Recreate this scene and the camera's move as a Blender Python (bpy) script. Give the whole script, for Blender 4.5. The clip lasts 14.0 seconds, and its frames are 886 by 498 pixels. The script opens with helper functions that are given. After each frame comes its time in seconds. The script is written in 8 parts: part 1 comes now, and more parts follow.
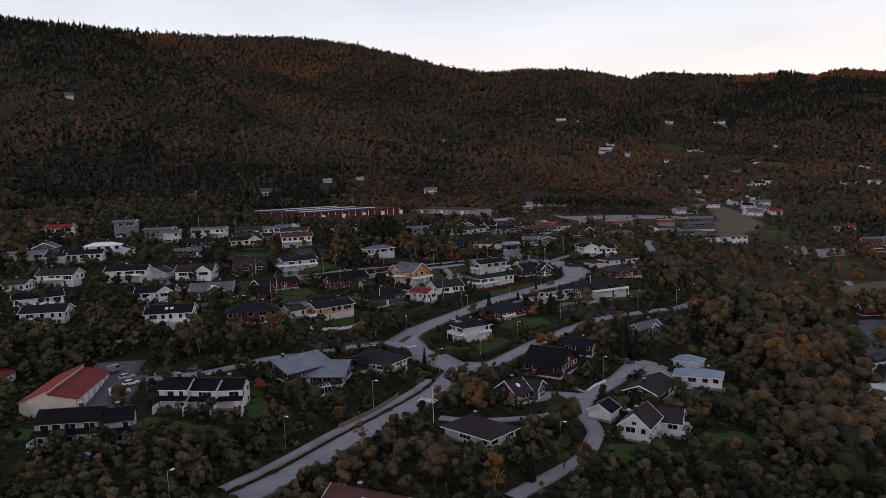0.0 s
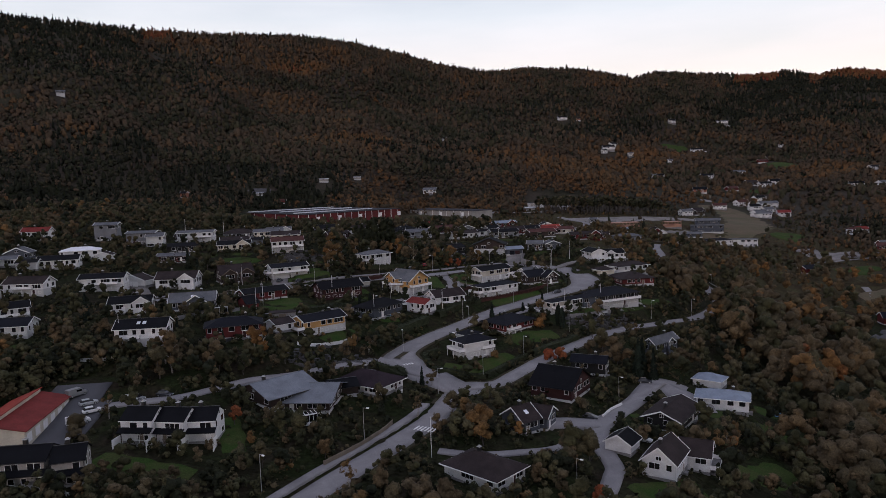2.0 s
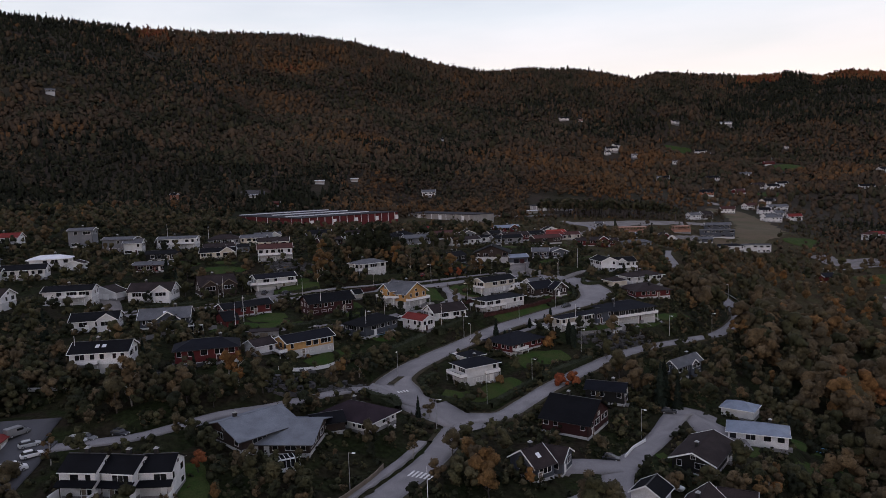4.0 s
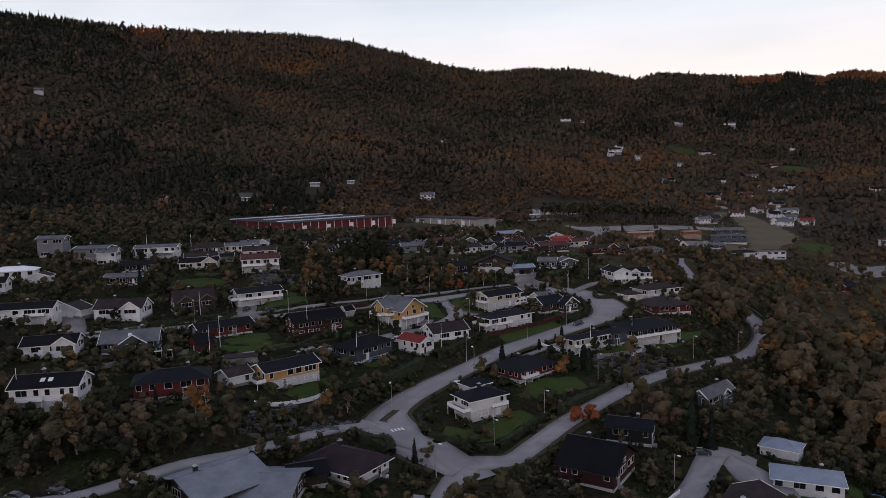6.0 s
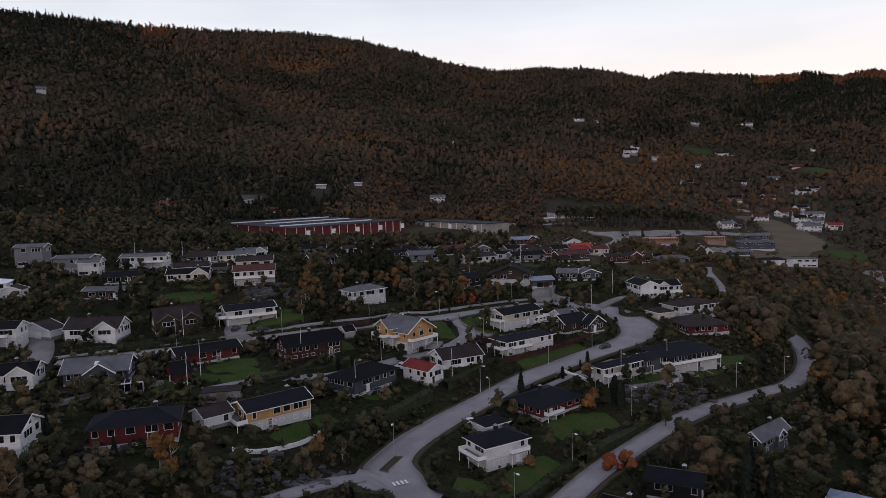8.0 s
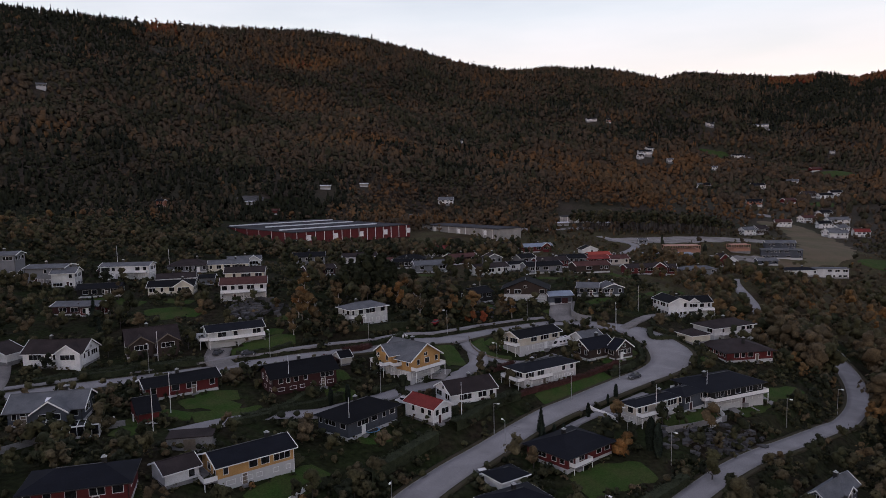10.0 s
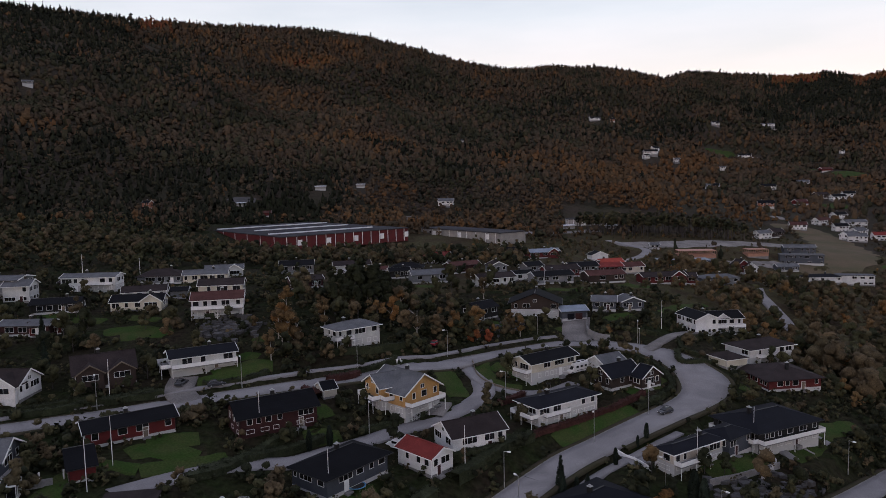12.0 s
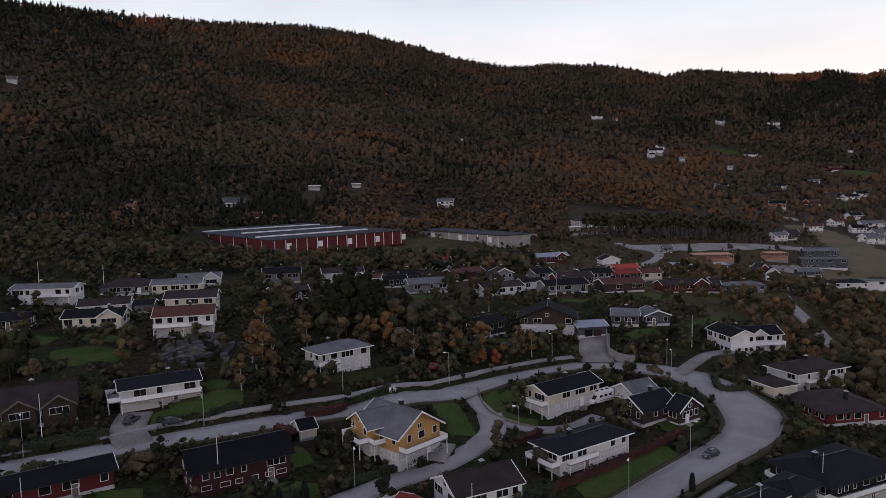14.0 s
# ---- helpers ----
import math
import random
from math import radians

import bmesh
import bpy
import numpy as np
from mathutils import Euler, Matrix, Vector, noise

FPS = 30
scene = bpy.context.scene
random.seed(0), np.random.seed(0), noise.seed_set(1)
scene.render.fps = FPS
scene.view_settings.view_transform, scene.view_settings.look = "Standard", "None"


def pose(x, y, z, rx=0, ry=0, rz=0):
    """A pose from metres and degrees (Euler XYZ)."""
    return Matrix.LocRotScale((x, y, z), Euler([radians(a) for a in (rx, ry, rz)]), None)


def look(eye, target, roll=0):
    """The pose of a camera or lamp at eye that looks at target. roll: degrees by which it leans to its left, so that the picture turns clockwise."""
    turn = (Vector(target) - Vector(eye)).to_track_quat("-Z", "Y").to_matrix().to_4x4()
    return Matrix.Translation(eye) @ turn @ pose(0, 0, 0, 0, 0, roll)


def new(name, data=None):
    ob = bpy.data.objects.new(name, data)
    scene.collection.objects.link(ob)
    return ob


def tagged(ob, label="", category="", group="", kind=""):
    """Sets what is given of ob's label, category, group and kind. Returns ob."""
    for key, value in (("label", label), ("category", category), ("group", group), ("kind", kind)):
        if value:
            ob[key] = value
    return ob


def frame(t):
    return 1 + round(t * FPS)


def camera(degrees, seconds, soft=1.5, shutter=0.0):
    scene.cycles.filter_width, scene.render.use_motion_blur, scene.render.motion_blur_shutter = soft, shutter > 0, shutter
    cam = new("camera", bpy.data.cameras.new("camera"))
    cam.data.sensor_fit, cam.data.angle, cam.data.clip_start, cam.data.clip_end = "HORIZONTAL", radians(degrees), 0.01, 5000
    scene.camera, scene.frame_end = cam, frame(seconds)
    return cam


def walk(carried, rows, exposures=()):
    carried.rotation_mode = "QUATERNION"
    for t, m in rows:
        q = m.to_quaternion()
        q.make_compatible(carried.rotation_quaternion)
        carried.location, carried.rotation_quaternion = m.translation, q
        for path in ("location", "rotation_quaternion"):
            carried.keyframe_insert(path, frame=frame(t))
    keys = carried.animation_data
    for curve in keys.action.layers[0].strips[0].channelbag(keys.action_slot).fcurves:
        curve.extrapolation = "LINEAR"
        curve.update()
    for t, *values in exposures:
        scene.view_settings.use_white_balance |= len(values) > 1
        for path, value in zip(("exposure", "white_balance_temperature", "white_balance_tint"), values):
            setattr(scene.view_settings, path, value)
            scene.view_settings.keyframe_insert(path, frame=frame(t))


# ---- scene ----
cam = camera(64.4, 14.0, soft=0.7)
# seconds, eye, target, roll
PATH = [
    (0, (-0.088, 3.902, 69.588), (-0.071, 5.892, 69.392), -2.0),
    (0.5, (-0.077, 8.619, 69.796), (-0.059, 10.609, 69.6), -2.0),
    (1, (-0.045, 13.695, 69.998), (-0.027, 15.686, 69.8), -2.0),
    (1.5, (0.049, 19.177, 70.323), (0.068, 21.167, 70.124), -1.9),
    (2, (0.115, 25.091, 70.465), (0.134, 27.081, 70.267), -1.9),
    (2.5, (0.098, 31.019, 70.678), (0.119, 33.009, 70.482), -1.8),
    (3, (0.31, 37.245, 70.943), (0.33, 39.236, 70.747), -1.8),
    (5.5, (0.529, 69.241, 72.738), (0.552, 71.232, 72.544), -1.7),
    (6, (0.467, 75.789, 73.107), (0.491, 77.779, 72.914), -1.7),
    (6.5, (0.463, 82.144, 73.588), (0.487, 84.135, 73.395), -1.6),
    (7, (0.622, 88.857, 74.158), (0.638, 90.847, 73.964), -1.6),
    (7.5, (0.674, 95.752, 74.37), (0.679, 97.743, 74.178), -1.7),
    (8, (0.65, 102.624, 74.936), (0.645, 104.615, 74.744), -1.6),
    (10.5, (0.165, 136.186, 77.444), (0.137, 138.176, 77.251), -1.2),
    (11, (-0.044, 143.398, 77.651), (-0.071, 145.389, 77.458), -1.2),
    (11.5, (-0.08, 150.678, 77.68), (-0.106, 152.668, 77.487), -1.2),
    (12, (0.061, 158.006, 77.687), (0.034, 159.997, 77.494), -1.2),
    (12.5, (-0.104, 165.475, 77.573), (-0.129, 167.466, 77.38), -1.2),
    (13, (-0.22, 172.603, 77.41), (-0.246, 174.594, 77.218), -1.2),
    (13.5, (-0.509, 179.67, 77.347), (-0.534, 181.661, 77.154), -1.2),
    (14, (-0.835, 186.808, 77.209), (-0.858, 188.798, 77.016), -1.2),
]
walk(cam, [(t, look(eye, target, roll)) for t, eye, target, roll in PATH], [(0, -0.05, 5780, 27), (14, -0.05, 5780, 27)])

# ---- sky and sun ----
SUN_AZ, SUN_EL = 205.0, 7.0      # compass angle from +y towards +x, and height, in degrees
world = bpy.data.worlds.new("dusk_sky")
scene.world = world
world.use_nodes = True
wt = world.node_tree
wt.nodes.clear()
sky = wt.nodes.new("ShaderNodeTexSky")
sky.sky_type, sky.sun_disc = "NISHITA", False
sky.sun_elevation, sky.sun_rotation = radians(SUN_EL), radians(SUN_AZ)
sky.air_density, sky.dust_density, sky.ozone_density = 1.0, 1.5, 1.0
hazy = wt.nodes.new("ShaderNodeMix")
hazy.data_type, hazy.blend_type = "RGBA", "MIX"
coord = wt.nodes.new("ShaderNodeTexCoord")
stretch = wt.nodes.new("ShaderNodeMapping")
stretch.inputs["Scale"].default_value = (1.0, 1.6, 5.0)
cloud = wt.nodes.new("ShaderNodeTexNoise")
cloud.inputs["Scale"].default_value, cloud.inputs["Detail"].default_value, cloud.inputs["Roughness"].default_value = 1.7, 6, 0.55
veil = wt.nodes.new("ShaderNodeMapRange")
veil.inputs["From Min"].default_value, veil.inputs["From Max"].default_value = 0.35, 0.65
veil.inputs["To Min"].default_value, veil.inputs["To Max"].default_value = 0.68, 0.92
hazy.inputs["B"].default_value = (6.6, 6.4, 6.1, 1)      # thin high cloud, in the sky's own units
# the sky is brightest near the horizon after sunset
split, glow_low, lift = wt.nodes.new("ShaderNodeSeparateXYZ"), wt.nodes.new("ShaderNodeMapRange"), wt.nodes.new("ShaderNodeVectorMath")
glow_low.inputs["From Min"].default_value, glow_low.inputs["From Max"].default_value = 0.05, 0.55
lift.operation = "MULTIPLY"
band = wt.nodes.new("ShaderNodeValToRGB")      # warm low, pale cyan above, blue overhead
band.color_ramp.elements[0].position, band.color_ramp.elements[0].color = 0.0, (1.55, 1.31, 1.0, 1)
band.color_ramp.elements[1].position, band.color_ramp.elements[1].color = 1.0, (0.78, 0.84, 0.93, 1)
for at, c in ((0.13, (1.44, 1.31, 1.06, 1)), (0.33, (1.15, 1.22, 1.09, 1))):
    band.color_ramp.elements.new(at).color = c
back = wt.nodes.new("ShaderNodeBackground")
back.inputs["Strength"].default_value = 0.13
wout = wt.nodes.new("ShaderNodeOutputWorld")
for a, b in ((coord.outputs["Generated"], stretch.inputs["Vector"]), (stretch.outputs["Vector"], cloud.inputs["Vector"]),
             (cloud.outputs["Fac"], veil.inputs["Value"]), (veil.outputs["Result"], hazy.inputs["Factor"]),
             (sky.outputs["Color"], hazy.inputs["A"]), (coord.outputs["Generated"], split.inputs["Vector"]), (split.outputs["Z"], glow_low.inputs["Value"]), (glow_low.outputs["Result"], band.inputs["Fac"]), (band.outputs["Color"], lift.inputs[1]),
             (hazy.outputs["Result"], lift.inputs[0]), (lift.outputs["Vector"], back.inputs["Color"]),
             (back.outputs["Background"], wout.inputs["Surface"])):
    wt.links.new(a, b)
sun_way = Vector((math.sin(radians(SUN_AZ)) * math.cos(radians(SUN_EL)), math.cos(radians(SUN_AZ)) * math.cos(radians(SUN_EL)), math.sin(radians(SUN_EL))))
sun = new("sun", bpy.data.lights.new("sun", "SUN"))
sun.data.energy, sun.data.angle, sun.data.color = 0.5, radians(25), (1.0, 0.86, 0.74)      # veiled by high cloud
sun.matrix_world = look(sun_way * 1000, (0, 0, 0))

# ---- materials ----
def mat(name, colour, rough=0.8, scale=1.0, vary=0.25, bump=0.15, fine=9.0, metal=0.0, tint=None, tone=False, each=0.0, gloss=0.5, island=0.0, warp=0.0, sparse=0.0, relief=0.05, soft=0.0):
    """A node material: base colour with blotches and grain at two scales and a slight relief. tint: the colour of the blotches;
    soft: how much the light falls on a crown's rounded clumps instead of each single leaf; tone: brightness by the mesh's own tone attribute; each: spread from object to object; island: from piece to piece."""
    m = bpy.data.materials.new(name)
    m.use_nodes = True
    nt = m.node_tree
    nt.nodes.clear()
    out, bsdf = nt.nodes.new("ShaderNodeOutputMaterial"), nt.nodes.new("ShaderNodeBsdfPrincipled")
    nt.links.new(bsdf.outputs["BSDF"], out.inputs["Surface"])
    geo = nt.nodes.new("ShaderNodeNewGeometry")
    big, small = nt.nodes.new("ShaderNodeTexNoise"), nt.nodes.new("ShaderNodeTexNoise")
    for node, s, d in ((big, scale, 3), (small, scale * fine, 4)):
        nt.links.new(geo.outputs["Position"], node.inputs["Vector"])
        node.inputs["Scale"].default_value, node.inputs["Detail"].default_value = s, d
    big.inputs["Distortion"].default_value = warp
    ramp = nt.nodes.new("ShaderNodeMapRange")
    ramp.inputs["From Min"].default_value, ramp.inputs["From Max"].default_value = 0.35, 0.65
    nt.links.new(big.outputs["Fac"], ramp.inputs["Value"])
    mix = nt.nodes.new("ShaderNodeMix")
    mix.data_type = "RGBA"
    nt.links.new(ramp.outputs["Result"], mix.inputs["Factor"])
    dark = tint or tuple(c * (1 - vary) for c in colour)
    mix.inputs["A"].default_value, mix.inputs["B"].default_value = (*colour, 1), (*dark, 1)
    value = nt.nodes.new("ShaderNodeMapRange")
    value.inputs["From Min"].default_value, value.inputs["From Max"].default_value = 0.3, 0.7
    value.inputs["To Min"].default_value, value.inputs["To Max"].default_value = 1 - vary * 0.7, 1 + vary * 0.7
    nt.links.new(small.outputs["Fac"], value.inputs["Value"])
    last = value.outputs["Result"]

    def times(socket, lo, hi):
        span, mul = nt.nodes.new("ShaderNodeMapRange"), nt.nodes.new("ShaderNodeMath")
        span.inputs["To Min"].default_value, span.inputs["To Max"].default_value = lo, hi
        mul.operation = "MULTIPLY"
        nt.links.new(socket, span.inputs["Value"])
        nt.links.new(last, mul.inputs[0])
        nt.links.new(span.outputs["Result"], mul.inputs[1])
        return mul.outputs["Value"]

    if each:
        last = times(nt.nodes.new("ShaderNodeObjectInfo").outputs["Random"], 1 - each, 1 + each)
    if island:
        last = times(geo.outputs["Random Per Island"], 1 - island, 1 + island)
    scaled = nt.nodes.new("ShaderNodeVectorMath")
    scaled.operation = "SCALE"
    nt.links.new(mix.outputs["Result"], scaled.inputs["Vector"])
    nt.links.new(last, scaled.inputs["Scale"])
    colour_out = scaled.outputs["Vector"]
    if tone:
        # each tree's own leaf colour, from green through olive and ochre to rust
        att = nt.nodes.new("ShaderNodeAttribute")
        att.attribute_name = "tone"
        hues = nt.nodes.new("ShaderNodeValToRGB")
        hues.color_ramp.elements[0].color, hues.color_ramp.elements[1].color = (0.16, 0.23, 0.19, 1), (1.9, 0.66, 0.42, 1)
        for at, c in ((0.14, (0.30, 0.40, 0.29, 1)), (0.32, (0.58, 0.67, 0.45, 1)), (0.5, (0.80, 0.76, 0.62, 1)), (0.65, (1.0, 0.87, 0.64, 1)), (0.8, (1.32, 0.99, 0.57, 1)), (0.93, (1.8, 1.1, 0.52, 1))):
            hues.color_ramp.elements.new(at).color = c
        mul = nt.nodes.new("ShaderNodeVectorMath")
        mul.operation = "MULTIPLY"
        nt.links.new(att.outputs["Fac"], hues.inputs["Fac"])
        nt.links.new(colour_out, mul.inputs[0])
        nt.links.new(hues.outputs["Color"], mul.inputs[1])
        colour_out = mul.outputs["Vector"]
    nt.links.new(colour_out, bsdf.inputs["Base Color"])
    bsdf.inputs["Roughness"].default_value, bsdf.inputs["Metallic"].default_value = rough, metal
    bsdf.inputs["Specular IOR Level"].default_value = gloss
    if sparse:
        # leaves with gaps between them
        specks, cut = nt.nodes.new("ShaderNodeTexNoise"), nt.nodes.new("ShaderNodeMath")
        specks.inputs["Scale"].default_value, specks.inputs["Detail"].default_value = sparse, 1
        nt.links.new(geo.outputs["Position"], specks.inputs["Vector"])
        cut.operation = "GREATER_THAN"
        cut.inputs[1].default_value = 0.38
        nt.links.new(specks.outputs["Fac"], cut.inputs[0])
        nt.links.new(cut.outputs["Value"], bsdf.inputs["Alpha"])
    if soft:
        swell, turned, own, both, unit = (nt.nodes.new(k) for k in ("ShaderNodeAttribute", "ShaderNodeVectorTransform", "ShaderNodeVectorMath", "ShaderNodeVectorMath", "ShaderNodeVectorMath"))
        swell.attribute_name = "swell"
        turned.vector_type, turned.convert_from, turned.convert_to = "VECTOR", "OBJECT", "WORLD"
        own.operation, both.operation, unit.operation = "SCALE", "ADD", "NORMALIZE"
        own.inputs["Scale"].default_value = 1 - soft
        nt.links.new(swell.outputs["Vector"], turned.inputs["Vector"])
        nt.links.new(geo.outputs["Normal"], own.inputs["Vector"])
        nt.links.new(turned.outputs["Vector"], both.inputs[0])
        nt.links.new(own.outputs["Vector"], both.inputs[1])
        nt.links.new(both.outputs["Vector"], unit.inputs["Vector"])
        nt.links.new(unit.outputs["Vector"], bsdf.inputs["Normal"])
    elif bump:
        rel = nt.nodes.new("ShaderNodeBump")
        rel.inputs["Strength"].default_value, rel.inputs["Distance"].default_value = bump, relief
        nt.links.new(small.outputs["Fac"], rel.inputs["Height"])
        nt.links.new(rel.outputs["Normal"], bsdf.inputs["Normal"])
    return m


def boards(name, colour, rough=0.7, across=6.0, vary=0.2, upright=False, deep=0.6, gloss=0.3):
    """Painted timber cladding or ribbed roofing: regular joints as relief, with weathering."""
    m = mat(name, colour, rough, 0.35, vary, 0.0, 14.0, each=0.06, gloss=gloss)
    nt = m.node_tree
    bsdf = next(n for n in nt.nodes if n.type == "BSDF_PRINCIPLED")
    tex, wave, rel = nt.nodes.new("ShaderNodeTexCoord"), nt.nodes.new("ShaderNodeTexWave"), nt.nodes.new("ShaderNodeBump")
    wave.wave_type, wave.bands_direction, wave.wave_profile = "BANDS", "DIAGONAL" if upright else "Z", "SAW"
    wave.inputs["Scale"].default_value = across / 20.0 * 3.1
    nt.links.new(tex.outputs["Object"], wave.inputs["Vector"])
    rel.inputs["Strength"].default_value, rel.inputs["Distance"].default_value = deep, 0.03
    nt.links.new(wave.outputs["Fac"], rel.inputs["Height"])
    nt.links.new(rel.outputs["Normal"], bsdf.inputs["Normal"])
    return m


M = {
    "white": boards("white_paint", (0.61, 0.61, 0.615)), "cream": boards("cream_paint", (0.52, 0.48, 0.39)), "yellow": boards("yellow_paint", (0.42, 0.24, 0.085)),
    "red": boards("barn_red_paint", (0.095, 0.012, 0.012)), "darkred": boards("dark_red_stain", (0.035, 0.009, 0.009)), "grey": boards("grey_paint", (0.16, 0.165, 0.18)),
    "pale": boards("pale_grey_paint", (0.50, 0.51, 0.50)), "black": boards("black_stain", (0.01, 0.0095, 0.0095)), "brown": boards("brown_stain", (0.034, 0.022, 0.018)),
    "slate": boards("slate_blue_paint", (0.055, 0.062, 0.078)), "beige": boards("beige_paint", (0.46, 0.42, 0.36)), "green": boards("green_paint", (0.09, 0.16, 0.12)),
    "drift": boards("weathered_grey_boards", (0.27, 0.255, 0.24)), "r_slate": boards("pale_slate_roof", (0.15, 0.165, 0.19), 0.7, 2.0, 0.25, gloss=0.08), "rust": boards("red_brick_wall", (0.24, 0.10, 0.06)), "concrete": mat("grey_concrete", (0.2, 0.195, 0.195), 0.9, 0.5, 0.3), "lime": mat("whitewashed_masonry", (0.42, 0.42, 0.42), 0.9, 0.6, 0.1),
    "r_black": boards("black_tile_roof", (0.0065, 0.007, 0.009), 0.75, 3.0, 0.3, gloss=0.06), "r_blue": boards("blue_black_steel_roof", (0.0085, 0.0095, 0.014), 0.7, 3.0, 0.25, gloss=0.06),
    "r_brown": boards("brown_tile_roof", (0.032, 0.025, 0.025), 0.85, 3.0, 0.3, gloss=0.08), "r_grey": boards("grey_slate_roof", (0.11, 0.115, 0.125), 0.8, 2.6, 0.3, gloss=0.06),
    "r_red": boards("red_tile_roof", (0.16, 0.03, 0.026), 0.8, 3.0, 0.25, gloss=0.08), "r_orange": boards("orange_tile_roof", (0.27, 0.05, 0.035), 0.8, 3.0, 0.2, gloss=0.08),
    "r_pale": boards("pale_blue_steel_roof", (0.19, 0.225, 0.28), 0.5, 2.0, 0.2, gloss=0.08), "r_white": boards("white_steel_roof", (0.62, 0.64, 0.68), 0.5, 2.0, 0.12),
    "r_rust": boards("red_brown_tile_roof", (0.075, 0.034, 0.03), 0.85, 3.0, 0.3, gloss=0.08), "r_plum": boards("plum_tile_roof", (0.026, 0.018, 0.023), 0.8, 3.0, 0.3, gloss=0.08),
    "trim": mat("white_trim_paint", (0.7, 0.7, 0.7), 0.5, 1.5, 0.1, 0.0), "soot": mat("black_chimney_metal", (0.009, 0.009, 0.01), 0.5, 2, 0.3),
    "steel": mat("galvanised_steel", (0.45, 0.46, 0.47), 0.45, 2, 0.15, 0.0, metal=0.8), "rubber": mat("black_rubber", (0.015, 0.015, 0.015), 0.9, 3, 0.2),
    "asphalt": mat("worn_asphalt", (0.2, 0.191, 0.193), 0.9, 0.12, 0.28, 0.3, 40.0, tint=(0.145, 0.138, 0.141), warp=1.0), "gravel": mat("grey_gravel", (0.19, 0.175, 0.165), 0.95, 0.12, 0.45, 0.5, 30),
    "r_felt": mat("dark_roofing_felt", (0.05, 0.05, 0.055), 0.95, 0.1, 0.3, 0.2, 12.0, gloss=0.06), "tarmac": mat("dark_new_tarmac", (0.062, 0.062, 0.068), 0.9, 0.15, 0.25, 0.3, 40.0), "paving": mat("pale_paving", (0.19, 0.185, 0.185), 0.9, 0.3, 0.2, 0.2, 20), "kerb": mat("granite_kerb", (0.2, 0.195, 0.19), 0.85, 2, 0.3),
    "marking": mat("white_road_marking", (0.7, 0.7, 0.68), 0.7, 1.5, 0.25, 0.0), "grass": mat("autumn_lawn", (0.026, 0.05, 0.011), 0.95, 0.22, 0.4, 0.8, 14, tint=(0.042, 0.052, 0.017), gloss=0.05),
    "meadow": mat("dry_meadow", (0.115, 0.088, 0.06), 0.95, 0.05, 0.3, 0.5, 30, tint=(0.08, 0.074, 0.044), gloss=0.05),
    "verge": mat("rough_verge", (0.04, 0.038, 0.022), 0.95, 0.3, 0.4, 0.6, 18, tint=(0.052, 0.043, 0.03), gloss=0.05),
    "soil": mat("scrub_and_soil", (0.021, 0.017, 0.011), 0.98, 0.06, 0.7, 1.0, 14, tint=(0.0145, 0.0195, 0.007), relief=0.5, warp=1.5, gloss=0.05),
    "rough": mat("rough_autumn_grass", (0.05, 0.046, 0.022), 0.98, 0.05, 0.5, 0.8, 14, tint=(0.036, 0.026, 0.016), relief=0.3, warp=1.5, gloss=0.05),
    "litter": mat("leaf_litter_and_undergrowth", (0.042, 0.033, 0.026), 0.98, 0.02, 0.35, 0.6, 20, tint=(0.031, 0.030, 0.019), relief=0.8, gloss=0.05),
    "rock": mat("grey_rock", (0.062, 0.06, 0.061), 0.9, 0.3, 0.45, 0.8, 8, tint=(0.034, 0.033, 0.034)), "bark": mat("grey_bark", (0.06, 0.05, 0.045), 0.95, 3, 0.4, 0.5),
    "birchbark": mat("pale_birch_bark", (0.32, 0.30, 0.27), 0.85, 3, 0.5, 0.3), "leaf": mat("mixed_leaves", (0.115, 0.094, 0.067), 0.8, 0.3, 0.5, 0.0, 9, tone=True, island=0.1, gloss=0.05, sparse=2.6, soft=0.75),
    "needle": mat("spruce_needles", (0.018, 0.025, 0.018), 0.85, 0.4, 0.4, 0.0, 10, each=0.25, island=0.3, gloss=0.05, sparse=3.0, soft=0.6), "hedge": mat("clipped_hedge_leaves", (0.04, 0.047, 0.025), 0.85, 0.6, 0.4, 0.0, 9, island=0.3, gloss=0.1, soft=0.6),
    "redhedge": mat("red_brown_hedge_leaves", (0.07, 0.031, 0.026), 0.85, 0.6, 0.35, 0.0, 9, island=0.3, gloss=0.1, soft=0.6),
    "heath": mat("far_woodland_leaves", (0.072, 0.060, 0.051), 0.95, 0.012, 0.3, 0.0, 55, tint=(0.066, 0.052, 0.045), tone=True, gloss=0.05, island=0.12, soft=0.75),
    "wood": boards("weathered_wood", (0.16, 0.13, 0.10), 0.85, 5.0, 0.3), "rawwood": mat("new_timber", (0.36, 0.19, 0.13), 0.8, 1.0, 0.2), "cloth": mat("blue_cloth", (0.08, 0.25, 0.42), 0.8, 2, 0.2),
    "carpaint": mat("dark_car_paint", (0.035, 0.037, 0.042), 0.25, 1, 0.1, 0.0, gloss=0.6), "carwhite": mat("white_car_paint", (0.68, 0.68, 0.68), 0.3, 1, 0.08, 0.0, gloss=0.6),
    "cargrey": mat("grey_car_paint", (0.16, 0.165, 0.17), 0.3, 1, 0.1, 0.0, gloss=0.6), "carred": mat("red_car_paint", (0.24, 0.015, 0.02), 0.3, 1, 0.1, 0.0, gloss=0.6), "carsilver": mat("silver_car_paint", (0.42, 0.44, 0.45), 0.3, 1, 0.1, 0.0, metal=0.3),
}
glass = bpy.data.materials.new("dark_window_glass")
glass.use_nodes = True
gb = glass.node_tree.nodes["Principled BSDF"]
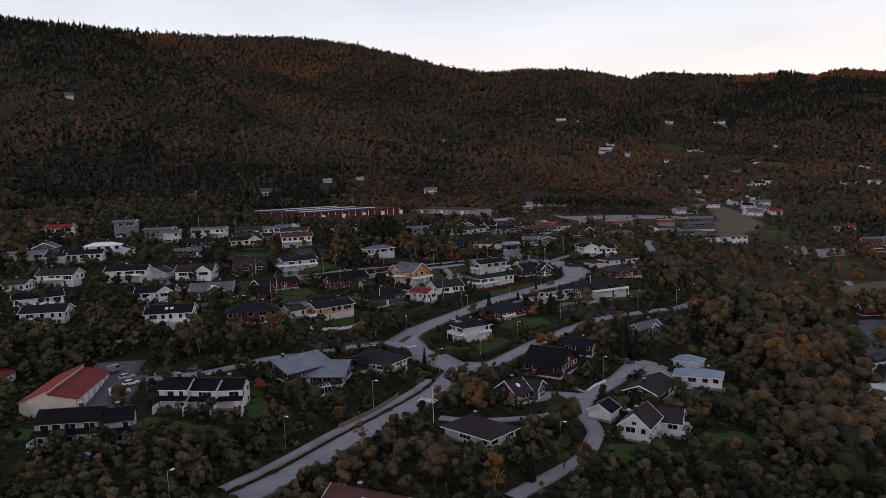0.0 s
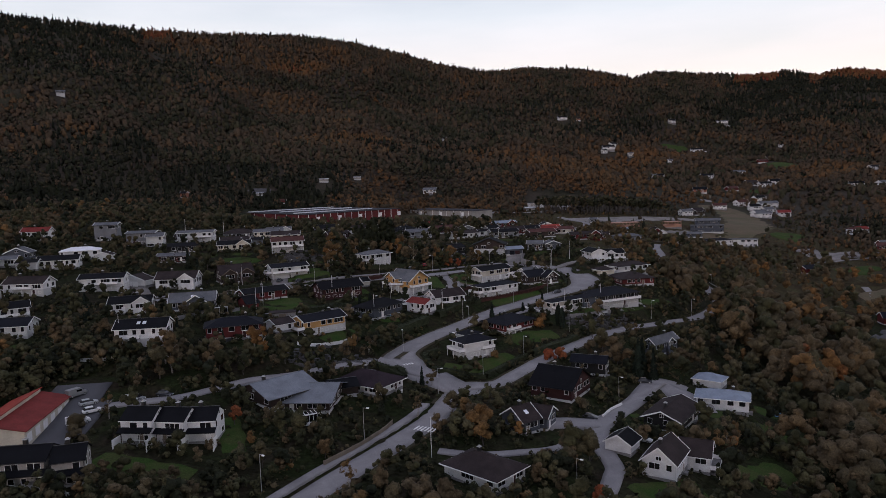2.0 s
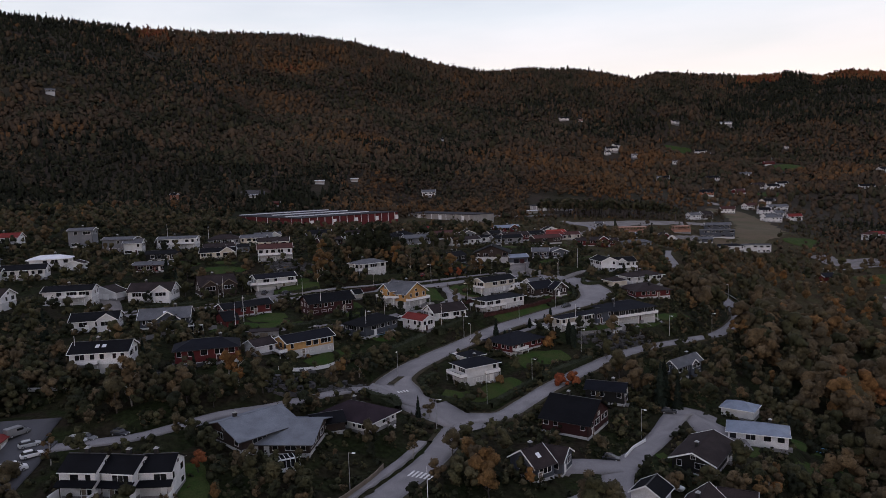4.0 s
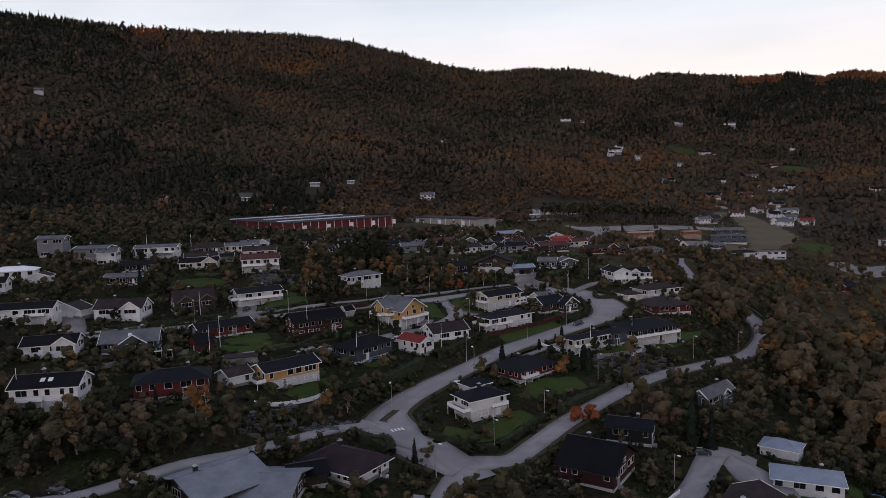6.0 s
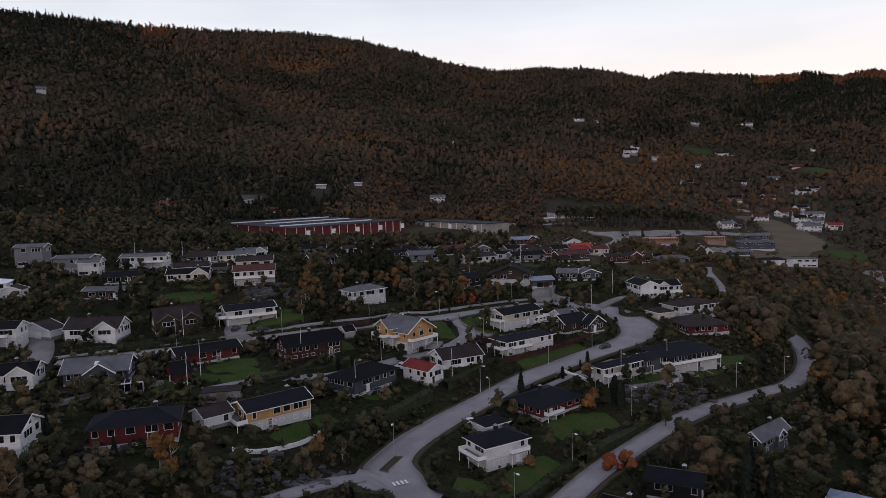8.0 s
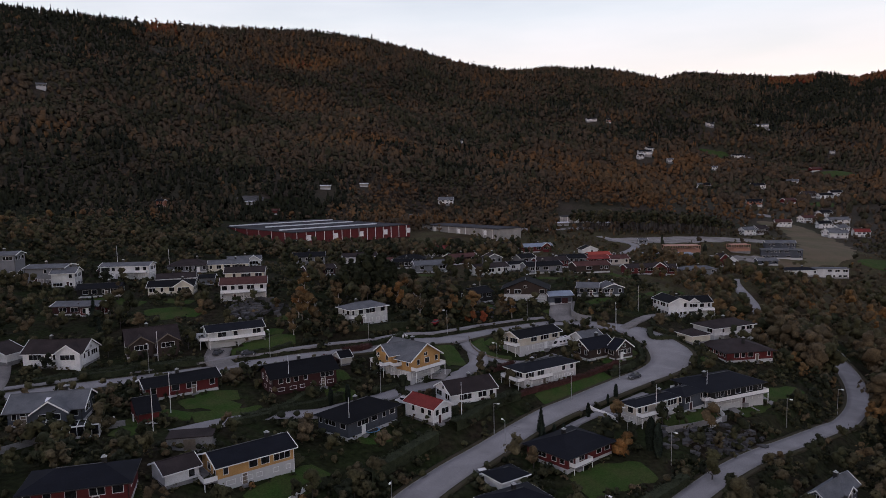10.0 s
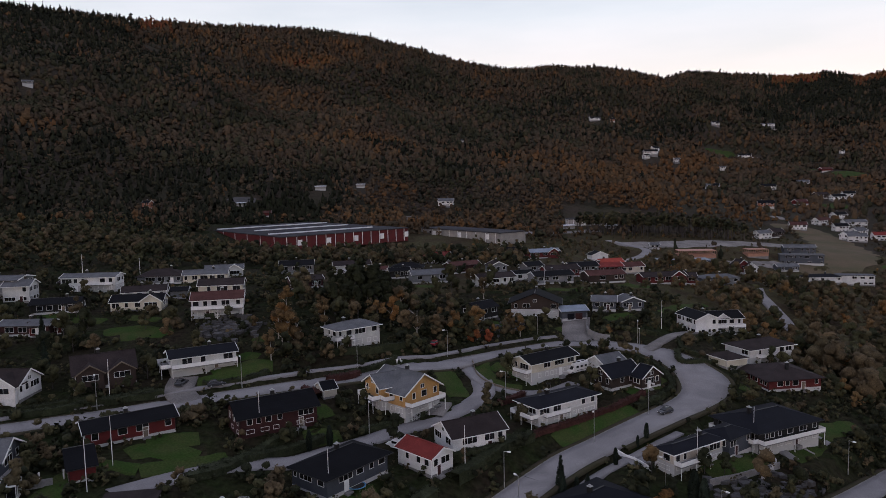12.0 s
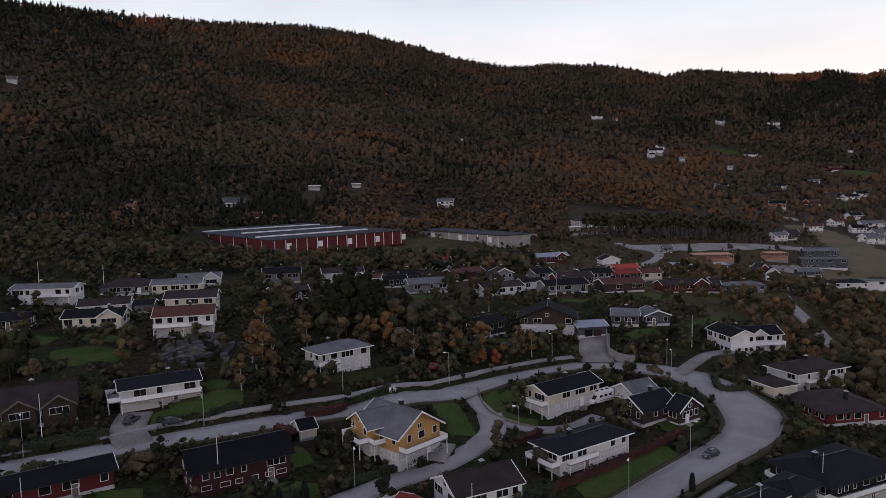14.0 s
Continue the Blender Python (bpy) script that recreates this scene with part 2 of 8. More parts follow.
gb.inputs["Base Color"].default_value, gb.inputs["Roughness"].default_value = (0.012, 0.013, 0.015, 1), 0.06
gb.inputs["Specular IOR Level"].default_value = 0.5
M["glass"] = glass
water = bpy.data.materials.new("still_fjord_water")
water.use_nodes = True
wn = water.node_tree
wb = wn.nodes["Principled BSDF"]
wb.inputs["Base Color"].default_value, wb.inputs["Roughness"].default_value = (0.01, 0.014, 0.018, 1), 0.08
ripple, rel = wn.nodes.new("ShaderNodeTexNoise"), wn.nodes.new("ShaderNodeBump")
ripple.inputs["Scale"].default_value = 0.8
rel.inputs["Strength"].default_value, rel.inputs["Distance"].default_value = 0.15, 0.05
wg = wn.nodes.new("ShaderNodeNewGeometry")
wn.links.new(wg.outputs["Position"], ripple.inputs["Vector"])
wn.links.new(ripple.outputs["Fac"], rel.inputs["Height"])
wn.links.new(rel.outputs["Normal"], wb.inputs["Normal"])
M["water"] = water
lamp_glow = bpy.data.materials.new("lit_lamp_glass")
lamp_glow.use_nodes = True
lb = lamp_glow.node_tree.nodes["Principled BSDF"]
lb.inputs["Emission Color"].default_value, lb.inputs["Emission Strength"].default_value = (1.0, 0.95, 0.88, 1), 1.5
lb.inputs["Base Color"].default_value = (0.8, 0.8, 0.8, 1)
M["glow"] = lamp_glow


# ---- the lie of the land ----
BROAD = [-0.1, 2.2, 3.5, -2.1, -8.3, -4.7, -0.7, -1.1, -0.3, 0.7, 2.5, -4.7, -8.8, -2.5, 2.6, 2.8, -0.8, 1.8, -2.6, -6.8, -2.8, 1.3, 1.4, 1.2, 4.2, 1.3, -4.9, -13.0, 3.6, 0.7, 2.8, 2.7, -2.2, -9.0, -13.1, 7.1, -1.0, 3.4, 3.7, 8.5, 11.8, 2.9, 1.0, -5.6, -0.4, -1.9, -4.3, -8.6, -18.9, 6.5, 5.6, 6.6, 8.4, 7.6, 10.7, 19.0]
FINE = [0.5, 0.4, -0.7, 2.9, -0.2, -1.6, -1.6, -0.1, -2.1, 2.6, 1.9, -1.1, 1.3, 2.5, -2.1, -1.6, 2.0, 1.3, 1.6, 1.6, -2.2, -0.4, 1.5, -3.0, -1.5, -0.9, -0.5, -0.4, 2.3, 0.0, -0.4, 0.9, 0.4, -2.0, 2.7, 3.5, 0.7, 2.5, -0.9, -2.0, 3.1, -1.4, 0.0, 1.6, -1.3, -0.6, 3.5, -1.6]
SKYLINE = [(-60, 12.2), (-31, 11.95), (-24, 11.8), (-22, 11.55), (-16, 11.45), (-11, 11.45), (-6, 10.85), (-1.5, 9.7), (1.3, 8.9), (4.4, 8.3), (8, 8.35), (11.5, 8.2), (14.5, 7.6), (16.2, 7.1), (18, 7.5), (21, 7.15), (25, 6.7), (27, 6.85), (29, 6.4), (31, 6.6), (33, 6.2), (60, 5.5)]


def smooth(a, b, v):
    v = np.clip((v - a) / (b - a), 0, 1)
    return v * v * (3 - 2 * v)


def wavy(x, y):
    """Low rolling relief, between -1 and 1."""
    return (np.sin(x * 0.011 + 1.3 * np.sin(y * 0.007)) + np.sin(y * 0.013 + 1.7 * np.sin(x * 0.009 + 2)) + 0.6 * np.sin(x * 0.027 + y * 0.021)) / 2.6


def ground(x, y):
    """Height of the ground, for numbers or arrays."""
    x, y = np.asarray(x, float), np.asarray(y, float)
    z = 10 + 0.075 * (np.minimum(y, 430) - 240) - 0.06 * np.clip(x, -320, 250)
    n = 0
    for b in range(120, 681, 80):
        for a in range(-200, 281, 80):
            z = z + BROAD[n] * np.exp(-((x - a) ** 2 + (y - b) ** 2) / 11250)
            n += 1
    n = 0
    for b in range(150, 431, 40):
        for a in range(-100, 121, 44):
            z = z + FINE[n] * np.exp(-((x - a) ** 2 + (y - b) ** 2) / 2048)
            n += 1
    z = z + (np.clip(-120 - x, 0, 400)) * 0.06 - np.clip(x - 300, 0, 200) * 0.02
    z = z - np.clip(110 - y, 0, 150) * 0.35
    # the hills: a slope that climbs to a ridge seen under the skyline's angles
    r, az = np.hypot(x, y - 90), np.degrees(np.arctan2(x, y - 90))
    elev = np.interp(az, [a for a, e in SKYLINE], [e for a, e in SKYLINE])
    far = np.interp(az, [-60, -20, 0, 15, 25, 40], [1500, 1800, 2200, 2500, 3000, 3000])
    top = 73 + far * np.tan(np.radians(elev))
    low = np.interp(az, [-60, -25, -10, 5, 15, 25, 40], [55, 50, 42, 38, 34, 15, 0])
    power = np.interp(az, [-30, 0, 10, 20, 30], [1.05, 1.1, 1.1, 1.3, 1.45])
    u = np.clip((r - 640) / (far - 640), 0, 2)
    hill = low + (top - low) * np.where(u < 1, u ** power, 1 - 0.35 * (u - 1))
    hill = hill + (24 * wavy(x, y) + 16 * wavy(x * 2.3 + 500, y * 1.6 - 300)) * smooth(0.05, 0.4, u) * (1 - 0.9 * smooth(0.75, 1.0, u))
    k = smooth(560, 760, r) * smooth(-100, 150, y)
    z = z * (1 - k) + hill * k
    # a low rocky shelf along the fjord
    shelf = -23.2 + 0.035 * np.clip(y - 312, 0, 120) + 2.2 * smooth(314, 326, y - 0.2 * (x - 200))
    z = np.where((x > 150) & (x < 420) & (y > 300) & (y < 520), np.maximum(z, shelf), z)
    # a small cove of the fjord
    cove = smooth(0, 6, x - 188 + (316 - y) * 0.5) * (1 - smooth(0, 5, y - 316 - 0.5 * (x - 188))) * smooth(235, 250, y)
    z = z * (1 - cove) - 25 * cove
    return np.maximum(z, -34)


# ---- mesh helpers ----
def mesh_of(name, verts, faces, material, smooth_faces=False):
    me = bpy.data.meshes.new(name)
    me.from_pydata([tuple(v) for v in verts], [], faces)
    for one in material if isinstance(material, list) else [material]:
        me.materials.append(M[one])
    if smooth_faces:
        me.polygons.foreach_set("use_smooth", [True] * len(me.polygons))
    me.update()
    return me


def big_mesh(name, verts, tris, material, tone=None, sides=3, swell=None):
    """A large mesh straight from arrays; tone: one number a vertex; swell: the outward way of its clump."""
    me = bpy.data.meshes.new(name)
    me.vertices.add(len(verts))
    me.vertices.foreach_set("co", np.asarray(verts, np.float32).ravel())
    me.loops.add(len(tris) * sides)
    me.loops.foreach_set("vertex_index", np.asarray(tris, np.int32).ravel())
    me.polygons.add(len(tris))
    me.polygons.foreach_set("loop_start", np.arange(0, len(tris) * sides, sides, dtype=np.int32))
    me.polygons.foreach_set("loop_total", np.full(len(tris), sides, np.int32))
    me.materials.append(M[material])
    if tone is not None:
        me.attributes.new("tone", "FLOAT", "POINT").data.foreach_set("value", np.asarray(tone, np.float32))
    if swell is not None:
        me.attributes.new("swell", "FLOAT_VECTOR", "POINT").data.foreach_set("vector", np.asarray(swell, np.float32).ravel())
    me.update(calc_edges=True)
    me.validate()
    return me


def child(name, me, parent, label="", m=None):
    ob = new(name, me)
    ob.parent = parent
    if m is not None:
        ob.matrix_basis = m
    if label:
        ob["label"] = label
    return ob


def box(x0, x1, y0, y1, z0, z1):
    """Vertices and faces of a box."""
    v = [(x, y, z) for z in (z0, z1) for y in (y0, y1) for x in (x0, x1)]
    return v, [(0, 2, 3, 1), (4, 5, 7, 6), (0, 1, 5, 4), (1, 3, 7, 5), (3, 2, 6, 7), (2, 0, 4, 6)]


def boxes(*some):
    v, f = [], []
    for b in some:
        bv, bf = box(*b)
        f += [tuple(i + len(v) for i in face) for face in bf]
        v += bv
    return v, f


# ---- the ground ----
def spaced(stops):
    """Coordinates from (start, step) stretches; the last start is the end."""
    out = []
    for (a, step), (b, _) in zip(stops, stops[1:]):
        out += list(np.arange(a, b, step))
    return np.array(out + [stops[-1][0]])


def land(x, y):
    """The ground, with the ridge across the fjord behind the camera."""
    z = ground(x, y)
    ridge = 330 + 60 * np.sin(np.asarray(x) * 0.002)
    k = smooth(-2600, -4000, np.asarray(y, float))
    return z * (1 - k) + ridge * k


OCCUPIED = []          # (x, y, radius) kept free of plants
ROADS = []             # (points, half width)


def line_of(points, step=2.0):
    """A smooth line through plan points (Catmull-Rom), at even steps."""
    p = [np.array(q, float) for q in points]
    p = [2 * p[0] - p[1]] + p + [2 * p[-1] - p[-2]]
    out = []
    for a, b, c, d in zip(p, p[1:], p[2:], p[3:]):
        n = max(2, int(np.linalg.norm(c - b) / step))
        for u in np.arange(n) / n:
            out.append(0.5 * (2 * b + (c - a) * u + (2 * a - 5 * b + 4 * c - d) * u * u + (3 * b - a - 3 * c + d) * u ** 3))
    out.append(p[-2])
    return np.array(out)


def sides(line):
    way = np.gradient(line, axis=0)
    way /= np.maximum(np.linalg.norm(way, axis=1), 1e-6)[:, None]
    return np.stack([-way[:, 1], way[:, 0]], 1)



def plan_road(points, width=0.0, material="asphalt", label="worn grey asphalt village road", kerb=True):
    """A road of one width, or through points that bring their own: (x, y, width)."""
    line = line_of(points)
    ROADS.append((line[:, :2], line[:, 2] / 2 if line.shape[1] > 2 else np.full(len(line), width / 2), material, label, kerb))


def plan_path(road, offset, width, first=0.0, last=1.0):
    """A footpath beside an earlier road, over a stretch of its length."""
    line = ROADS[road][0]
    part_of = line[int(first * len(line)):int(last * len(line))]
    ROADS.append((part_of + sides(part_of) * offset, np.full(len(part_of), width / 2), "asphalt", "worn asphalt footpath beside the road", False))


plan_road([(-40.6, 137.7), (-32.5, 150), (-22.6, 168.7), (-12.7, 185.9), (-3, 204), (2.8, 219.8), (5.7, 230.2)], 7.0, "asphalt", "main village road of worn grey asphalt", True)
plan_road([(5.7, 230.2, 11.0), (-1.7, 234.8, 10.5), (-7.8, 240.3, 11.2), (-11.6, 245.6, 13.2), (-13.0, 250.9, 11.1), (-11.9, 256.8, 8.4), (-8.0, 265.3, 8.0), (-0.6, 276.2, 7.8), (7.9, 286.3, 7.4), (16.7, 296.6, 7.3)], material="asphalt", label="main village road of worn grey asphalt")
plan_road([(16.7, 296.6, 7.3), (24.8, 305.0, 7.8), (32.9, 311.8, 7.8), (41.6, 319.1, 8.1), (51.3, 326.8, 8.6), (59.8, 333.6, 9.5), (66.1, 340.8, 11.3), (68.8, 349.0, 12.9), (67.8, 356.8, 11.9), (65.3, 363.4, 11.8), (59.9, 370.1, 11.7), (50.5, 374.3, 9.4), (40.5, 377.5, 8.5), (28.6, 375.5, 4.7), (15.6, 368.0, 5.2), (5.9, 359.8, 7.0), (-2.7, 352.4, 9.0), (-11.7, 348.1, 8.6), (-22.4, 339.7, 6.6), (-35.7, 333.1, 7.0), (-49.7, 326.3, 7.1), (-66.5, 318.1, 7.0), (-77.3, 312.4, 6.4), (-96.3, 301.1, 6.9), (-107.9, 292.7, 6.9)], material="asphalt", label="curving grey asphalt road round the hilltop houses")
plan_road([(6.5, 232.5, 8.0), (11.5, 233.0, 7.0), (17.6, 235.3, 5.6), (24.4, 243.9, 5.6), (33.0, 254.7, 5.6), (42.5, 264.4, 5.6), (51.9, 273.7, 5.6), (63.6, 284.6, 5.6), (75.2, 294.1, 5.6), (85.8, 302.4, 5.6), (100.8, 315.0, 5.6), (111.5, 324.7, 5.6), (125.5, 343.9, 5.6), (143.2, 376.9, 6.6), (151.8, 399.8, 6.6), (152.4, 411.4, 6.6), (151.0, 420.9, 6.6)], material="asphalt", label="curving grey asphalt road below the slope")
plan_road([(-18.2, 245.8), (-25.2, 241.1), (-32.4, 233.5), (-38.9, 226.7), (-43.3, 222.3), (-52.4, 215.7), (-60.1, 208.2), (-67.6, 202.2), (-76.8, 198.8), (-85.9, 195.9)], 4.5, "asphalt", "grey asphalt lane to the houses", False)
plan_road([(78.8, 243.5, 5), (70, 246, 6.5), (57.6, 227.3, 6), (47.3, 213.3, 6), (40.5, 204.5, 8), (39.0, 194, 5), (39.4, 187, 4.5), (39.5, 181, 4.5), (38.2, 177, 4.5), (32.6, 165.2, 4.2), (22.8, 154.3, 4.2), (13.6, 145.2, 4.2)], label="grey asphalt lane to the houses", kerb=False)
plan_road([(70, 244, 6), (75.5, 233, 11), (75.5, 225, 11)], label="asphalt yard before the pale-roofed house", kerb=False)
plan_road([(43, 207, 6), (34, 206, 8), (27, 204.5, 7)], label="asphalt yard beside the blue-grey house", kerb=False)
plan_road([(-1, 185.5), (8.3, 183.8), (18.3, 185.5), (27.6, 188.8), (36.7, 198.5)], 3.0, "asphalt", "narrow asphalt lane to the houses", False)
plan_road([(1.4, 357.6), (4.6, 349.1), (8.8, 342.2), (16.7, 338.2), (25.2, 340.2), (32.6, 346.4)], 4.0, "asphalt", "grey asphalt lane to the houses", False)
plan_road([(7.2, 344.3), (7.6, 336.4), (5.4, 331.6), (2.6, 327.2), (-0.8, 323.2), (-4.0, 319.9), (-7.5, 317.2), (-11.1, 314.6), (-14.9, 311.5), (-18.5, 308.2), (-28.2, 300.3), (-33.8, 295.8), (-42.7, 292.7), (-52.5, 285.7), (-60.9, 276.7)], 5.8, "asphalt", "grey asphalt lane to the houses", False)
plan_road([(43.3, 402), (40.6, 389.5), (39.6, 379.3)], 9.0, "gravel", "grey asphalt lane to the houses", False)
plan_road([(58.9, 370.4), (72, 385.7), (82.8, 393.8), (100.6, 408.1)], 4.0, "gravel", "grey asphalt lane to the houses", False)
plan_road([(-3.6, 328.7), (-6, 321.4)], 6.0, "gravel", "grey asphalt lane to the houses", False)
plan_road([(-69.2, 333.2), (-67.8, 326), (-63.2, 319.4)], 7.0, "gravel", "grey asphalt lane to the houses", False)
plan_road([(-128.8, 323), (-118.1, 304.3), (-112.9, 291.4)], 7.0, "gravel", "grey asphalt lane to the houses", False)
plan_road([(-94.6, 209.1), (-92.4, 189.8), (-89.7, 173.6)], 14.0, "tarmac", "dark asphalt parking yard beside the garages", False)
plan_road([(-87.2, 199.2), (-85.2, 178.9)], 8.0, "tarmac", "grey asphalt lane to the houses", False)
plan_road([(-18.1, 244.5), (-10.1, 239.2)], 5, "asphalt", "grey asphalt lane to the houses", False)
plan_road([(112, 664), (124, 648), (132, 637), (122, 612), (98, 572), (86, 540)], 6, "asphalt", "grey asphalt lane to the houses", False)
plan_road([(150.8, 419), (146.5, 430), (140.5, 444), (142.6, 460.8), (144.7, 474.4), (148, 495), (155, 515)], 5.5, "asphalt", "grey asphalt road through the wood", False)
plan_road([(282.6, 555.7), (296.1, 551.5), (316.9, 556.6), (344.8, 557.9), (358.3, 554.4)], 3.5, "asphalt", "grey asphalt lane to the houses", False)
plan_road([(278.9, 476.2), (274.2, 460.4), (269.7, 441.9)], 4, "asphalt", "grey asphalt lane to the houses", False)
plan_road([(-20, 245.1), (-11.6, 243.3), (-2.6, 239.7)], 9, "asphalt", "grey asphalt lane to the houses", False)
plan_road([(36.5, 305.6), (41.1, 306.9)], 5, "paving", "pale paved garden path and terrace", False)
plan_road([(73.1, 317.5), (75.9, 311.1)], 2.4, "paving", "pale paved garden path and terrace", False)
plan_road([(79.3, 320.4), (83.2, 316.1)], 2.4, "paving", "pale paved garden path and terrace", False)
plan_road([(85.4, 326.4), (89.2, 321.8)], 2.4, "paving", "pale paved garden path and terrace", False)
plan_road([(-1.6, 239.5), (4.5, 231.5), (8.9, 224.6)], 9, "asphalt", "grey asphalt lane to the houses", False)
plan_path(2, -7.0, 2.4, 0.42, 1.0)
plan_path(0, 5.6, 2.4, 0.0, 0.85)
plan_path(2, -7.2, 2.2, 0.02, 0.15)
ROAD_XY = np.concatenate([r[0] for r in ROADS])
ROAD_W = np.concatenate([r[1] for r in ROADS])
ROAD_Z = ground(ROAD_XY[:, 0], ROAD_XY[:, 1])


def carved(x, y, z):
    """Heights z at x, y with the road beds cut level into the slope."""
    x, y = np.atleast_1d(np.asarray(x, float)), np.atleast_1d(np.asarray(y, float))
    z = np.array(np.broadcast_to(z, x.shape), float)
    near = (x > -160) & (x < 400) & (y > 120) & (y < 700)
    px, py, pz = x[near], y[near], z[near]
    for n in range(0, len(px), 4000):
        cut = slice(n, n + 4000)
        d = np.hypot(px[cut, None] - ROAD_XY[None, :, 0], py[cut, None] - ROAD_XY[None, :, 1]) - ROAD_W[None]
        best = d.argmin(1)
        edge = d[np.arange(len(best)), best]
        k = 1 - smooth(1.8, 6.0, edge)
        pz[cut] = pz[cut] * (1 - k) + (ROAD_Z[best] - 0.25) * k
    z[near] = pz
    return z


def level(x, y):
    """Height of the finished ground at one place."""
    return float(carved(x, y, ground(x, y))[0])

gx = spaced([(-3400, 200), (-1400, 50), (-500, 20), (-240, 5), (-130, 2.5), (140, 5), (280, 20), (700, 50), (1800, 200), (3400, 1)])
gy = spaced([(-4800, 100), (-3800, 400), (-600, 60), (60, 10), (120, 2.5), (430, 5), (660, 12), (1000, 25), (2400, 60), (3700, 1)])
xx, yy = np.meshgrid(gx, gy)
zz = carved(xx, yy, land(xx, yy)) + 0.12 * np.sin(xx * 0.31 + 2 * np.sin(yy * 0.17)) * np.sin(yy * 0.27) * smooth(0, 60, yy + 100)
nx, ny = len(gx), len(gy)
ii, jj = np.meshgrid(np.arange(nx - 1), np.arange(ny - 1))
q = (jj * nx + ii).ravel()
quads = np.stack([q, q + 1, q + nx + 1, q + nx], 1)
earth = new("ground", big_mesh("ground", np.stack([xx, yy, zz], -1).reshape(-1, 3), quads, "soil", sides=4))
tagged(earth, "hilly dark brown ground with scrub rising to wooded mountains", "ground", kind="structure")
earth.data.polygons.foreach_set("use_smooth", [True] * len(earth.data.polygons))
earth.data.materials.append(M["litter"])
mid_x, mid_y = (gx[:-1] + gx[1:]) / 2, (gy[:-1] + gy[1:]) / 2
earth.data.materials.append(M["rough"])
far_land = (np.hypot(mid_x[None], mid_y[:, None] - 90) > 690 + 40 * np.sin(mid_x[None] * 0.03)) & (mid_y[:, None] > 300)
open_land = (mid_y[:, None] > 428 + 10 * np.sin(mid_x[None] * 0.05)) & (mid_x[None] > -70)
earth.data.polygons.foreach_set("material_index", np.where(far_land, 1, np.where(open_land, 2, 0)).astype(np.int32).ravel())
SEA = -22.0
v, f = box(-3300, 3300, -4200, 900, SEA - 0.3, SEA)
sea = tagged(new("water", mesh_of("water", v, [f[1]], "water")), "still grey fjord water beside the rocky shore", "water", kind="structure")

def strip(name, line, offsets, material, lift=0.1, drop=0.5, label="", category="", kind="structure", parent=None, flat=True):
    """A band draped over the ground between cross offsets, with sides that go down into the ground."""
    n = sides(line)
    mid = ground(line[:, 0], line[:, 1])
    verts, k = [], len(offsets) + 2
    for i, (p, s) in enumerate(zip(line, n)):
        row = [p + s * (o if np.isscalar(o) else o[i]) for o in (offsets[0], *offsets, offsets[-1])]
        hs = [mid[i] + lift if flat else level(*r) + lift for r in row]
        hs[0] -= drop
        hs[-1] -= drop
        verts += [(*r, h) for r, h in zip(row, hs)]
    faces = [(i * k + j, i * k + j + 1, (i + 1) * k + j + 1, (i + 1) * k + j) for i in range(len(line) - 1) for j in range(k - 1)]
    faces = [f[::-1] for f in faces]
    me = mesh_of(name, verts, faces, material, True)
    ob = child(name, me, parent) if parent else new(name, me)
    return tagged(ob, label, category, kind=kind)



def open_runs(line, reach, own):
    """The stretches of a road's edge that no other road crosses."""
    edge = line + sides(line) * reach[:, None]
    free = np.ones(len(line), bool)
    for n, (other, ow, *_) in enumerate(ROADS):
        if n != own:
            d = np.hypot(edge[:, None, 0] - other[None, :, 0], edge[:, None, 1] - other[None, :, 1]) - ow[None]
            free &= d.min(1) > 0.5
    runs, start = [], None
    for i, f in enumerate([*free, False]):
        if f and start is None:
            start = i
        if not f and start is not None:
            if i - start > 2:
                runs.append(slice(start, i))
            start = None
    return runs


for n, (line, w, material, label, kerb) in enumerate(ROADS):
    strip("road", line, [-w, -w / 2, 0, w / 2, w], material, 0.05 + 0.004 * (n % 9), 0.6, label, "road")
    for s in (-1, 1) if kerb else ():
        for run in open_runs(line, s * (w + 0.8), n):
            a, b = sorted((s * (w[run] + 0.02), s * (w[run] + 0.20)), key=lambda e: e[0])
            strip("kerb", line[run], [a, b], "kerb", 0.14, 0.5, "low pale granite kerb along the road", "kerb")
            a, b = sorted((s * (w[run] + 0.22), s * (w[run] + 1.5)), key=lambda e: e[0])
            strip("verge", line[run], [a, (a + b) / 2, b], "verge", 0.06, 0.6, "rough dry grass verge along the road", "verge")


# ---- houses ----
rnd = random.Random(7)
CACHE = {}


def window_mesh(w, h, bars):
    key = ("win", round(w, 1), round(h, 1), bars)
    if key not in CACHE:
        w, h = key[1], key[2]
        t = 0.07
        parts = [(-w / 2 - t, w / 2 + t, -0.05, 0.07, -t, 0), (-w / 2 - t, w / 2 + t, -0.05, 0.07, h, h + t), (-w / 2 - t, -w / 2, -0.05, 0.07, 0, h), (w / 2, w / 2 + t, -0.05, 0.07, 0, h)]
        parts += [(-w / 2 + w * i / bars - 0.03, -w / 2 + w * i / bars + 0.03, -0.03, 0.06, 0, h) for i in range(1, bars)]
        frame_mesh = mesh_of("window", *boxes(*parts), "trim")
        v, f = box(-w / 2, w / 2, -0.02, 0.01, 0, h)
        CACHE[key] = frame_mesh, mesh_of("pane", v, f, "glass")
    return CACHE[key]


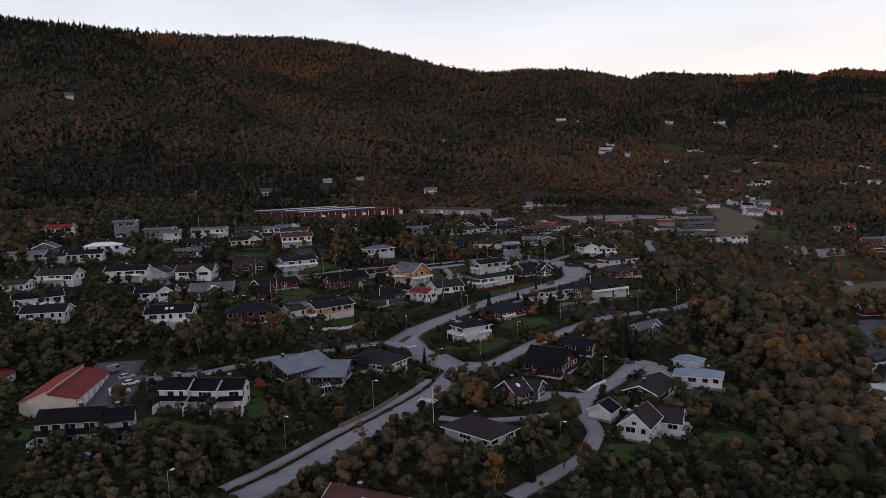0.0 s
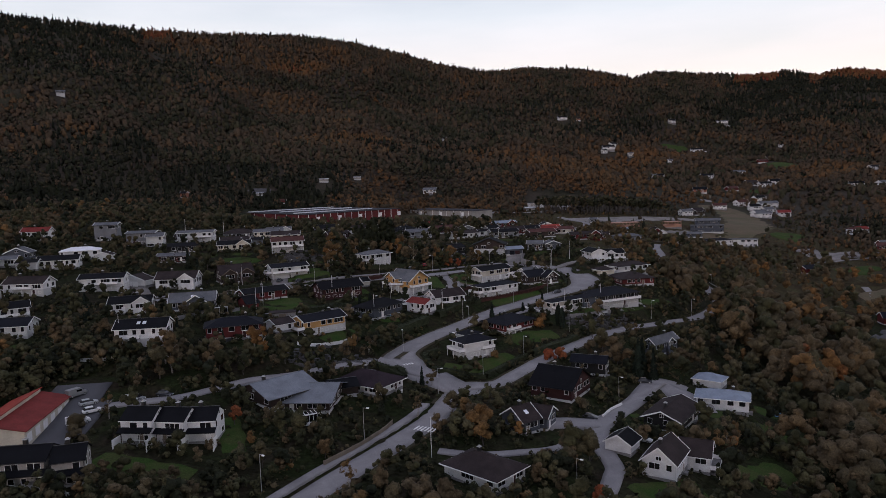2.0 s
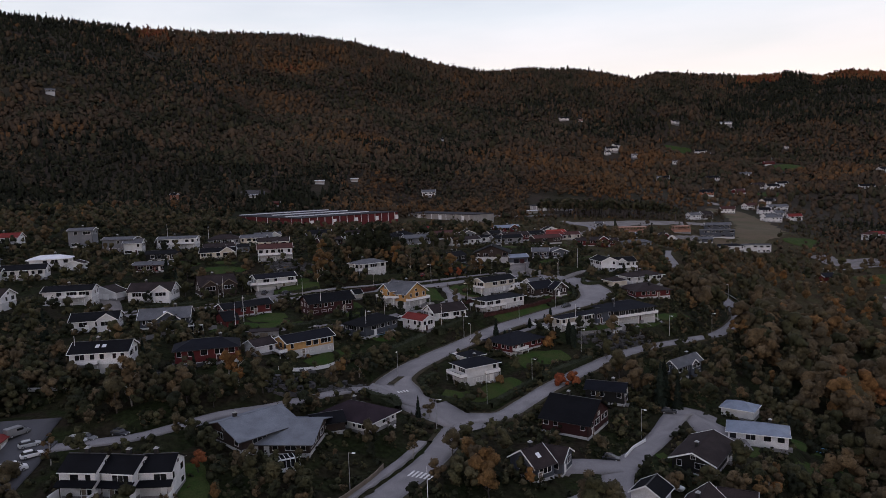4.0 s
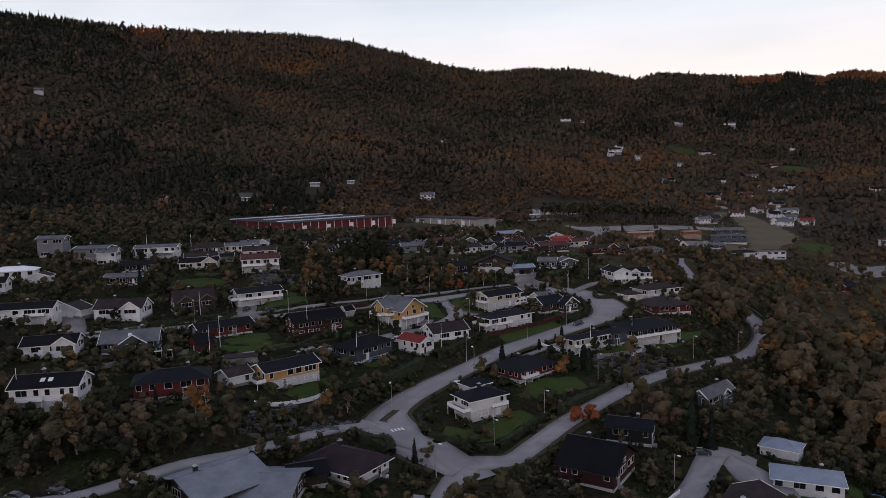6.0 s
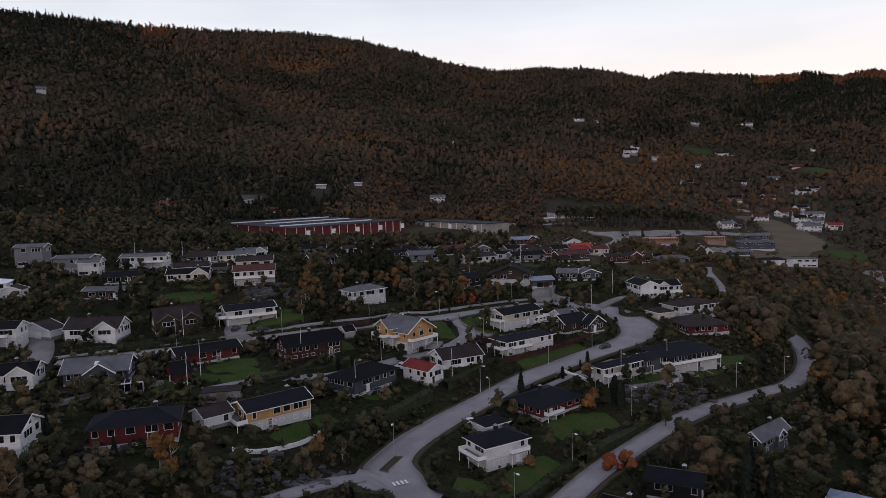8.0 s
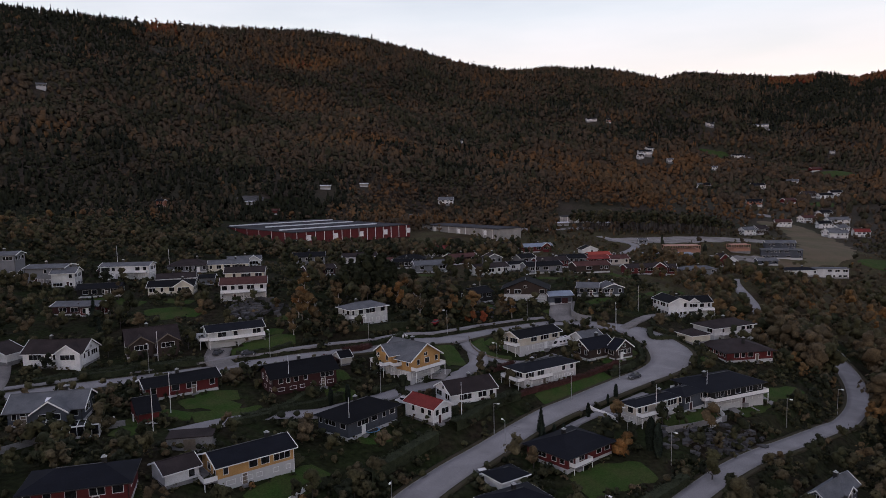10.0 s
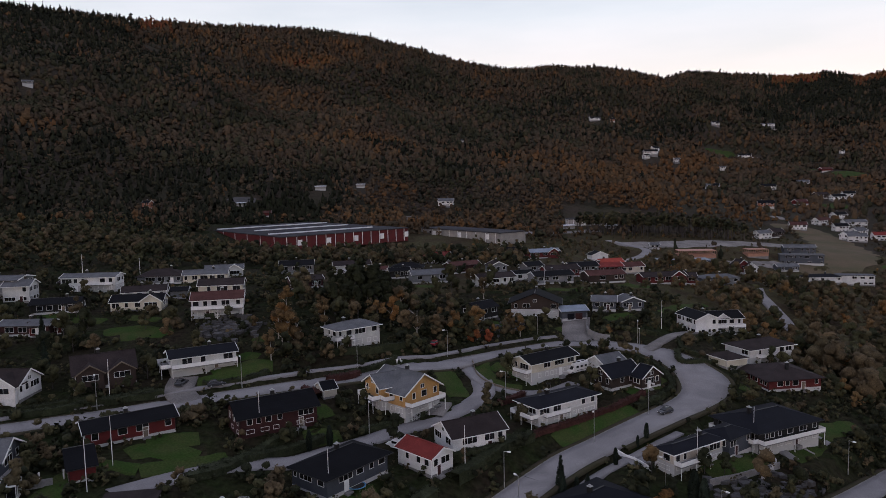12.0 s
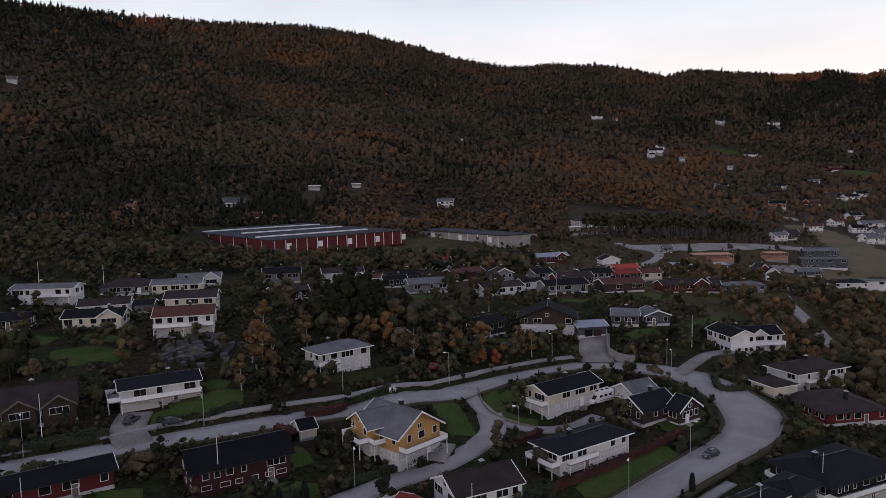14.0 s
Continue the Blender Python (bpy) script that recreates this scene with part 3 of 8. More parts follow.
def put_window(parent, x, y, z, turn, w, h, bars=2, fine=True):
    """A framed window on a wall that faces the way 'turn' (degrees) in the house's own plan."""
    fm, pm = window_mesh(w, h, bars)
    m = pose(x, y, z, 0, 0, turn)
    win = child("window", fm, parent, m=m)
    child("pane", pm, win)
    return win


def wall_frame(L, W, side):
    """Centre, facing and length of a wall: 'f' -y, 'b' +y, 'l' -x, 'r' +x. The facing turns +y (outward of a window) to it."""
    return {"f": ((0, -W / 2), 180, L), "b": ((0, W / 2), 0, L), "l": ((-L / 2, 0), 90, W), "r": ((L / 2, 0), -90, W)}[side]


def roof_mesh(kind, L, W, rise, over, thick, axis):
    """A pitched roof with eaves and thickness, its underside at the wall tops."""
    if axis == "y":
        L, W = W, L
    a, b = L / 2 + over, W / 2 + over
    drop = rise * over / (W / 2)
    if kind == "hip":
        r = max(L / 2 - W / 2 * 0.95, 0.15)
        low = [(-a, -b, -drop), (a, -b, -drop), (a, b, -drop), (-a, b, -drop)]
        top = [(-r, 0, rise), (r, 0, rise)]
        tops = [(0, 1, 5, 4), (1, 2, 5), (2, 3, 4, 5), (3, 0, 4)]
    elif kind == "shed":
        low = [(-a, -b, -drop), (a, -b, -drop), (a, b, rise + drop), (-a, b, rise + drop)]
        top, tops = [], [(0, 1, 2, 3)]
    else:
        low = [(-a, -b, -drop), (a, -b, -drop), (a, b, -drop), (-a, b, -drop)]
        top = [(-a, 0, rise), (a, 0, rise)]
        tops = [(0, 1, 5, 4), (2, 3, 4, 5)]
    base = low + top
    n = len(base)
    verts = base + [(x, y, z + thick) for x, y, z in base]
    faces = [tuple(i + n for i in f) for f in tops] + [f[::-1] for f in tops]
    edges = {}
    for f in tops:
        for p, q in zip(f, f[1:] + f[:1]):
            edges[(p, q)] = 1
    faces += [(p, q, q + n, p + n)[::-1] if False else (p, q, q + n, p + n) for p, q in edges if (q, p) not in edges]
    if axis == "y":
        verts = [(-y, x, z) for x, y, z in verts]
    return verts, faces


def barge(L, W, rise, over, axis, thick):
    """White boards along the two gables, as boxes bent to the pitch."""
    if axis == "y":
        L, W = W, L
    a, b = L / 2 + over, W / 2 + over
    drop = rise * over / (W / 2)
    out = []
    for s in (-1, 1):
        for side in (-1, 1):
            x0, x1 = s * (a + 0.01), s * (a + 0.09)
            z0, z1 = -drop - 0.10, rise - 0.10
            d = 0.26 + thick * 0.6
            v = [(x, y, z) for x in (x0, x1) for y, z in ((side * b, z0), (0, z1), (0, z1 + d), (side * b, z0 + d))]
            if axis == "y":
                v = [(-y, x, z) for x, y, z in v]
            f = [(0, 1, 2, 3), (7, 6, 5, 4), (0, 4, 5, 1), (1, 5, 6, 2), (2, 6, 7, 3), (3, 7, 4, 0)]
            out.append((v, f))
    return out


def balcony(parent, L, W, side, z, out=1.8, span=1.0, shift=0.0, material="trim", posts=True, reach=0):
    (cx, cy), turn, length = wall_frame(L, W, side)
    s = length * span / 2
    deck = child("balcony", mesh_of("balcony", *box(-s, s, 0.0, out, -0.22, 0.0), "concrete"), parent, m=pose(cx, cy, z, 0, 0, turn) @ pose(shift, 0, 0))
    rails = boxes((-s, s, out - 0.08, out, 0.02, 0.95), (-s, -s + 0.07, 0.02, out - 0.09, 0.02, 0.95), (s - 0.07, s, 0.02, out - 0.09, 0.02, 0.95))
    child("railing", mesh_of("railing", *rails, material), deck)
    if posts:
        for k in (-1, 0, 1):
            child("post", mesh_of("post", *box(k * (s - 0.1) - 0.06, k * (s - 0.1) + 0.06, out - 0.2, out - 0.08, -3.2 - reach, -0.22), "trim"), deck)
    return deck


def house(x, y, yaw, L, W, h, name="house", label="", roof="gable", axis="", wall="white", cover="r_black", low="", lowh=2.3, pitch=24, over=0.5, trim=True, wins="fblr", chimney=1,
          balconies="", z=None, group="", wall2="", fine=True, skylights=0, doors=0, deep=3.0, category="house"):
    """A timber house on a base: walls, pitched roof, gable boards, windows, chimney, balconies."""
    z0 = level(x, y) if z is None else z
    axis = axis or ("x" if L >= W else "y")
    OCCUPIED.append((x, y, 0.56 * math.hypot(L, W)))
    ob = tagged(new(name), label, category, group)
    ob.matrix_basis = pose(x, y, z0, 0, 0, yaw)
    l, w = L - 2 * over, W - 2 * over
    run = (w if axis == "x" else l) / 2
    rise = 0.15 if roof == "flat" else run * math.tan(radians(pitch))
    two = h >= 4.4
    split = lowh if (low and two) else (0.5 if h > 2.5 else 0.2)
    lowmat = low or ("concrete" if wall in ("white", "pale", "cream", "beige") else "lime")
    child("foundation", mesh_of("foundation", *box(-l / 2 - 0.02, l / 2 + 0.02, -w / 2 - 0.02, w / 2 + 0.02, -deep, split), lowmat), ob, "masonry lower storey" if low and two else "")
    v, f = box(-l / 2, l / 2, -w / 2, w / 2, split + 0.003, h)
    if roof == "gable":
        n = len(v)
        if axis == "x":
            v += [(-l / 2, 0, h + rise), (l / 2, 0, h + rise)]
            f = [f[0], f[2], (1, 3, 7, n + 1, 5), f[4], (2, 0, 4, n, 6), (4, 5, n + 1, n), (7, 6, n, n + 1)]
        else:
            v += [(0, -w / 2, h + rise), (0, w / 2, h + rise)]
            f = [f[0], (0, 1, 5, n, 4), f[3], (3, 2, 6, n + 1, 7), f[5], (5, 7, n + 1, n), (6, 4, n, n + 1)]
    child("wall", mesh_of("wall", v, f, wall), ob)
    if roof == "flat":
        child("roof", mesh_of("roof", *boxes((-L / 2, L / 2, -W / 2, W / 2, h + 0.003, h + 0.35)), cover), ob)
    else:
        rv, rf = roof_mesh(roof, l, w, rise, over, 0.16, axis)
        child("roof", mesh_of("roof", rv, rf, cover), ob, m=pose(0, 0, h + 0.02))
    if trim and roof == "gable":
        for bv, bf in barge(l, w, rise, over, axis, 0.16):
            child("bargeboard", mesh_of("bargeboard", bv, bf, "trim"), ob, m=pose(0, 0, h + 0.02))
    if trim and roof == "hip":
        drop = rise * over / run
        a, b = l / 2 + over + 0.012, w / 2 + over + 0.012
        fas = boxes((-a, a, -b - 0.05, -b, -drop - 0.06, -drop + 0.13), (-a, a, b, b + 0.05, -drop - 0.06, -drop + 0.13), (-a - 0.05, -a, -b, b, -drop - 0.06, -drop + 0.13), (a, a + 0.05, -b, b, -drop - 0.06, -drop + 0.13))
        child("fascia", mesh_of("fascia", *fas, "trim" if wall in ("white", "cream", "beige", "pale") else "soot"), ob, m=pose(0, 0, h + 0.02))
    if roof in ("gable", "hip"):
        along, across_ = (l, w) if axis == "x" else (w, l)
        reach = along / 2 + over if roof == "gable" else max(along / 2 - across_ / 2 * 0.95, 0.15)
        turn_to = pose(0, 0, h + 0.02) @ (pose(0, 0, 0) if axis == "x" else pose(0, 0, 0, 0, 0, 90))
        child("ridge_cap", mesh_of("ridge_cap", *boxes((-reach, reach, -0.14, 0.14, rise + 0.12, rise + 0.22)), "soot" if cover in ("r_black", "r_blue", "r_plum") else cover), ob, m=turn_to)
        eave = rise * over / run
        for e in (-1, 1):
            y0 = e * (across_ / 2 + over + 0.075)
            gutter = child("gutter", mesh_of("gutter", *boxes((-along / 2 - over, along / 2 + over, y0 - 0.07, y0 + 0.07, -eave - 0.05, -eave + 0.08)), "trim" if wall in ("white", "cream", "pale", "beige", "yellow") else "soot"), ob, m=turn_to)
            if fine:
                px = (along / 2 - 0.1) * rnd.choice((-1, 1))
                child("downpipe", mesh_of("downpipe", *boxes((px - 0.05, px + 0.05, e * (across_ / 2 + 0.09) - 0.05, e * (across_ / 2 + 0.09) + 0.05, -h + 0.1, -0.12)), "trim" if wall in ("white", "cream", "pale", "beige", "yellow") else "soot"), gutter)
    if fine and h > 2.8 and category == "house":
        (cx, cy), turn, length = wall_frame(l, w, "f")
        u = rnd.choice((-1, 1)) * length * rnd.uniform(0.12, 0.3)
        m = pose(cx, cy, 0, 0, 0, turn) @ pose(u, 0.0, 0.1)
        door = child("door", mesh_of("door", *boxes((-0.48, 0.48, 0.0, 0.06, 0, 2.05)), rnd.choice(("trim", "wood", "darkred"))), ob, m=m)
        child("door_frame", mesh_of("door_frame", *boxes((-0.6, -0.483, 0.0, 0.1, 0, 2.17), (0.483, 0.6, 0.0, 0.1, 0, 2.17), (-0.48, 0.48, 0.0, 0.1, 2.053, 2.17)), "trim"), door)
        child("door_step", mesh_of("door_step", *box(-0.8, 0.8, 0.103, 1.1, -0.9, -0.02), "concrete"), door)
    # windows, a row a storey
    storeys = [(h - 1.85, 1.45)] + ([(0.75, 1.15 if h >= 4.9 else 0.8)] if two else [])
    for side in wins:
        (cx, cy), turn, length = wall_frame(l, w, side)
        for zi, wh in storeys:
            if zi < 0.3:
                continue
            s, some = -length / 2 + 0.9, 0
            while s < length / 2 - 1.3:
                ww = rnd.choice((0.9, 1.1, 1.2, 1.7, 2.4, 3.4)) if fine else rnd.choice((1.2, 1.8, 2.6))
                ww = min(ww, length / 2 - 0.5 - s)
                if ww > 0.7 and (rnd.random() < 0.78 or not some):
                    some = 1
                    c = s + ww / 2
                    ca, sa = math.cos(radians(turn)), math.sin(radians(turn))
                    put_window(ob, cx + c * ca, cy + c * sa, zi, turn, ww, wh, max(1, round(ww / 1.15)))
                s += ww + rnd.uniform(0.7, 2.4)
        if roof == "gable" and (side in "lr") == (axis == "x") and rise > 1.7 and fine:
            put_window(ob, cx, cy, h + 0.25, turn, 1.1, min(0.9, rise * 0.4), 2)
    for k in range(doors):
        dw = 2.5
        (cx, cy), turn, length = wall_frame(l, w, "f")
        m = pose(cx, cy, 0, 0, 0, turn) @ pose((k - (doors - 1) / 2) * 2.9, 0.03, 0)
        child("garage_door", mesh_of("garage_door", *boxes(*[(-dw / 2, dw / 2, -0.03, 0.03 + 0.012 * (i % 2), 0.05 + 0.52 * i, 0.55 + 0.52 * i) for i in range(4)]), ("darkred", "r_blue")[k % 2] if wall == "slate" else "trim"), ob, m=m)
    for k in range(chimney):
        px, py = (rnd.uniform(-0.28, 0.28) * l, 0.35) if axis == "x" else (0.35, rnd.uniform(-0.28, 0.28) * w)
        top = h + rise
        ch = child("chimney", mesh_of("chimney", *boxes((px - 0.38, px + 0.38, py - 0.38, py + 0.38, top - 1.0, top + 1.1)), "soot"), ob)
        child("chimney_cap", mesh_of("chimney_cap", *boxes((px - 0.46, px + 0.46, py - 0.46, py + 0.46, top + 1.103, top + 1.2), (px - 0.2, px + 0.2, py - 0.2, py + 0.2, top + 1.203, top + 1.45)), "steel"), ch, "pale metal cap")
    for k in range(skylights):
        sx = (k - (skylights - 1) / 2) * 1.7
        run_y = run * 0.5
        zz0 = h + rise * 0.5 + 0.2
        tilt = math.degrees(math.atan2(rise, run))
        child("skylight", mesh_of("skylight", *box(-0.5, 0.5, -0.65, 0.65, 0.0, 0.09), "r_white"), ob, m=pose(sx, -run_y, zz0, tilt, 0, 0))
    for spec in balconies.split():
        b = spec.split(":")
        balcony(ob, l, w, b[0], float(b[1]) if len(b) > 1 else h - 2.55, float(b[2]) if len(b) > 2 else 1.8, float(b[3]) if len(b) > 3 else 1.0, float(b[4]) if len(b) > 4 else 0.0)
    return ob


def porch_roof(ob, L, W, z):
    """A lean-to roof along the front of a terraced house, over its ground-floor windows."""
    v = [(-L / 2, -W / 2 + 0.3, z + 0.75), (L / 2, -W / 2 + 0.3, z + 0.75), (L / 2, -W / 2 - 1.3, z), (-L / 2, -W / 2 - 1.3, z)]
    v += [(x, y, h + 0.14) for x, y, h in v]
    child("porch_roof", mesh_of("porch_roof", v, [(3, 2, 1, 0), (4, 5, 6, 7), (0, 1, 5, 4), (1, 2, 6, 5), (2, 3, 7, 6), (3, 0, 4, 7)], "r_black"), ob, "black tile porch roof")
    for s in (-1, 1):
        child("screen_wall", mesh_of("screen_wall", *box(s * L / 2 - 0.08, s * L / 2 + 0.08, -W / 2 - 3.0, -W / 2 + 0.2, -2.5, 1.9), "trim"), ob)


def cross_gable(ob, L, W, h, at, wide, wall, cover, out=0.6):
    """A gabled bay that stands out of the front of a house."""
    rise, d = wide / 2 * math.tan(radians(34)), W * 0.42
    y0 = -W / 2 - out
    v, f = box(at - wide / 2, at + wide / 2, y0, y0 + d, -2.5, h)
    n = len(v)
    v += [(at, y0, h + rise), (at, y0 + d, h + rise)]
    f = [f[0], (0, 1, 5, n, 4), f[3], (3, 2, 6, n + 1, 7), f[5], (5, 7, n + 1, n), (6, 4, n, n + 1)]
    bay = child("gable_bay", mesh_of("gable_bay", v, f, wall), ob)
    rv, rf = roof_mesh("gable", d, wide, rise, 0.45, 0.14, "x")
    rv = [(-y + at, x + y0 + d / 2, z + h + 0.03) for x, y, z in rv]
    child("bay_roof", mesh_of("bay_roof", rv, rf, cover), bay)
    for bv, bf in barge(d, wide, rise, 0.45, "x", 0.14)[2:] if wall != "brown" or cover != "r_slate" else ():
        bv = [(-y + at, -x + y0 + d / 2, z + h + 0.03) for x, y, z in bv]
        child("bargeboard", mesh_of("bargeboard", bv, bf, "trim" if wall != "brown" else "wood"), bay)
    fm, pm = window_mesh(wide * 0.6, 1.3, 3)
    win = child("window", fm, bay, m=pose(at, y0, h - 1.7, 0, 0, 180))
    child("pane", pm, win)
    return bay


def two_tone_garage(x, y, yaw, L, W, h):
    """A garage row under two lean-to roofs, the orange one standing above the red one."""
    ob = tagged(new("garage_building"), "cream garage row under an orange and a red lean-to roof", "garage")
    ob.matrix_basis = pose(x, y, level(x, y), 0, 0, yaw)
    a, b = L / 2 - 0.3, W / 2 - 0.3
    prof = [(-b, h), (-0.06, h + 1.5), (0.0, h + 1.5), (0.0, h + 2.5), (b, h - 0.2)]
    v = [(s * a, p, q) for s in (-1, 1) for p, q in [(-b, -3.0)] + prof + [(b, -3.0)]]
    n = len(prof) + 2
    f = [tuple(range(n)), tuple(range(2 * n - 1, n - 1, -1))] + [(i, i + n, (i + 1) % n + n, (i + 1) % n) for i in range(n)]
    child("wall", mesh_of("wall", v, [k[::-1] for k in f], "cream"), ob)
    for cover, words, (y0, z0), (y1, z1) in (("r_red", "red steel lean-to roof", (-b - 0.5, h - 0.1), (-0.07, h + 1.52)), ("r_orange", "orange steel lean-to roof", (-0.35, h + 2.62), (b + 0.5, h - 0.28))):
        v = [(s * (a + 0.4), p, q + d) for d in (0.02, 0.2) for s in (-1, 1) for p, q in ((y0, z0), (y1, z1))]
        child("roof", mesh_of("roof", v, [(0, 1, 3, 2), (4, 6, 7, 5), (0, 4, 5, 1), (2, 3, 7, 6), (0, 2, 6, 4), (1, 5, 7, 3)], cover), ob, words)
    for k in range(6):
        u = -a + 2 * a * (k + 0.5) / 6
        child("garage_door", mesh_of("garage_door", *boxes(*[(u - 1.2, u + 1.2, -b - 0.06 - 0.012 * (i % 2), -b - 0.003, 0.05 + 0.52 * i, 0.55 + 0.52 * i) for i in range(4)]), "trim"), ob)
    return ob


# the village houses: plan place, turn, length, width, eaves
one = house(-83.9, 160, 5.4, 14.4, 8, 5.2, name="row_house", wall="drift", cover="r_black", roof="gable", axis="x", pitch=28, trim=False, label="grey terraced house with a black tile roof and porch roof", group="terraced houses", over=0.35, chimney=1, wins="flr")
porch_roof(one, 14.4, 8, 2.75)
one = house(-73.8, 161.1, 17.2, 6.5, 8, 5.2, name="row_house", wall="drift", cover="r_black", roof="gable", axis="x", pitch=28, trim=False, label="grey terraced house with a black tile roof and white terrace chairs", group="terraced houses", over=0.35, chimney=1, wins="flr")
porch_roof(one, 6.5, 8, 2.75)
one = house(-67.3, 181, -7.1, 7.8, 8, 5.2, name="row_house", wall="white", cover="r_black", axis="x", pitch=28, trim=False, label="white terraced house with a black tile roof above a terrace", group="terraced houses", over=0.3, wins="flr")
porch_roof(one, 7.8, 8, 2.75)
one = house(-59.9, 181.4, -10.8, 7.2, 8, 5.2, name="row_house", wall="white", cover="r_black", axis="x", pitch=28, trim=False, label="white terraced house with a black tile roof above a terrace", group="terraced houses", over=0.3, wins="flr")
porch_roof(one, 7.2, 8, 2.75)
one = house(-54.1, 182.7, 1, 6.8, 8, 5.2, name="row_house", wall="white", cover="r_black", axis="x", pitch=28, trim=False, label="white terraced house with a black tile roof above a terrace", group="terraced houses", over=0.3, wins="flr")
porch_roof(one, 6.8, 8, 2.75)
two_tone_garage(-98.7, 185.9, 97.8, 26.4, 13.8, 3)
house(-43.2, 207.6, 45, 16.5, 17.5, 3.0, name="house", wall="brown", cover="r_slate", axis="x", pitch=17, over=1.2, trim=False, label="low brown house under a wide pale grey slate roof", wins="flr", chimney=1)
house(-33.6, 207.6, -6, 14.5, 18.5, 3.0, name="house_wing", wall="brown", cover="r_slate", axis="x", pitch=16, over=1.2, trim=False, label="brown house wing with a pale grey slate roof", wins="fr", chimney=0)
house(-27.5, 216.5, 20, 8.5, 9, 2.6, name="garage", wall="brown", cover="r_black", axis="x", pitch=18, trim=False, label="dark garage between the slate and plum roofs", wins="", chimney=0, category="garage")
house(-20.3, 222.5, 55.2, 12.8, 17.5, 3, name="house", wall="white", cover="r_plum", roof="hip", pitch=24, over=1.0, label="white house under a dark plum hipped tile roof", skylights=2, wins="flr")
house(-14.8, 133.7, -27, 17.5, 10, 3.5, name="house", wall="grey", cover="r_rust", axis="x", pitch=27, label="grey house with a red-brown tile roof", skylights=1, wins="flr")
house(20.4, 200.9, 33.9, 6.5, 9.4, 3.5, name="house", wall="slate", cover="r_brown", axis="x", pitch=33, label="blue-grey house with white trim and a brown tile roof", skylights=1, wins="flr")
house(26.3, 203.8, 61.5, 7.8, 6.2, 3.5, name="house", wall="slate", cover="r_brown", axis="y", pitch=30, label="blue-grey house wing with white trim and a terrace", chimney=0, wins="flr")
house(8.9, 172.1, 46.1, 11.4, 16.2, 3.2, name="house", wall="pale", cover="r_brown", roof="hip", pitch=24, label="pale house with a brown ribbed hipped roof and white terrace", over=0.8, wins="flr")
house(51.9, 183.4, 56.8, 11.6, 8.7, 4.2, name="house", wall="white", cover="r_brown", axis="x", pitch=40, label="white wooden house with a steep dark brown tile roof", low="", wins="flr")
house(61.5, 189.4, 63.8, 8.5, 8, 4.2, name="house", wall="white", cover="r_brown", axis="y", pitch=35, label="wing of a white house with a veranda on stone", balconies="f:1.2:2.2", chimney=0, wins="flr")
house(43.9, 190.6, 53.2, 7, 7.3, 2.7, name="garage", wall="white", cover="r_black", axis="x", pitch=30, label="white garage with a black pitched roof", wins="", chimney=0, category="garage")
house(63.9, 214.5, 53.2, 18, 11.4, 3.5, name="house", wall="black", cover="r_brown", axis="x", pitch=22, label="black wooden house with white windows and a grey-brown roof", over=0.9, wins="flr")
house(86, 233.4, 65.7, 9.7, 15.9, 4, name="house", wall="white", cover="r_pale", roof="hip", pitch=20, label="white house with pale blue steel hipped roofs", over=0.6, wins="flr")
house(89.7, 252.8, 51.7, 7.9, 10.1, 3, name="garage", wall="white", cover="r_pale", roof="hip", pitch=22, label="white garage under a pale blue hipped steel roof", wins="", chimney=0, category="garage")
house(35.8, 229.2, 56.2, 15.8, 14.3, 4, name="house", wall="darkred", cover="r_black", axis="y", pitch=30, label="dark red wooden house with a big black tile roof", over=0.8, trim=False, wins="flr")
house(48.6, 247.6, 65.7, 7.5, 12, 4, name="house", wall="black", cover="r_blue", axis="y", pitch=26, label="black wooden house with small white windows and a blue-black roof", skylights=1, trim=False, wins="flr")
one = house(80.5, 275.1, 39, 15.3, 5.7, 4.5, name="house", wall="slate", cover="r_grey", axis="x", pitch=38, label="dark house with a steep grey slate roof and dormer", wins="flr")
cross_gable(one, 15.3, 5.7, 4.5, 1.5, 3.4, "slate", "r_grey", 0.3)
house(11.4, 259.4, 31.1, 12.9, 9.4, 5.5, name="house", wall="white", cover="r_blue", roof="hip", pitch=20, low="lime", label="white two-storey house with blue-black hipped roof and corner balcony", balconies="l:2.7:2.2 f:2.7:1.0:0.45:-3.2", over=0.7, wins="flr")
house(10.7, 272.6, 34.9, 7.9, 6.9, 2.7, name="garage", wall="white", cover="r_blue", roof="hip", pitch=20, label="white garage with red doors and a blue-black hipped roof", wins="", chimney=0, category="garage")
house(26.3, 285.7, 40.5, 17.4, 13.6, 3.2, name="house", wall="red", cover="r_blue", roof="hip", pitch=19, label="red wooden house with a long blue-black hipped roof", over=0.9, balconies="f:1.0:1.5:0.4:4", wins="flr")
house(50.3, 305.5, 32.4, 16.8, 5.8, 4.5, name="house", wall="beige", cover="r_blue", roof="hip", pitch=18, low="lime", label="beige house with a blue-black roof and white terrace railing", balconies="f:2.2:2.0:0.6:3", wins="flr")
house(61, 312.2, 36.5, 9.6, 7.5, 4.2, name="house", wall="slate", cover="r_blue", roof="hip", pitch=18, low="lime", label="dark slate house part with a blue-black hipped roof", chimney=0, wins="flr")
house(73.5, 321, 25.3, 21.3, 14.6, 5, name="house", wall="black", cover="r_blue", roof="hip", pitch=17, low="lime", label="black two-storey house with long balcony and blue-black roof", balconies="f:2.5:1.8 l:2.5:1.5", over=0.8, wins="flr")
house(92.1, 355.7, 9.7, 17.5, 17.6, 3.2, name="house", wall="red", cover="r_brown", roof="hip", pitch=16, label="barn-red low house with a dark hipped roof and carport", over=0.9, trim=False, wins="flr")
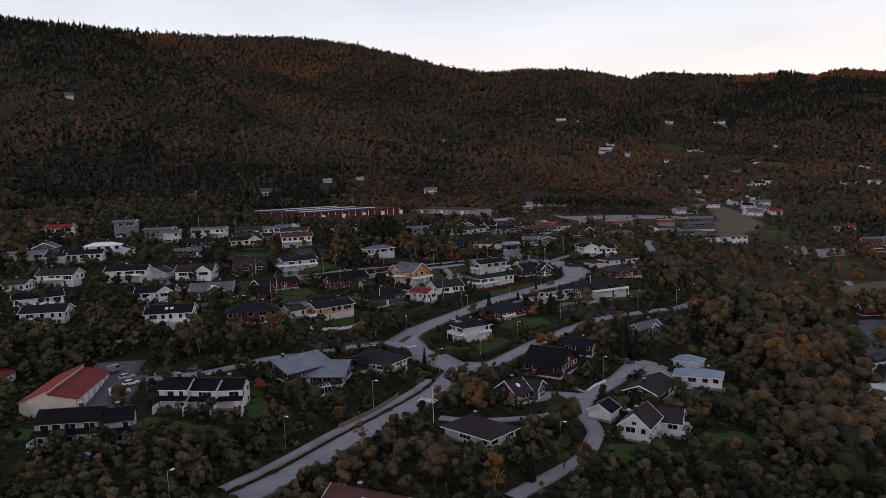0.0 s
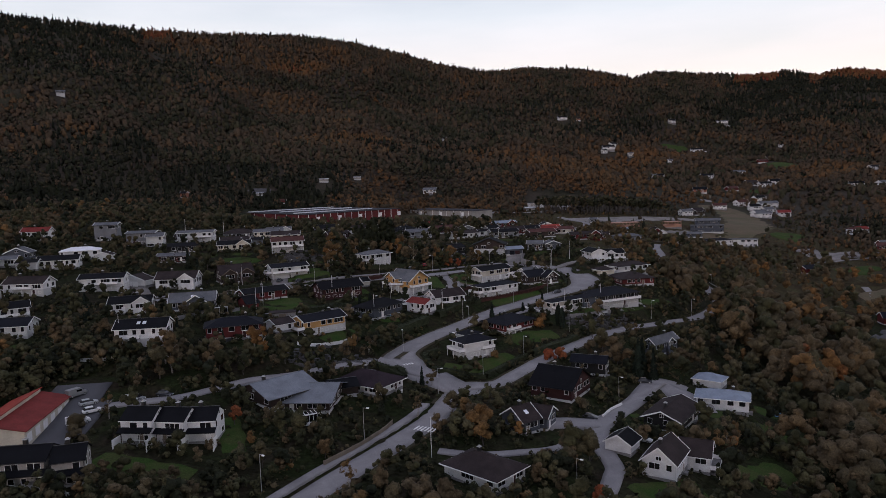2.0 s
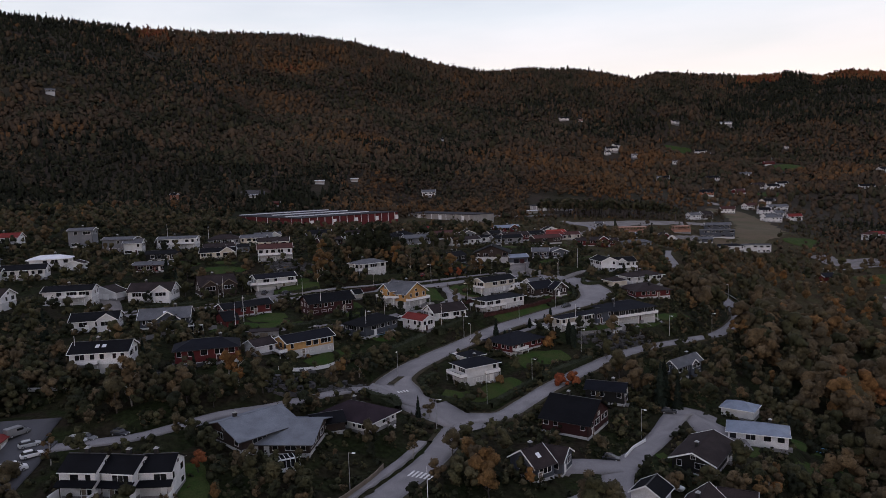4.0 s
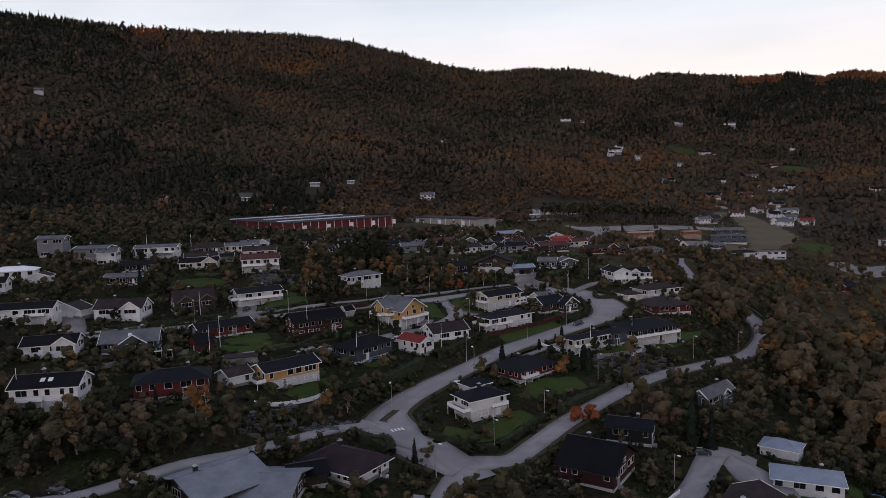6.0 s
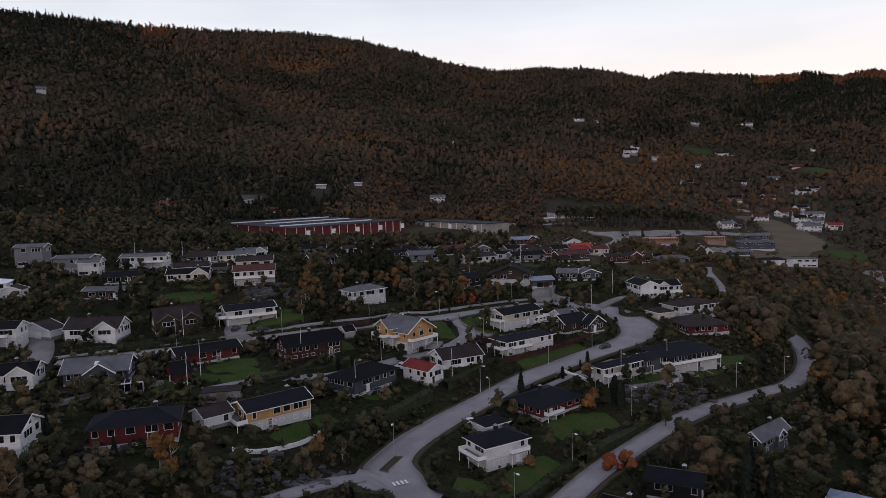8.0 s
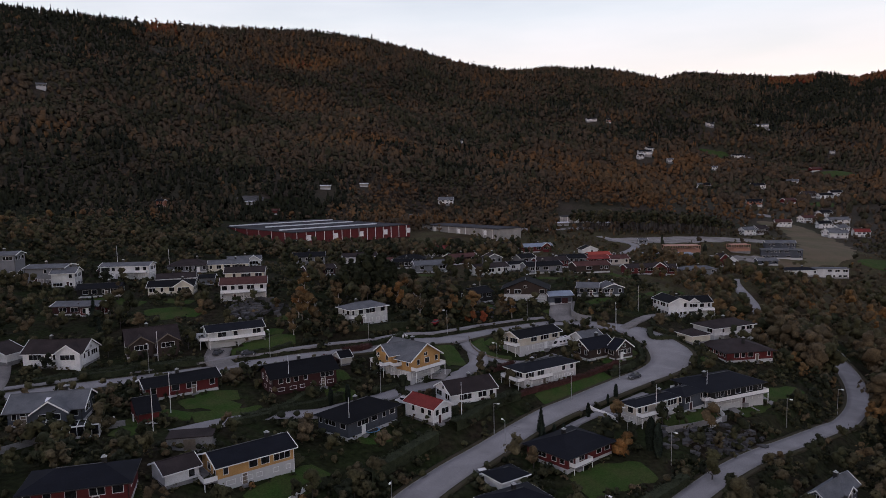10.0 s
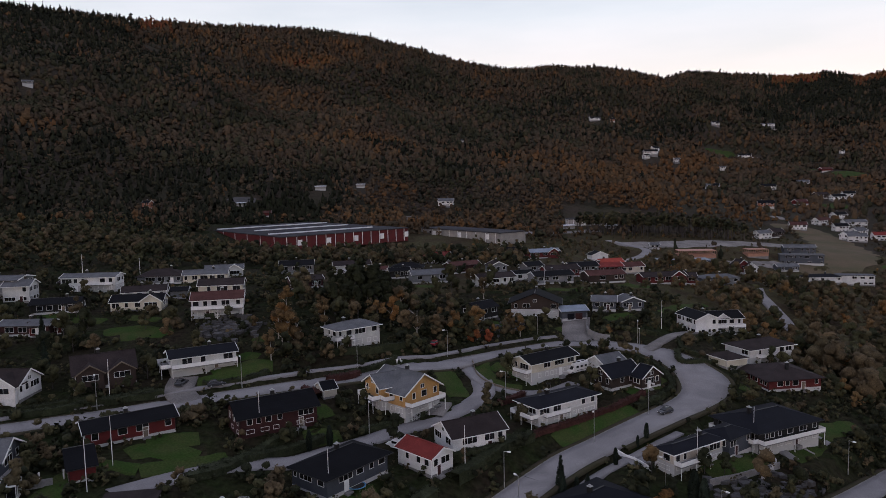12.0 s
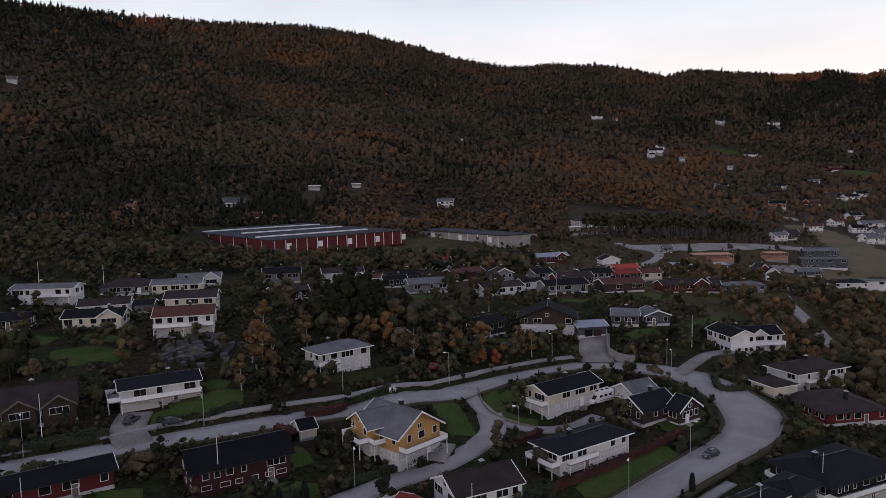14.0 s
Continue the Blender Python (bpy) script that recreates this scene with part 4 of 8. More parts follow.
house(96.8, 378.4, 23.2, 19.6, 11.7, 5, name="house", wall="white", cover="r_brown", roof="hip", pitch=17, low="lime", label="white two-storey house under a wide brown hipped roof", balconies="f:2.4:1.6:0.5:2", over=0.8, wins="flr")
house(80.8, 363, 21.4, 8.2, 8.7, 2.7, name="garage", wall="cream", cover="r_brown", roof="hip", pitch=20, label="cream garage with a brown hipped roof", wins="", chimney=0, category="garage")
one = house(93.3, 407.6, 6.8, 17.7, 10, 5.5, name="house", wall="white", cover="r_black", axis="x", pitch=22, low="lime", label="white house with a full-length balcony and black roof", balconies="f:2.6:2.2", wins="flr")
cross_gable(one, 16.7, 9, 5.5, 0.6, 5.2, "white", "r_black", 0.35)
house(84.6, 400.2, -77.4, 13.7, 9, 5.5, name="house_wing", wall="white", cover="r_black", axis="x", pitch=22, label="white wing of the balcony house", chimney=0, wins="flr")
house(25.3, 352.3, 35.8, 18.6, 9.1, 5, name="house", wall="cream", cover="r_black", axis="x", pitch=20, low="lime", label="cream two-storey house with black roof and grey balcony", balconies="l:2.5:1.8", over=0.7, wins="flr")
house(43.7, 345.8, 33.6, 12.2, 8.7, 3.4, name="house", wall="brown", cover="r_blue", axis="x", pitch=32, label="brown house with white trim and a blue-black roof", over=0.5, wins="flr")
house(51.6, 343.8, 34.1, 8.3, 4.4, 3.4, name="house_wing", wall="brown", cover="r_blue", axis="y", pitch=34, label="brown gabled wing with white window trim", chimney=0, wins="flr")
house(43.6, 356, 31.1, 9.1, 7.2, 2.8, name="garage", wall="pale", cover="r_grey", axis="x", pitch=28, label="pale double garage with a grey slate roof", wins="", chimney=0, category="garage")
house(25.1, 326.5, 34.4, 20.8, 9.3, 4.5, name="house", wall="white", cover="r_blue", roof="hip", pitch=15, low="lime", label="long white house with blue-black hipped roof and flower balcony", balconies="l:2.0:2.2 f:2.0:1.0:0.4:4", over=0.8, wins="flr")
house(3.1, 308.8, 27, 14.1, 10, 4.3, name="house", wall="white", cover="r_brown", axis="x", pitch=26, low="lime", label="white house with a brown tile roof and sunken terrace", wins="flr")
house(-6.5, 299.2, 45.9, 6.9, 11.2, 4, name="house_wing", wall="white", cover="r_red", axis="y", pitch=25, label="white wing with shutters under a red tile roof", chimney=0, wins="flr")
house(-22.8, 291.8, 51.5, 17.7, 11.7, 4.2, name="house", wall="slate", cover="r_black", roof="hip", pitch=22, low="lime", label="slate-grey house with a black hipped roof", over=0.8, wins="flr")
house(-41, 264, 38.6, 16.8, 9.5, 4.8, name="house", wall="yellow", cover="r_blue", axis="x", pitch=20, low="lime", label="yellow house with white base, glazed corner and black roof", over=0.6, balconies="l:2.2:2.6", wins="flr")
house(-53.1, 257.6, 42.7, 7.5, 7.6, 2.8, name="garage", wall="white", cover="r_brown", axis="x", pitch=22, label="white garage with a brown roof", wins="f", chimney=0, category="garage")
house(-65.3, 247, 16.4, 18.1, 11, 4.2, name="house", wall="red", cover="r_blue", roof="hip", pitch=20, low="lime", label="red house with big white-framed windows and blue-black roof", over=0.7, wins="flr")
house(-89.7, 237.2, 7.2, 15.6, 10, 5.5, name="house", wall="white", cover="r_black", axis="x", pitch=24, low="lime", label="white two-storey house with a black roof and two skylights", skylights=2, balconies="f:2.6:1.2:0.4:3", wins="flr")
house(-135.1, 244.6, 8.5, 15.1, 10, 3.8, name="house", wall="pale", cover="r_blue", axis="x", pitch=22, low="lime", label="pale house with a dark roof and a terrace", wins="flr")
house(-147.8, 262, 33.1, 17, 9, 3.4, name="house", wall="white", cover="r_black", axis="x", pitch=22, low="lime", label="white house with a low black roof", balconies="f", wins="flr")
house(-154.7, 291.6, -3.3, 16.4, 9, 4.6, name="house", wall="white", cover="r_brown", axis="x", pitch=28, low="lime", label="white two-storey house with a brown tile roof", balconies="f:2.6:1.2:0.5", wins="flr")
house(-133.5, 306.5, 8.6, 17.7, 9, 5, name="house", wall="white", cover="r_black", axis="x", pitch=20, low="lime", label="white house with a grey-black roof", balconies="f:2.6:1.2:0.5:-2", wins="flr")
house(-125.3, 318.1, -16.9, 13, 7, 2.7, name="carport", wall="white", cover="r_brown", axis="y", pitch=20, label="white double carport with a brown pitched roof", wins="", chimney=0, doors=2, category="garage")
one = house(-109.5, 275.2, 13.7, 14.9, 10, 3.5, name="house", wall="white", cover="r_black", axis="x", pitch=22, label="low white house with a black roof", wins="flr")
cross_gable(one, 14.9, 10, 3.5, 4, 6, "white", "r_black")
one = house(-108.2, 318.7, 0.6, 17.2, 10, 4, name="house", wall="white", cover="r_brown", axis="x", pitch=30, label="white house with a brown roof and a front gable", wins="flr")
cross_gable(one, 17.2, 10, 4, 4.6, 6.5, "white", "r_brown")
one = house(-89.3, 280.6, 12, 16.5, 11, 3.4, name="house", wall="slate", cover="r_grey", axis="x", pitch=27, label="dark house with a grey slate roof and glass conservatory", skylights=1, over=0.8, wins="flr")
cross_gable(one, 16.5, 11, 3.2, 1.5, 7.0, "slate", "r_grey", 1.2)
house(-69.2, 301.7, 35.4, 18.7, 9, 3.4, name="house", wall="red", cover="r_black", axis="x", pitch=18, label="long barn-red house with a black roof and white edges", over=0.7, wins="flr")
house(-70.4, 284.2, 32.9, 5.4, 11.3, 2.5, name="shed", wall="red", cover="r_black", axis="x", pitch=22, label="small barn-red shed with a dark roof", wins="", chimney=0, trim=False, category="shed")
house(-40.9, 310.7, 31.5, 18.9, 11, 4.5, name="house", wall="darkred", cover="r_black", axis="x", pitch=26, low="darkred", label="dark red-brown house with a large black roof", over=0.8, trim=False, wins="flr")
one = house(-87.9, 329.6, 29.8, 14.9, 11, 4, name="house", wall="brown", cover="r_brown", axis="x", pitch=34, label="dark brown wooden house with blue window bands and two gables", trim=False, wins="flr")
cross_gable(one, 14.9, 11, 4, -3.3, 5.9, "brown", "r_brown")
cross_gable(one, 14.9, 11, 4, 3.7, 5.9, "brown", "r_brown")
house(-67.3, 340.9, 29.6, 17.6, 9, 4, name="house", wall="pale", cover="r_blue", axis="x", pitch=18, low="lime", label="pale grey house with a blue-black roof and long balcony", balconies="f:1.6:1.8 l:1.6:2.5", over=0.6, wins="flr")
house(-29.9, 360.3, 38.2, 15.3, 9.5, 5.5, name="house", wall="pale", cover="r_grey", roof="hip", pitch=18, low="lime", label="pale two-storey house with a grey hipped roof", balconies="f:2.7:1.4:0.4:5", over=0.7, wins="flr")
house(-12.3, 325.7, 47.2, 13, 14, 5.6, name="house", wall="yellow", cover="r_grey", axis="y", pitch=32, low="lime", label="yellow house with grey slate roofs and a curved white balcony", balconies="f:2.7:2.2", over=0.8, wins="flr")
house(-17.5, 324.8, 34.9, 7, 8.9, 5.6, name="house_wing", wall="yellow", cover="r_grey", axis="x", pitch=30, low="lime", label="yellow gabled wing with a white corner balcony", balconies="f:2.7:2.2 l:2.7:2.2", chimney=0, over=0.7, wins="flr")
house(-31.6, 326.4, 31.2, 4, 5.6, 2, name="playhouse", wall="beige", cover="r_black", axis="x", pitch=28, label="small beige playhouse with a white porch", wins="f", chimney=0, over=0.25, category="playhouse")
house(-74.7, 378.4, 13.4, 16.4, 10, 5.5, name="house", wall="white", cover="r_rust", axis="x", pitch=22, low="lime", label="white house with a dark red roof and balcony", balconies="f:2.7:1.6", wins="flr")
house(-79.2, 396.3, 10, 15.4, 9, 5.2, name="house", wall="cream", cover="r_brown", axis="x", pitch=22, label="cream house with a grey-brown roof", wins="flr")
one = house(-103.2, 385.6, 10.1, 16.9, 9, 3.2, name="house", wall="cream", cover="r_black", axis="x", pitch=22, label="cream house with a black roof and glazed gable", wins="flr")
cross_gable(one, 16.9, 9, 3.2, 4.6, 6.5, "cream", "r_black")
house(-106.7, 398.1, 19.2, 14.9, 9, 3.2, name="house", wall="white", cover="r_brown", axis="x", pitch=20, label="white house with a grey-brown roof", balconies="", wins="flr")
house(-129.9, 408.1, 3.6, 19.8, 9, 5.2, name="house", wall="white", cover="r_grey", axis="x", pitch=14, low="lime", label="long white house with a low grey roof", balconies="f:2.6:1.3:0.5:-4", wins="flr")
house(-111.9, 426.1, 11.2, 17.3, 12, 3, name="house", wall="grey", cover="r_brown", roof="hip", pitch=20, label="grey house with a brown hipped roof", wins="flr")
house(-127.9, 381.5, 14.4, 15.5, 9, 3, name="house", wall="black", cover="r_black", axis="x", pitch=18, label="low black wooden house with a dark roof", trim=False, wins="flr")
house(-120.7, 361.2, 32.3, 9.1, 8, 3, name="shed", wall="red", cover="r_brown", axis="x", pitch=15, label="low red shed with a brown roof", chimney=0, trim=False, wins="flr")
house(-144.3, 388.9, 10, 9.1, 9, 5.5, name="house", wall="pale", cover="r_grey", axis="x", pitch=22, label="pale grey house with a grey gable roof", wins="flr")
one = house(-93.6, 442.7, 15.6, 15.8, 9, 3.2, name="house", wall="pale", cover="r_grey", axis="x", pitch=22, label="grey house with a slate roof and a front gable", fine=False, wins="f")
cross_gable(one, 15.8, 9, 3.2, 4.3, 6.3, "pale", "r_grey")
house(-67.6, 460.5, 12.3, 15.1, 9, 4, name="house", wall="grey", cover="r_black", axis="x", pitch=22, low="lime", label="dark grey house with a black roof and white eaves", fine=False, wins="f")
house(-54.9, 416.4, 23.5, 12.7, 9, 3, name="house", wall="darkred", cover="r_brown", axis="x", pitch=15, label="low red-brown house with a grey roof and garage doors", chimney=0, wins="flr")
house(-44.9, 467.1, 17.1, 17, 9, 4, name="house", wall="white", cover="r_brown", axis="x", pitch=20, low="lime", label="white house with a brown roof and side terrace", fine=False, wins="f")
house(-9.7, 525.1, 16.2, 16.9, 9, 4, name="house", wall="white", cover="r_red", axis="x", pitch=22, label="white house with a red tile roof", fine=False, wins="f")
house(-20, 469.5, -1.7, 14.9, 10, 3.5, name="house", wall="black", cover="r_black", roof="hip", pitch=20, label="black house with a dark hipped roof", fine=False, wins="f")
house(-10.4, 449.9, 15.3, 15.9, 9, 3.5, name="house", wall="grey", cover="r_grey", axis="x", pitch=22, label="grey house with a pale slate roof", fine=False, wins="f")
house(29.4, 407.7, -8.8, 18.9, 14, 4.6, name="house", wall="brown", cover="r_black", axis="y", pitch=22, low="lime", label="broad dark chalet-style house with white base", over=1.2, trim=False, wins="flr")
house(9.4, 400.8, 44, 11.1, 8.5, 4, name="house", wall="black", cover="r_black", axis="x", pitch=24, low="lime", label="black house with a white basement and veranda", trim=False, wins="flr")
house(41.3, 402.8, 10.5, 10.2, 9, 3, name="garage", wall="slate", cover="r_pale", axis="x", pitch=16, label="slate-grey double garage with a pale grey roof", wins="", chimney=0, doors=2, category="garage")
house(54.7, 410.8, -12.5, 9.2, 10, 3.2, name="house", wall="slate", cover="r_grey", axis="x", pitch=18, label="low slate-coloured house with a grey roof", wins="flr")
house(63.7, 411.6, 7.1, 9.3, 9, 3.2, name="house_wing", wall="slate", cover="r_grey", axis="y", pitch=20, label="gabled slate-coloured wing with large windows", wins="flr")
house(4.4, 481.4, 28.9, 16, 9, 3.5, name="house", wall="darkred", cover="r_rust", axis="x", pitch=18, label="dark red house with a rust-brown roof", chimney=1, fine=False, wins="f")
house(16.8, 447.3, 23.9, 17.3, 9, 3.5, name="house", wall="pale", cover="r_brown", axis="x", pitch=20, label="pale house with a dark brown roof", fine=False, wins="f")
house(41.3, 453.4, 17.5, 18.4, 9, 3.5, name="house", wall="grey", cover="r_black", axis="x", pitch=20, label="grey house with a long black roof", fine=False, wins="f")
house(48.1, 472.6, 16.6, 17, 8, 3.5, name="house", wall="red", cover="r_brown", axis="x", pitch=24, label="red house with a white chimney stack", fine=False, wins="f")
house(31.1, 570.7, 13.9, 21.7, 10, 3.5, name="house", wall="grey", cover="r_black", axis="x", pitch=20, label="grey house with a wide black roof", fine=False, wins="f")
one = house(52.4, 570, 15.2, 20.4, 9, 3.5, name="house", wall="red", cover="r_pale", axis="x", pitch=22, label="red house with white gables and a pale roof", fine=False, wins="f")
cross_gable(one, 20.4, 9, 3.5, 5.5, 6.5, "red", "r_pale")
house(65.5, 463.5, 13.7, 17.8, 10, 3.5, name="house", wall="brown", cover="r_rust", axis="x", pitch=18, label="brown house with a red-brown tile roof", fine=False, wins="f")
house(74, 497.1, 14.1, 15.5, 9, 3.5, name="house", wall="darkred", cover="r_red", axis="x", pitch=20, label="dark red house with a red tile roof", fine=False, wins="f")
one = house(97.4, 485.4, 10.5, 22.2, 9, 3.5, name="house", wall="red", cover="r_brown", axis="x", pitch=20, label="barn-red house with a brown roof", fine=False, wins="f")
cross_gable(one, 22.2, 9, 3.5, 6, 6.5, "red", "r_brown")
house(142, 591.7, -6, 31, 14, 3.2, name="school_building", wall="slate", cover="r_pale", roof="flat", label="long low building with a pale flat roof", chimney=0, category="building", fine=False, wins="f")
house(177.6, 592.6, 15, 9, 8, 5, name="house", wall="red", cover="r_brown", axis="y", pitch=38, label="red gabled house with white trim", fine=False, wins="f")
house(182.5, 589.6, -8.8, 8.1, 9, 5, name="house", wall="white", cover="r_brown", axis="y", pitch=38, label="white gabled house front with brown roof", chimney=0, fine=False, wins="f")
house(130.2, 503, 3, 19.5, 9, 4, name="house", wall="grey", cover="r_grey", roof="hip", pitch=18, label="grey house with a hipped slate roof", fine=False, wins="f")
house(238.4, 639.5, -17.3, 28, 10, 6, name="apartment_block", wall="slate", cover="r_grey", roof="flat", label="modern slate-grey terraced block with white window bays", chimney=0, category="building", fine=False, wins="f")
house(231.2, 600.9, 0, 24, 10, 4, name="house", wall="white", cover="r_blue", roof="hip", pitch=18, label="white house with a dark blue hipped roof", fine=False, wins="f")
house(205, 561.3, 0, 19.7, 10, 4, name="house", wall="white", cover="r_pale", roof="hip", pitch=12, label="white house with a pale low roof", fine=False, wins="f")
house(5.3, 562, 29.7, 18.1, 9, 3.5, name="house", wall="black", cover="r_black", axis="x", pitch=22, label="black house with a dark roof", fine=False, wins="f")
house(36.4, 483.6, 28.5, 9.7, 8, 3.5, name="house", wall="grey", cover="r_black", axis="x", pitch=22, label="grey house with a black roof", fine=False, wins="f")
house(20, 480.3, 16.2, 9.1, 8, 3.5, name="house", wall="grey", cover="r_brown", axis="y", pitch=24, label="grey gabled house with a brown roof", fine=False, wins="f")
house(-201.7, 383.7, 5, 14, 8, 5, name="house", wall="white", cover="r_red", axis="x", pitch=28, label="white house with a red roof at the wood's edge", wins="flr")
house(-165, 352.4, 19.3, 17.3, 10, 4, name="house", wall="white", cover="r_white", roof="hip", pitch=16, label="white house with a bright pale steel roof", wins="flr")
house(-153.8, 351.3, 10, 8.3, 7, 3, name="garage", wall="white", cover="r_brown", axis="y", pitch=20, label="white garage with a brown pitched roof", wins="", chimney=0, category="garage")
house(-152, 392.3, 4.5, 15.1, 12, 6, name="building", wall="grey", cover="r_grey", axis="x", pitch=10, label="long grey building with a pale roof", low="concrete", wins="flr")
house(-172.2, 396.5, 10, 12, 10, 8, name="building", wall="grey", cover="r_grey", axis="x", pitch=14, label="tall grey gabled building", wins="flr")
house(-124.7, 360.9, -0, 16.1, 9, 3, name="house", wall="darkred", cover="r_grey", axis="x", pitch=14, label="low dark red house with a grey roof", wins="flr")
house(-164.4, 332.3, 14.9, 17.1, 9, 4, name="house", wall="white", cover="r_black", axis="x", pitch=22, label="white house with a blue-black roof", wins="flr")
house(-174.1, 325.7, 12, 9.2, 7, 3.5, name="garage", wall="white", cover="r_black", axis="x", pitch=18, label="low white garage with a black roof", wins="", chimney=0, category="garage")
house(-185.7, 339.7, 12, 11.1, 9, 4, name="house", wall="slate", cover="r_grey", axis="y", pitch=24, label="slate-coloured house with white gable trim", wins="flr")
house(-188.3, 328.3, 17.1, 15.9, 9, 3.2, name="house", wall="pale", cover="r_grey", axis="x", pitch=16, label="pale house with a grey low roof", wins="flr")
house(-164.8, 279.6, 4.3, 9.4, 9, 3, name="house", wall="white", cover="r_brown", axis="x", pitch=18, label="low white house with a brown roof", wins="flr")
house(377.6, 653.5, 8.8, 11.7, 9, 5.5, name="house", wall="white", cover="r_rust", roof="hip", pitch=25, label="white house with a red-brown hipped roof", fine=False, wins="f")
house(355.2, 572.4, -21.5, 16, 10, 5, name="barn", wall="red", cover="r_rust", axis="x", pitch=28, label="big red barn with a rust-brown roof", chimney=0, wins="f", category="barn", fine=False)
house(251.1, 407.3, -11.1, 11.1, 9, 4, name="boathouse", wall="red", cover="r_blue", axis="x", pitch=30, label="red boathouse with a blue-black roof by the shore", chimney=0, wins="", category="boathouse")
house(258.3, 508.6, 19.5, 11.2, 8, 3.5, name="house", wall="red", cover="r_blue", axis="x", pitch=28, label="small red house with a dark roof in the woods", fine=False, wins="f")

house(86.3, 575.4, 10, 11.1, 9, 3, name="garage", wall="white", cover="r_black", axis="y", pitch=22, label="white garage with a dark gable roof", chimney=0, category="garage", wins="", fine=False)
house(80.6, 519.5, 15, 14.0, 9, 3.5, wall="red", cover="r_orange", axis="x", pitch=22, label="red house with an orange tile roof", wins="f", fine=False)
house(-32.4, 459.0, 12, 9.0, 6.5, 3, wall="white", cover="r_rust", axis="x", pitch=20, label="small white house with a rust-red roof", wins="f", fine=False)
house(107.1, 491.3, -8, 16.4, 9, 3.5, wall="red", cover="r_brown", axis="x", pitch=20, label="barn-red house with a pale veranda roof", wins="f", fine=False)
house(247.6, 662.1, -12, 21.8, 9, 5, wall="slate", cover="r_grey", axis="x", pitch=24, label="slate-grey gabled house behind the new block", wins="f", fine=False)
house(256.4, 606.3, -14, 22.0, 9, 6, name="apartment_block", wall="white", cover="r_grey", roof="flat", label="plain white block beside the open field", chimney=0, category="building", wins="f", fine=False)
house(61.3, 492.5, 14, 15.3, 9, 3.5, wall="grey", cover="r_black", axis="x", pitch=20, label="low grey house with a long dark roof", wins="f", fine=False)
house(88.2, 508.1, 12, 13.1, 9, 3.5, wall="beige", cover="r_rust", axis="x", pitch=22, label="beige house with a red-brown tile roof", wins="f", fine=False)
house(29.9, 459.3, 20, 10.4, 6.5, 3.2, wall="white", cover="r_black", axis="x", pitch=20, label="low white house with a black roof and terrace", wins="f", fine=False)
house(-23.2, 457.3, 15, 9.8, 6.5, 3.2, wall="black", cover="r_black", axis="x", pitch=20, label="black house with a white terrace edge", wins="f", fine=False)
house(184.4, 558.9, -20, 13.5, 9, 3.5, wall="pale", cover="r_pale", axis="x", pitch=14, label="pale house with a low blue-grey roof", wins="f", fine=False)
house(219.1, 619.9, -5, 14.2, 9, 3, wall="slate", cover="r_grey", axis="x", pitch=20, label="low slate-grey house with a grey roof", wins="f", fine=False)
house(-94.9, 425.7, 12, 16.9, 9, 3.4, wall="cream", cover="r_grey", axis="x", pitch=18, label="cream house with a long grey roof behind cypresses", wins="f", fine=False)
house(-95.0, 399.2, 12, 6.5, 6.5, 2.7, name="garage", wall="grey", cover="r_black", axis="x", pitch=18, label="grey garage with a dark roof", chimney=0, category="garage", wins="", fine=False)
house(-135.4, 410.2, 5, 12.9, 9, 2.6, name="shed", wall="darkred", cover="r_brown", axis="x", pitch=14, label="long low dark red shed", chimney=0, category="shed", wins="f", fine=False)


# ---- works halls behind the village, and houses on the hillside ----
def works_hall(x, y, yaw, L, W, h, wall, label, strips=3, bays=14):
    ob = tagged(new("works_hall"), label, "industrial hall")
    ob.matrix_basis = pose(x, y, float(ground(x, y)), 0, 0, yaw)
    child("wall", mesh_of("wall", *box(-L / 2, L / 2, -W / 2, W / 2, -3, h), wall), ob)
    child("roof", mesh_of("roof", *boxes((-L / 2 - 0.4, L / 2 + 0.4, -W / 2 - 0.4, W / 2 + 0.4, h + 0.003, h + 0.5)), "r_felt"), ob)
    for k in range(strips):
        yk = -W / 2 + W * (k + 0.6) / (strips + 0.3)
        child("skylight_strip", mesh_of("skylight_strip", *boxes((-L * (0.46 - 0.1 * (k % 2)), L * (0.36 + 0.06 * k), yk - 1.1, yk + 1.1, h + 0.503, h + 1.1)), "r_white"), ob, "long pale roof light")
    for k in range(bays):
        xk = -L / 2 + L * (k + 0.5) / bays
        child("downpipe", mesh_of("downpipe", *box(xk - 0.18, xk + 0.18, -W / 2 - 0.22, -W / 2 - 0.003, -2.5, h), "trim"), ob)
        if k % 3 == 1:
            child("hall_door", mesh_of("hall_door", *box(xk + 0.6, xk + 3.6, -W / 2 - 0.1, -W / 2 - 0.003, 0, 3.4), "trim"), ob)
    child("left_wall", mesh_of("left_wall", *boxes(*[(-L / 2 - 0.2, -L / 2 - 0.003, -W / 2 + W * (k + 0.5) / 7 - 0.2, -W / 2 + W * (k + 0.5) / 7 + 0.2, -2, h) for k in range(7)]), "trim"), ob)
    return ob


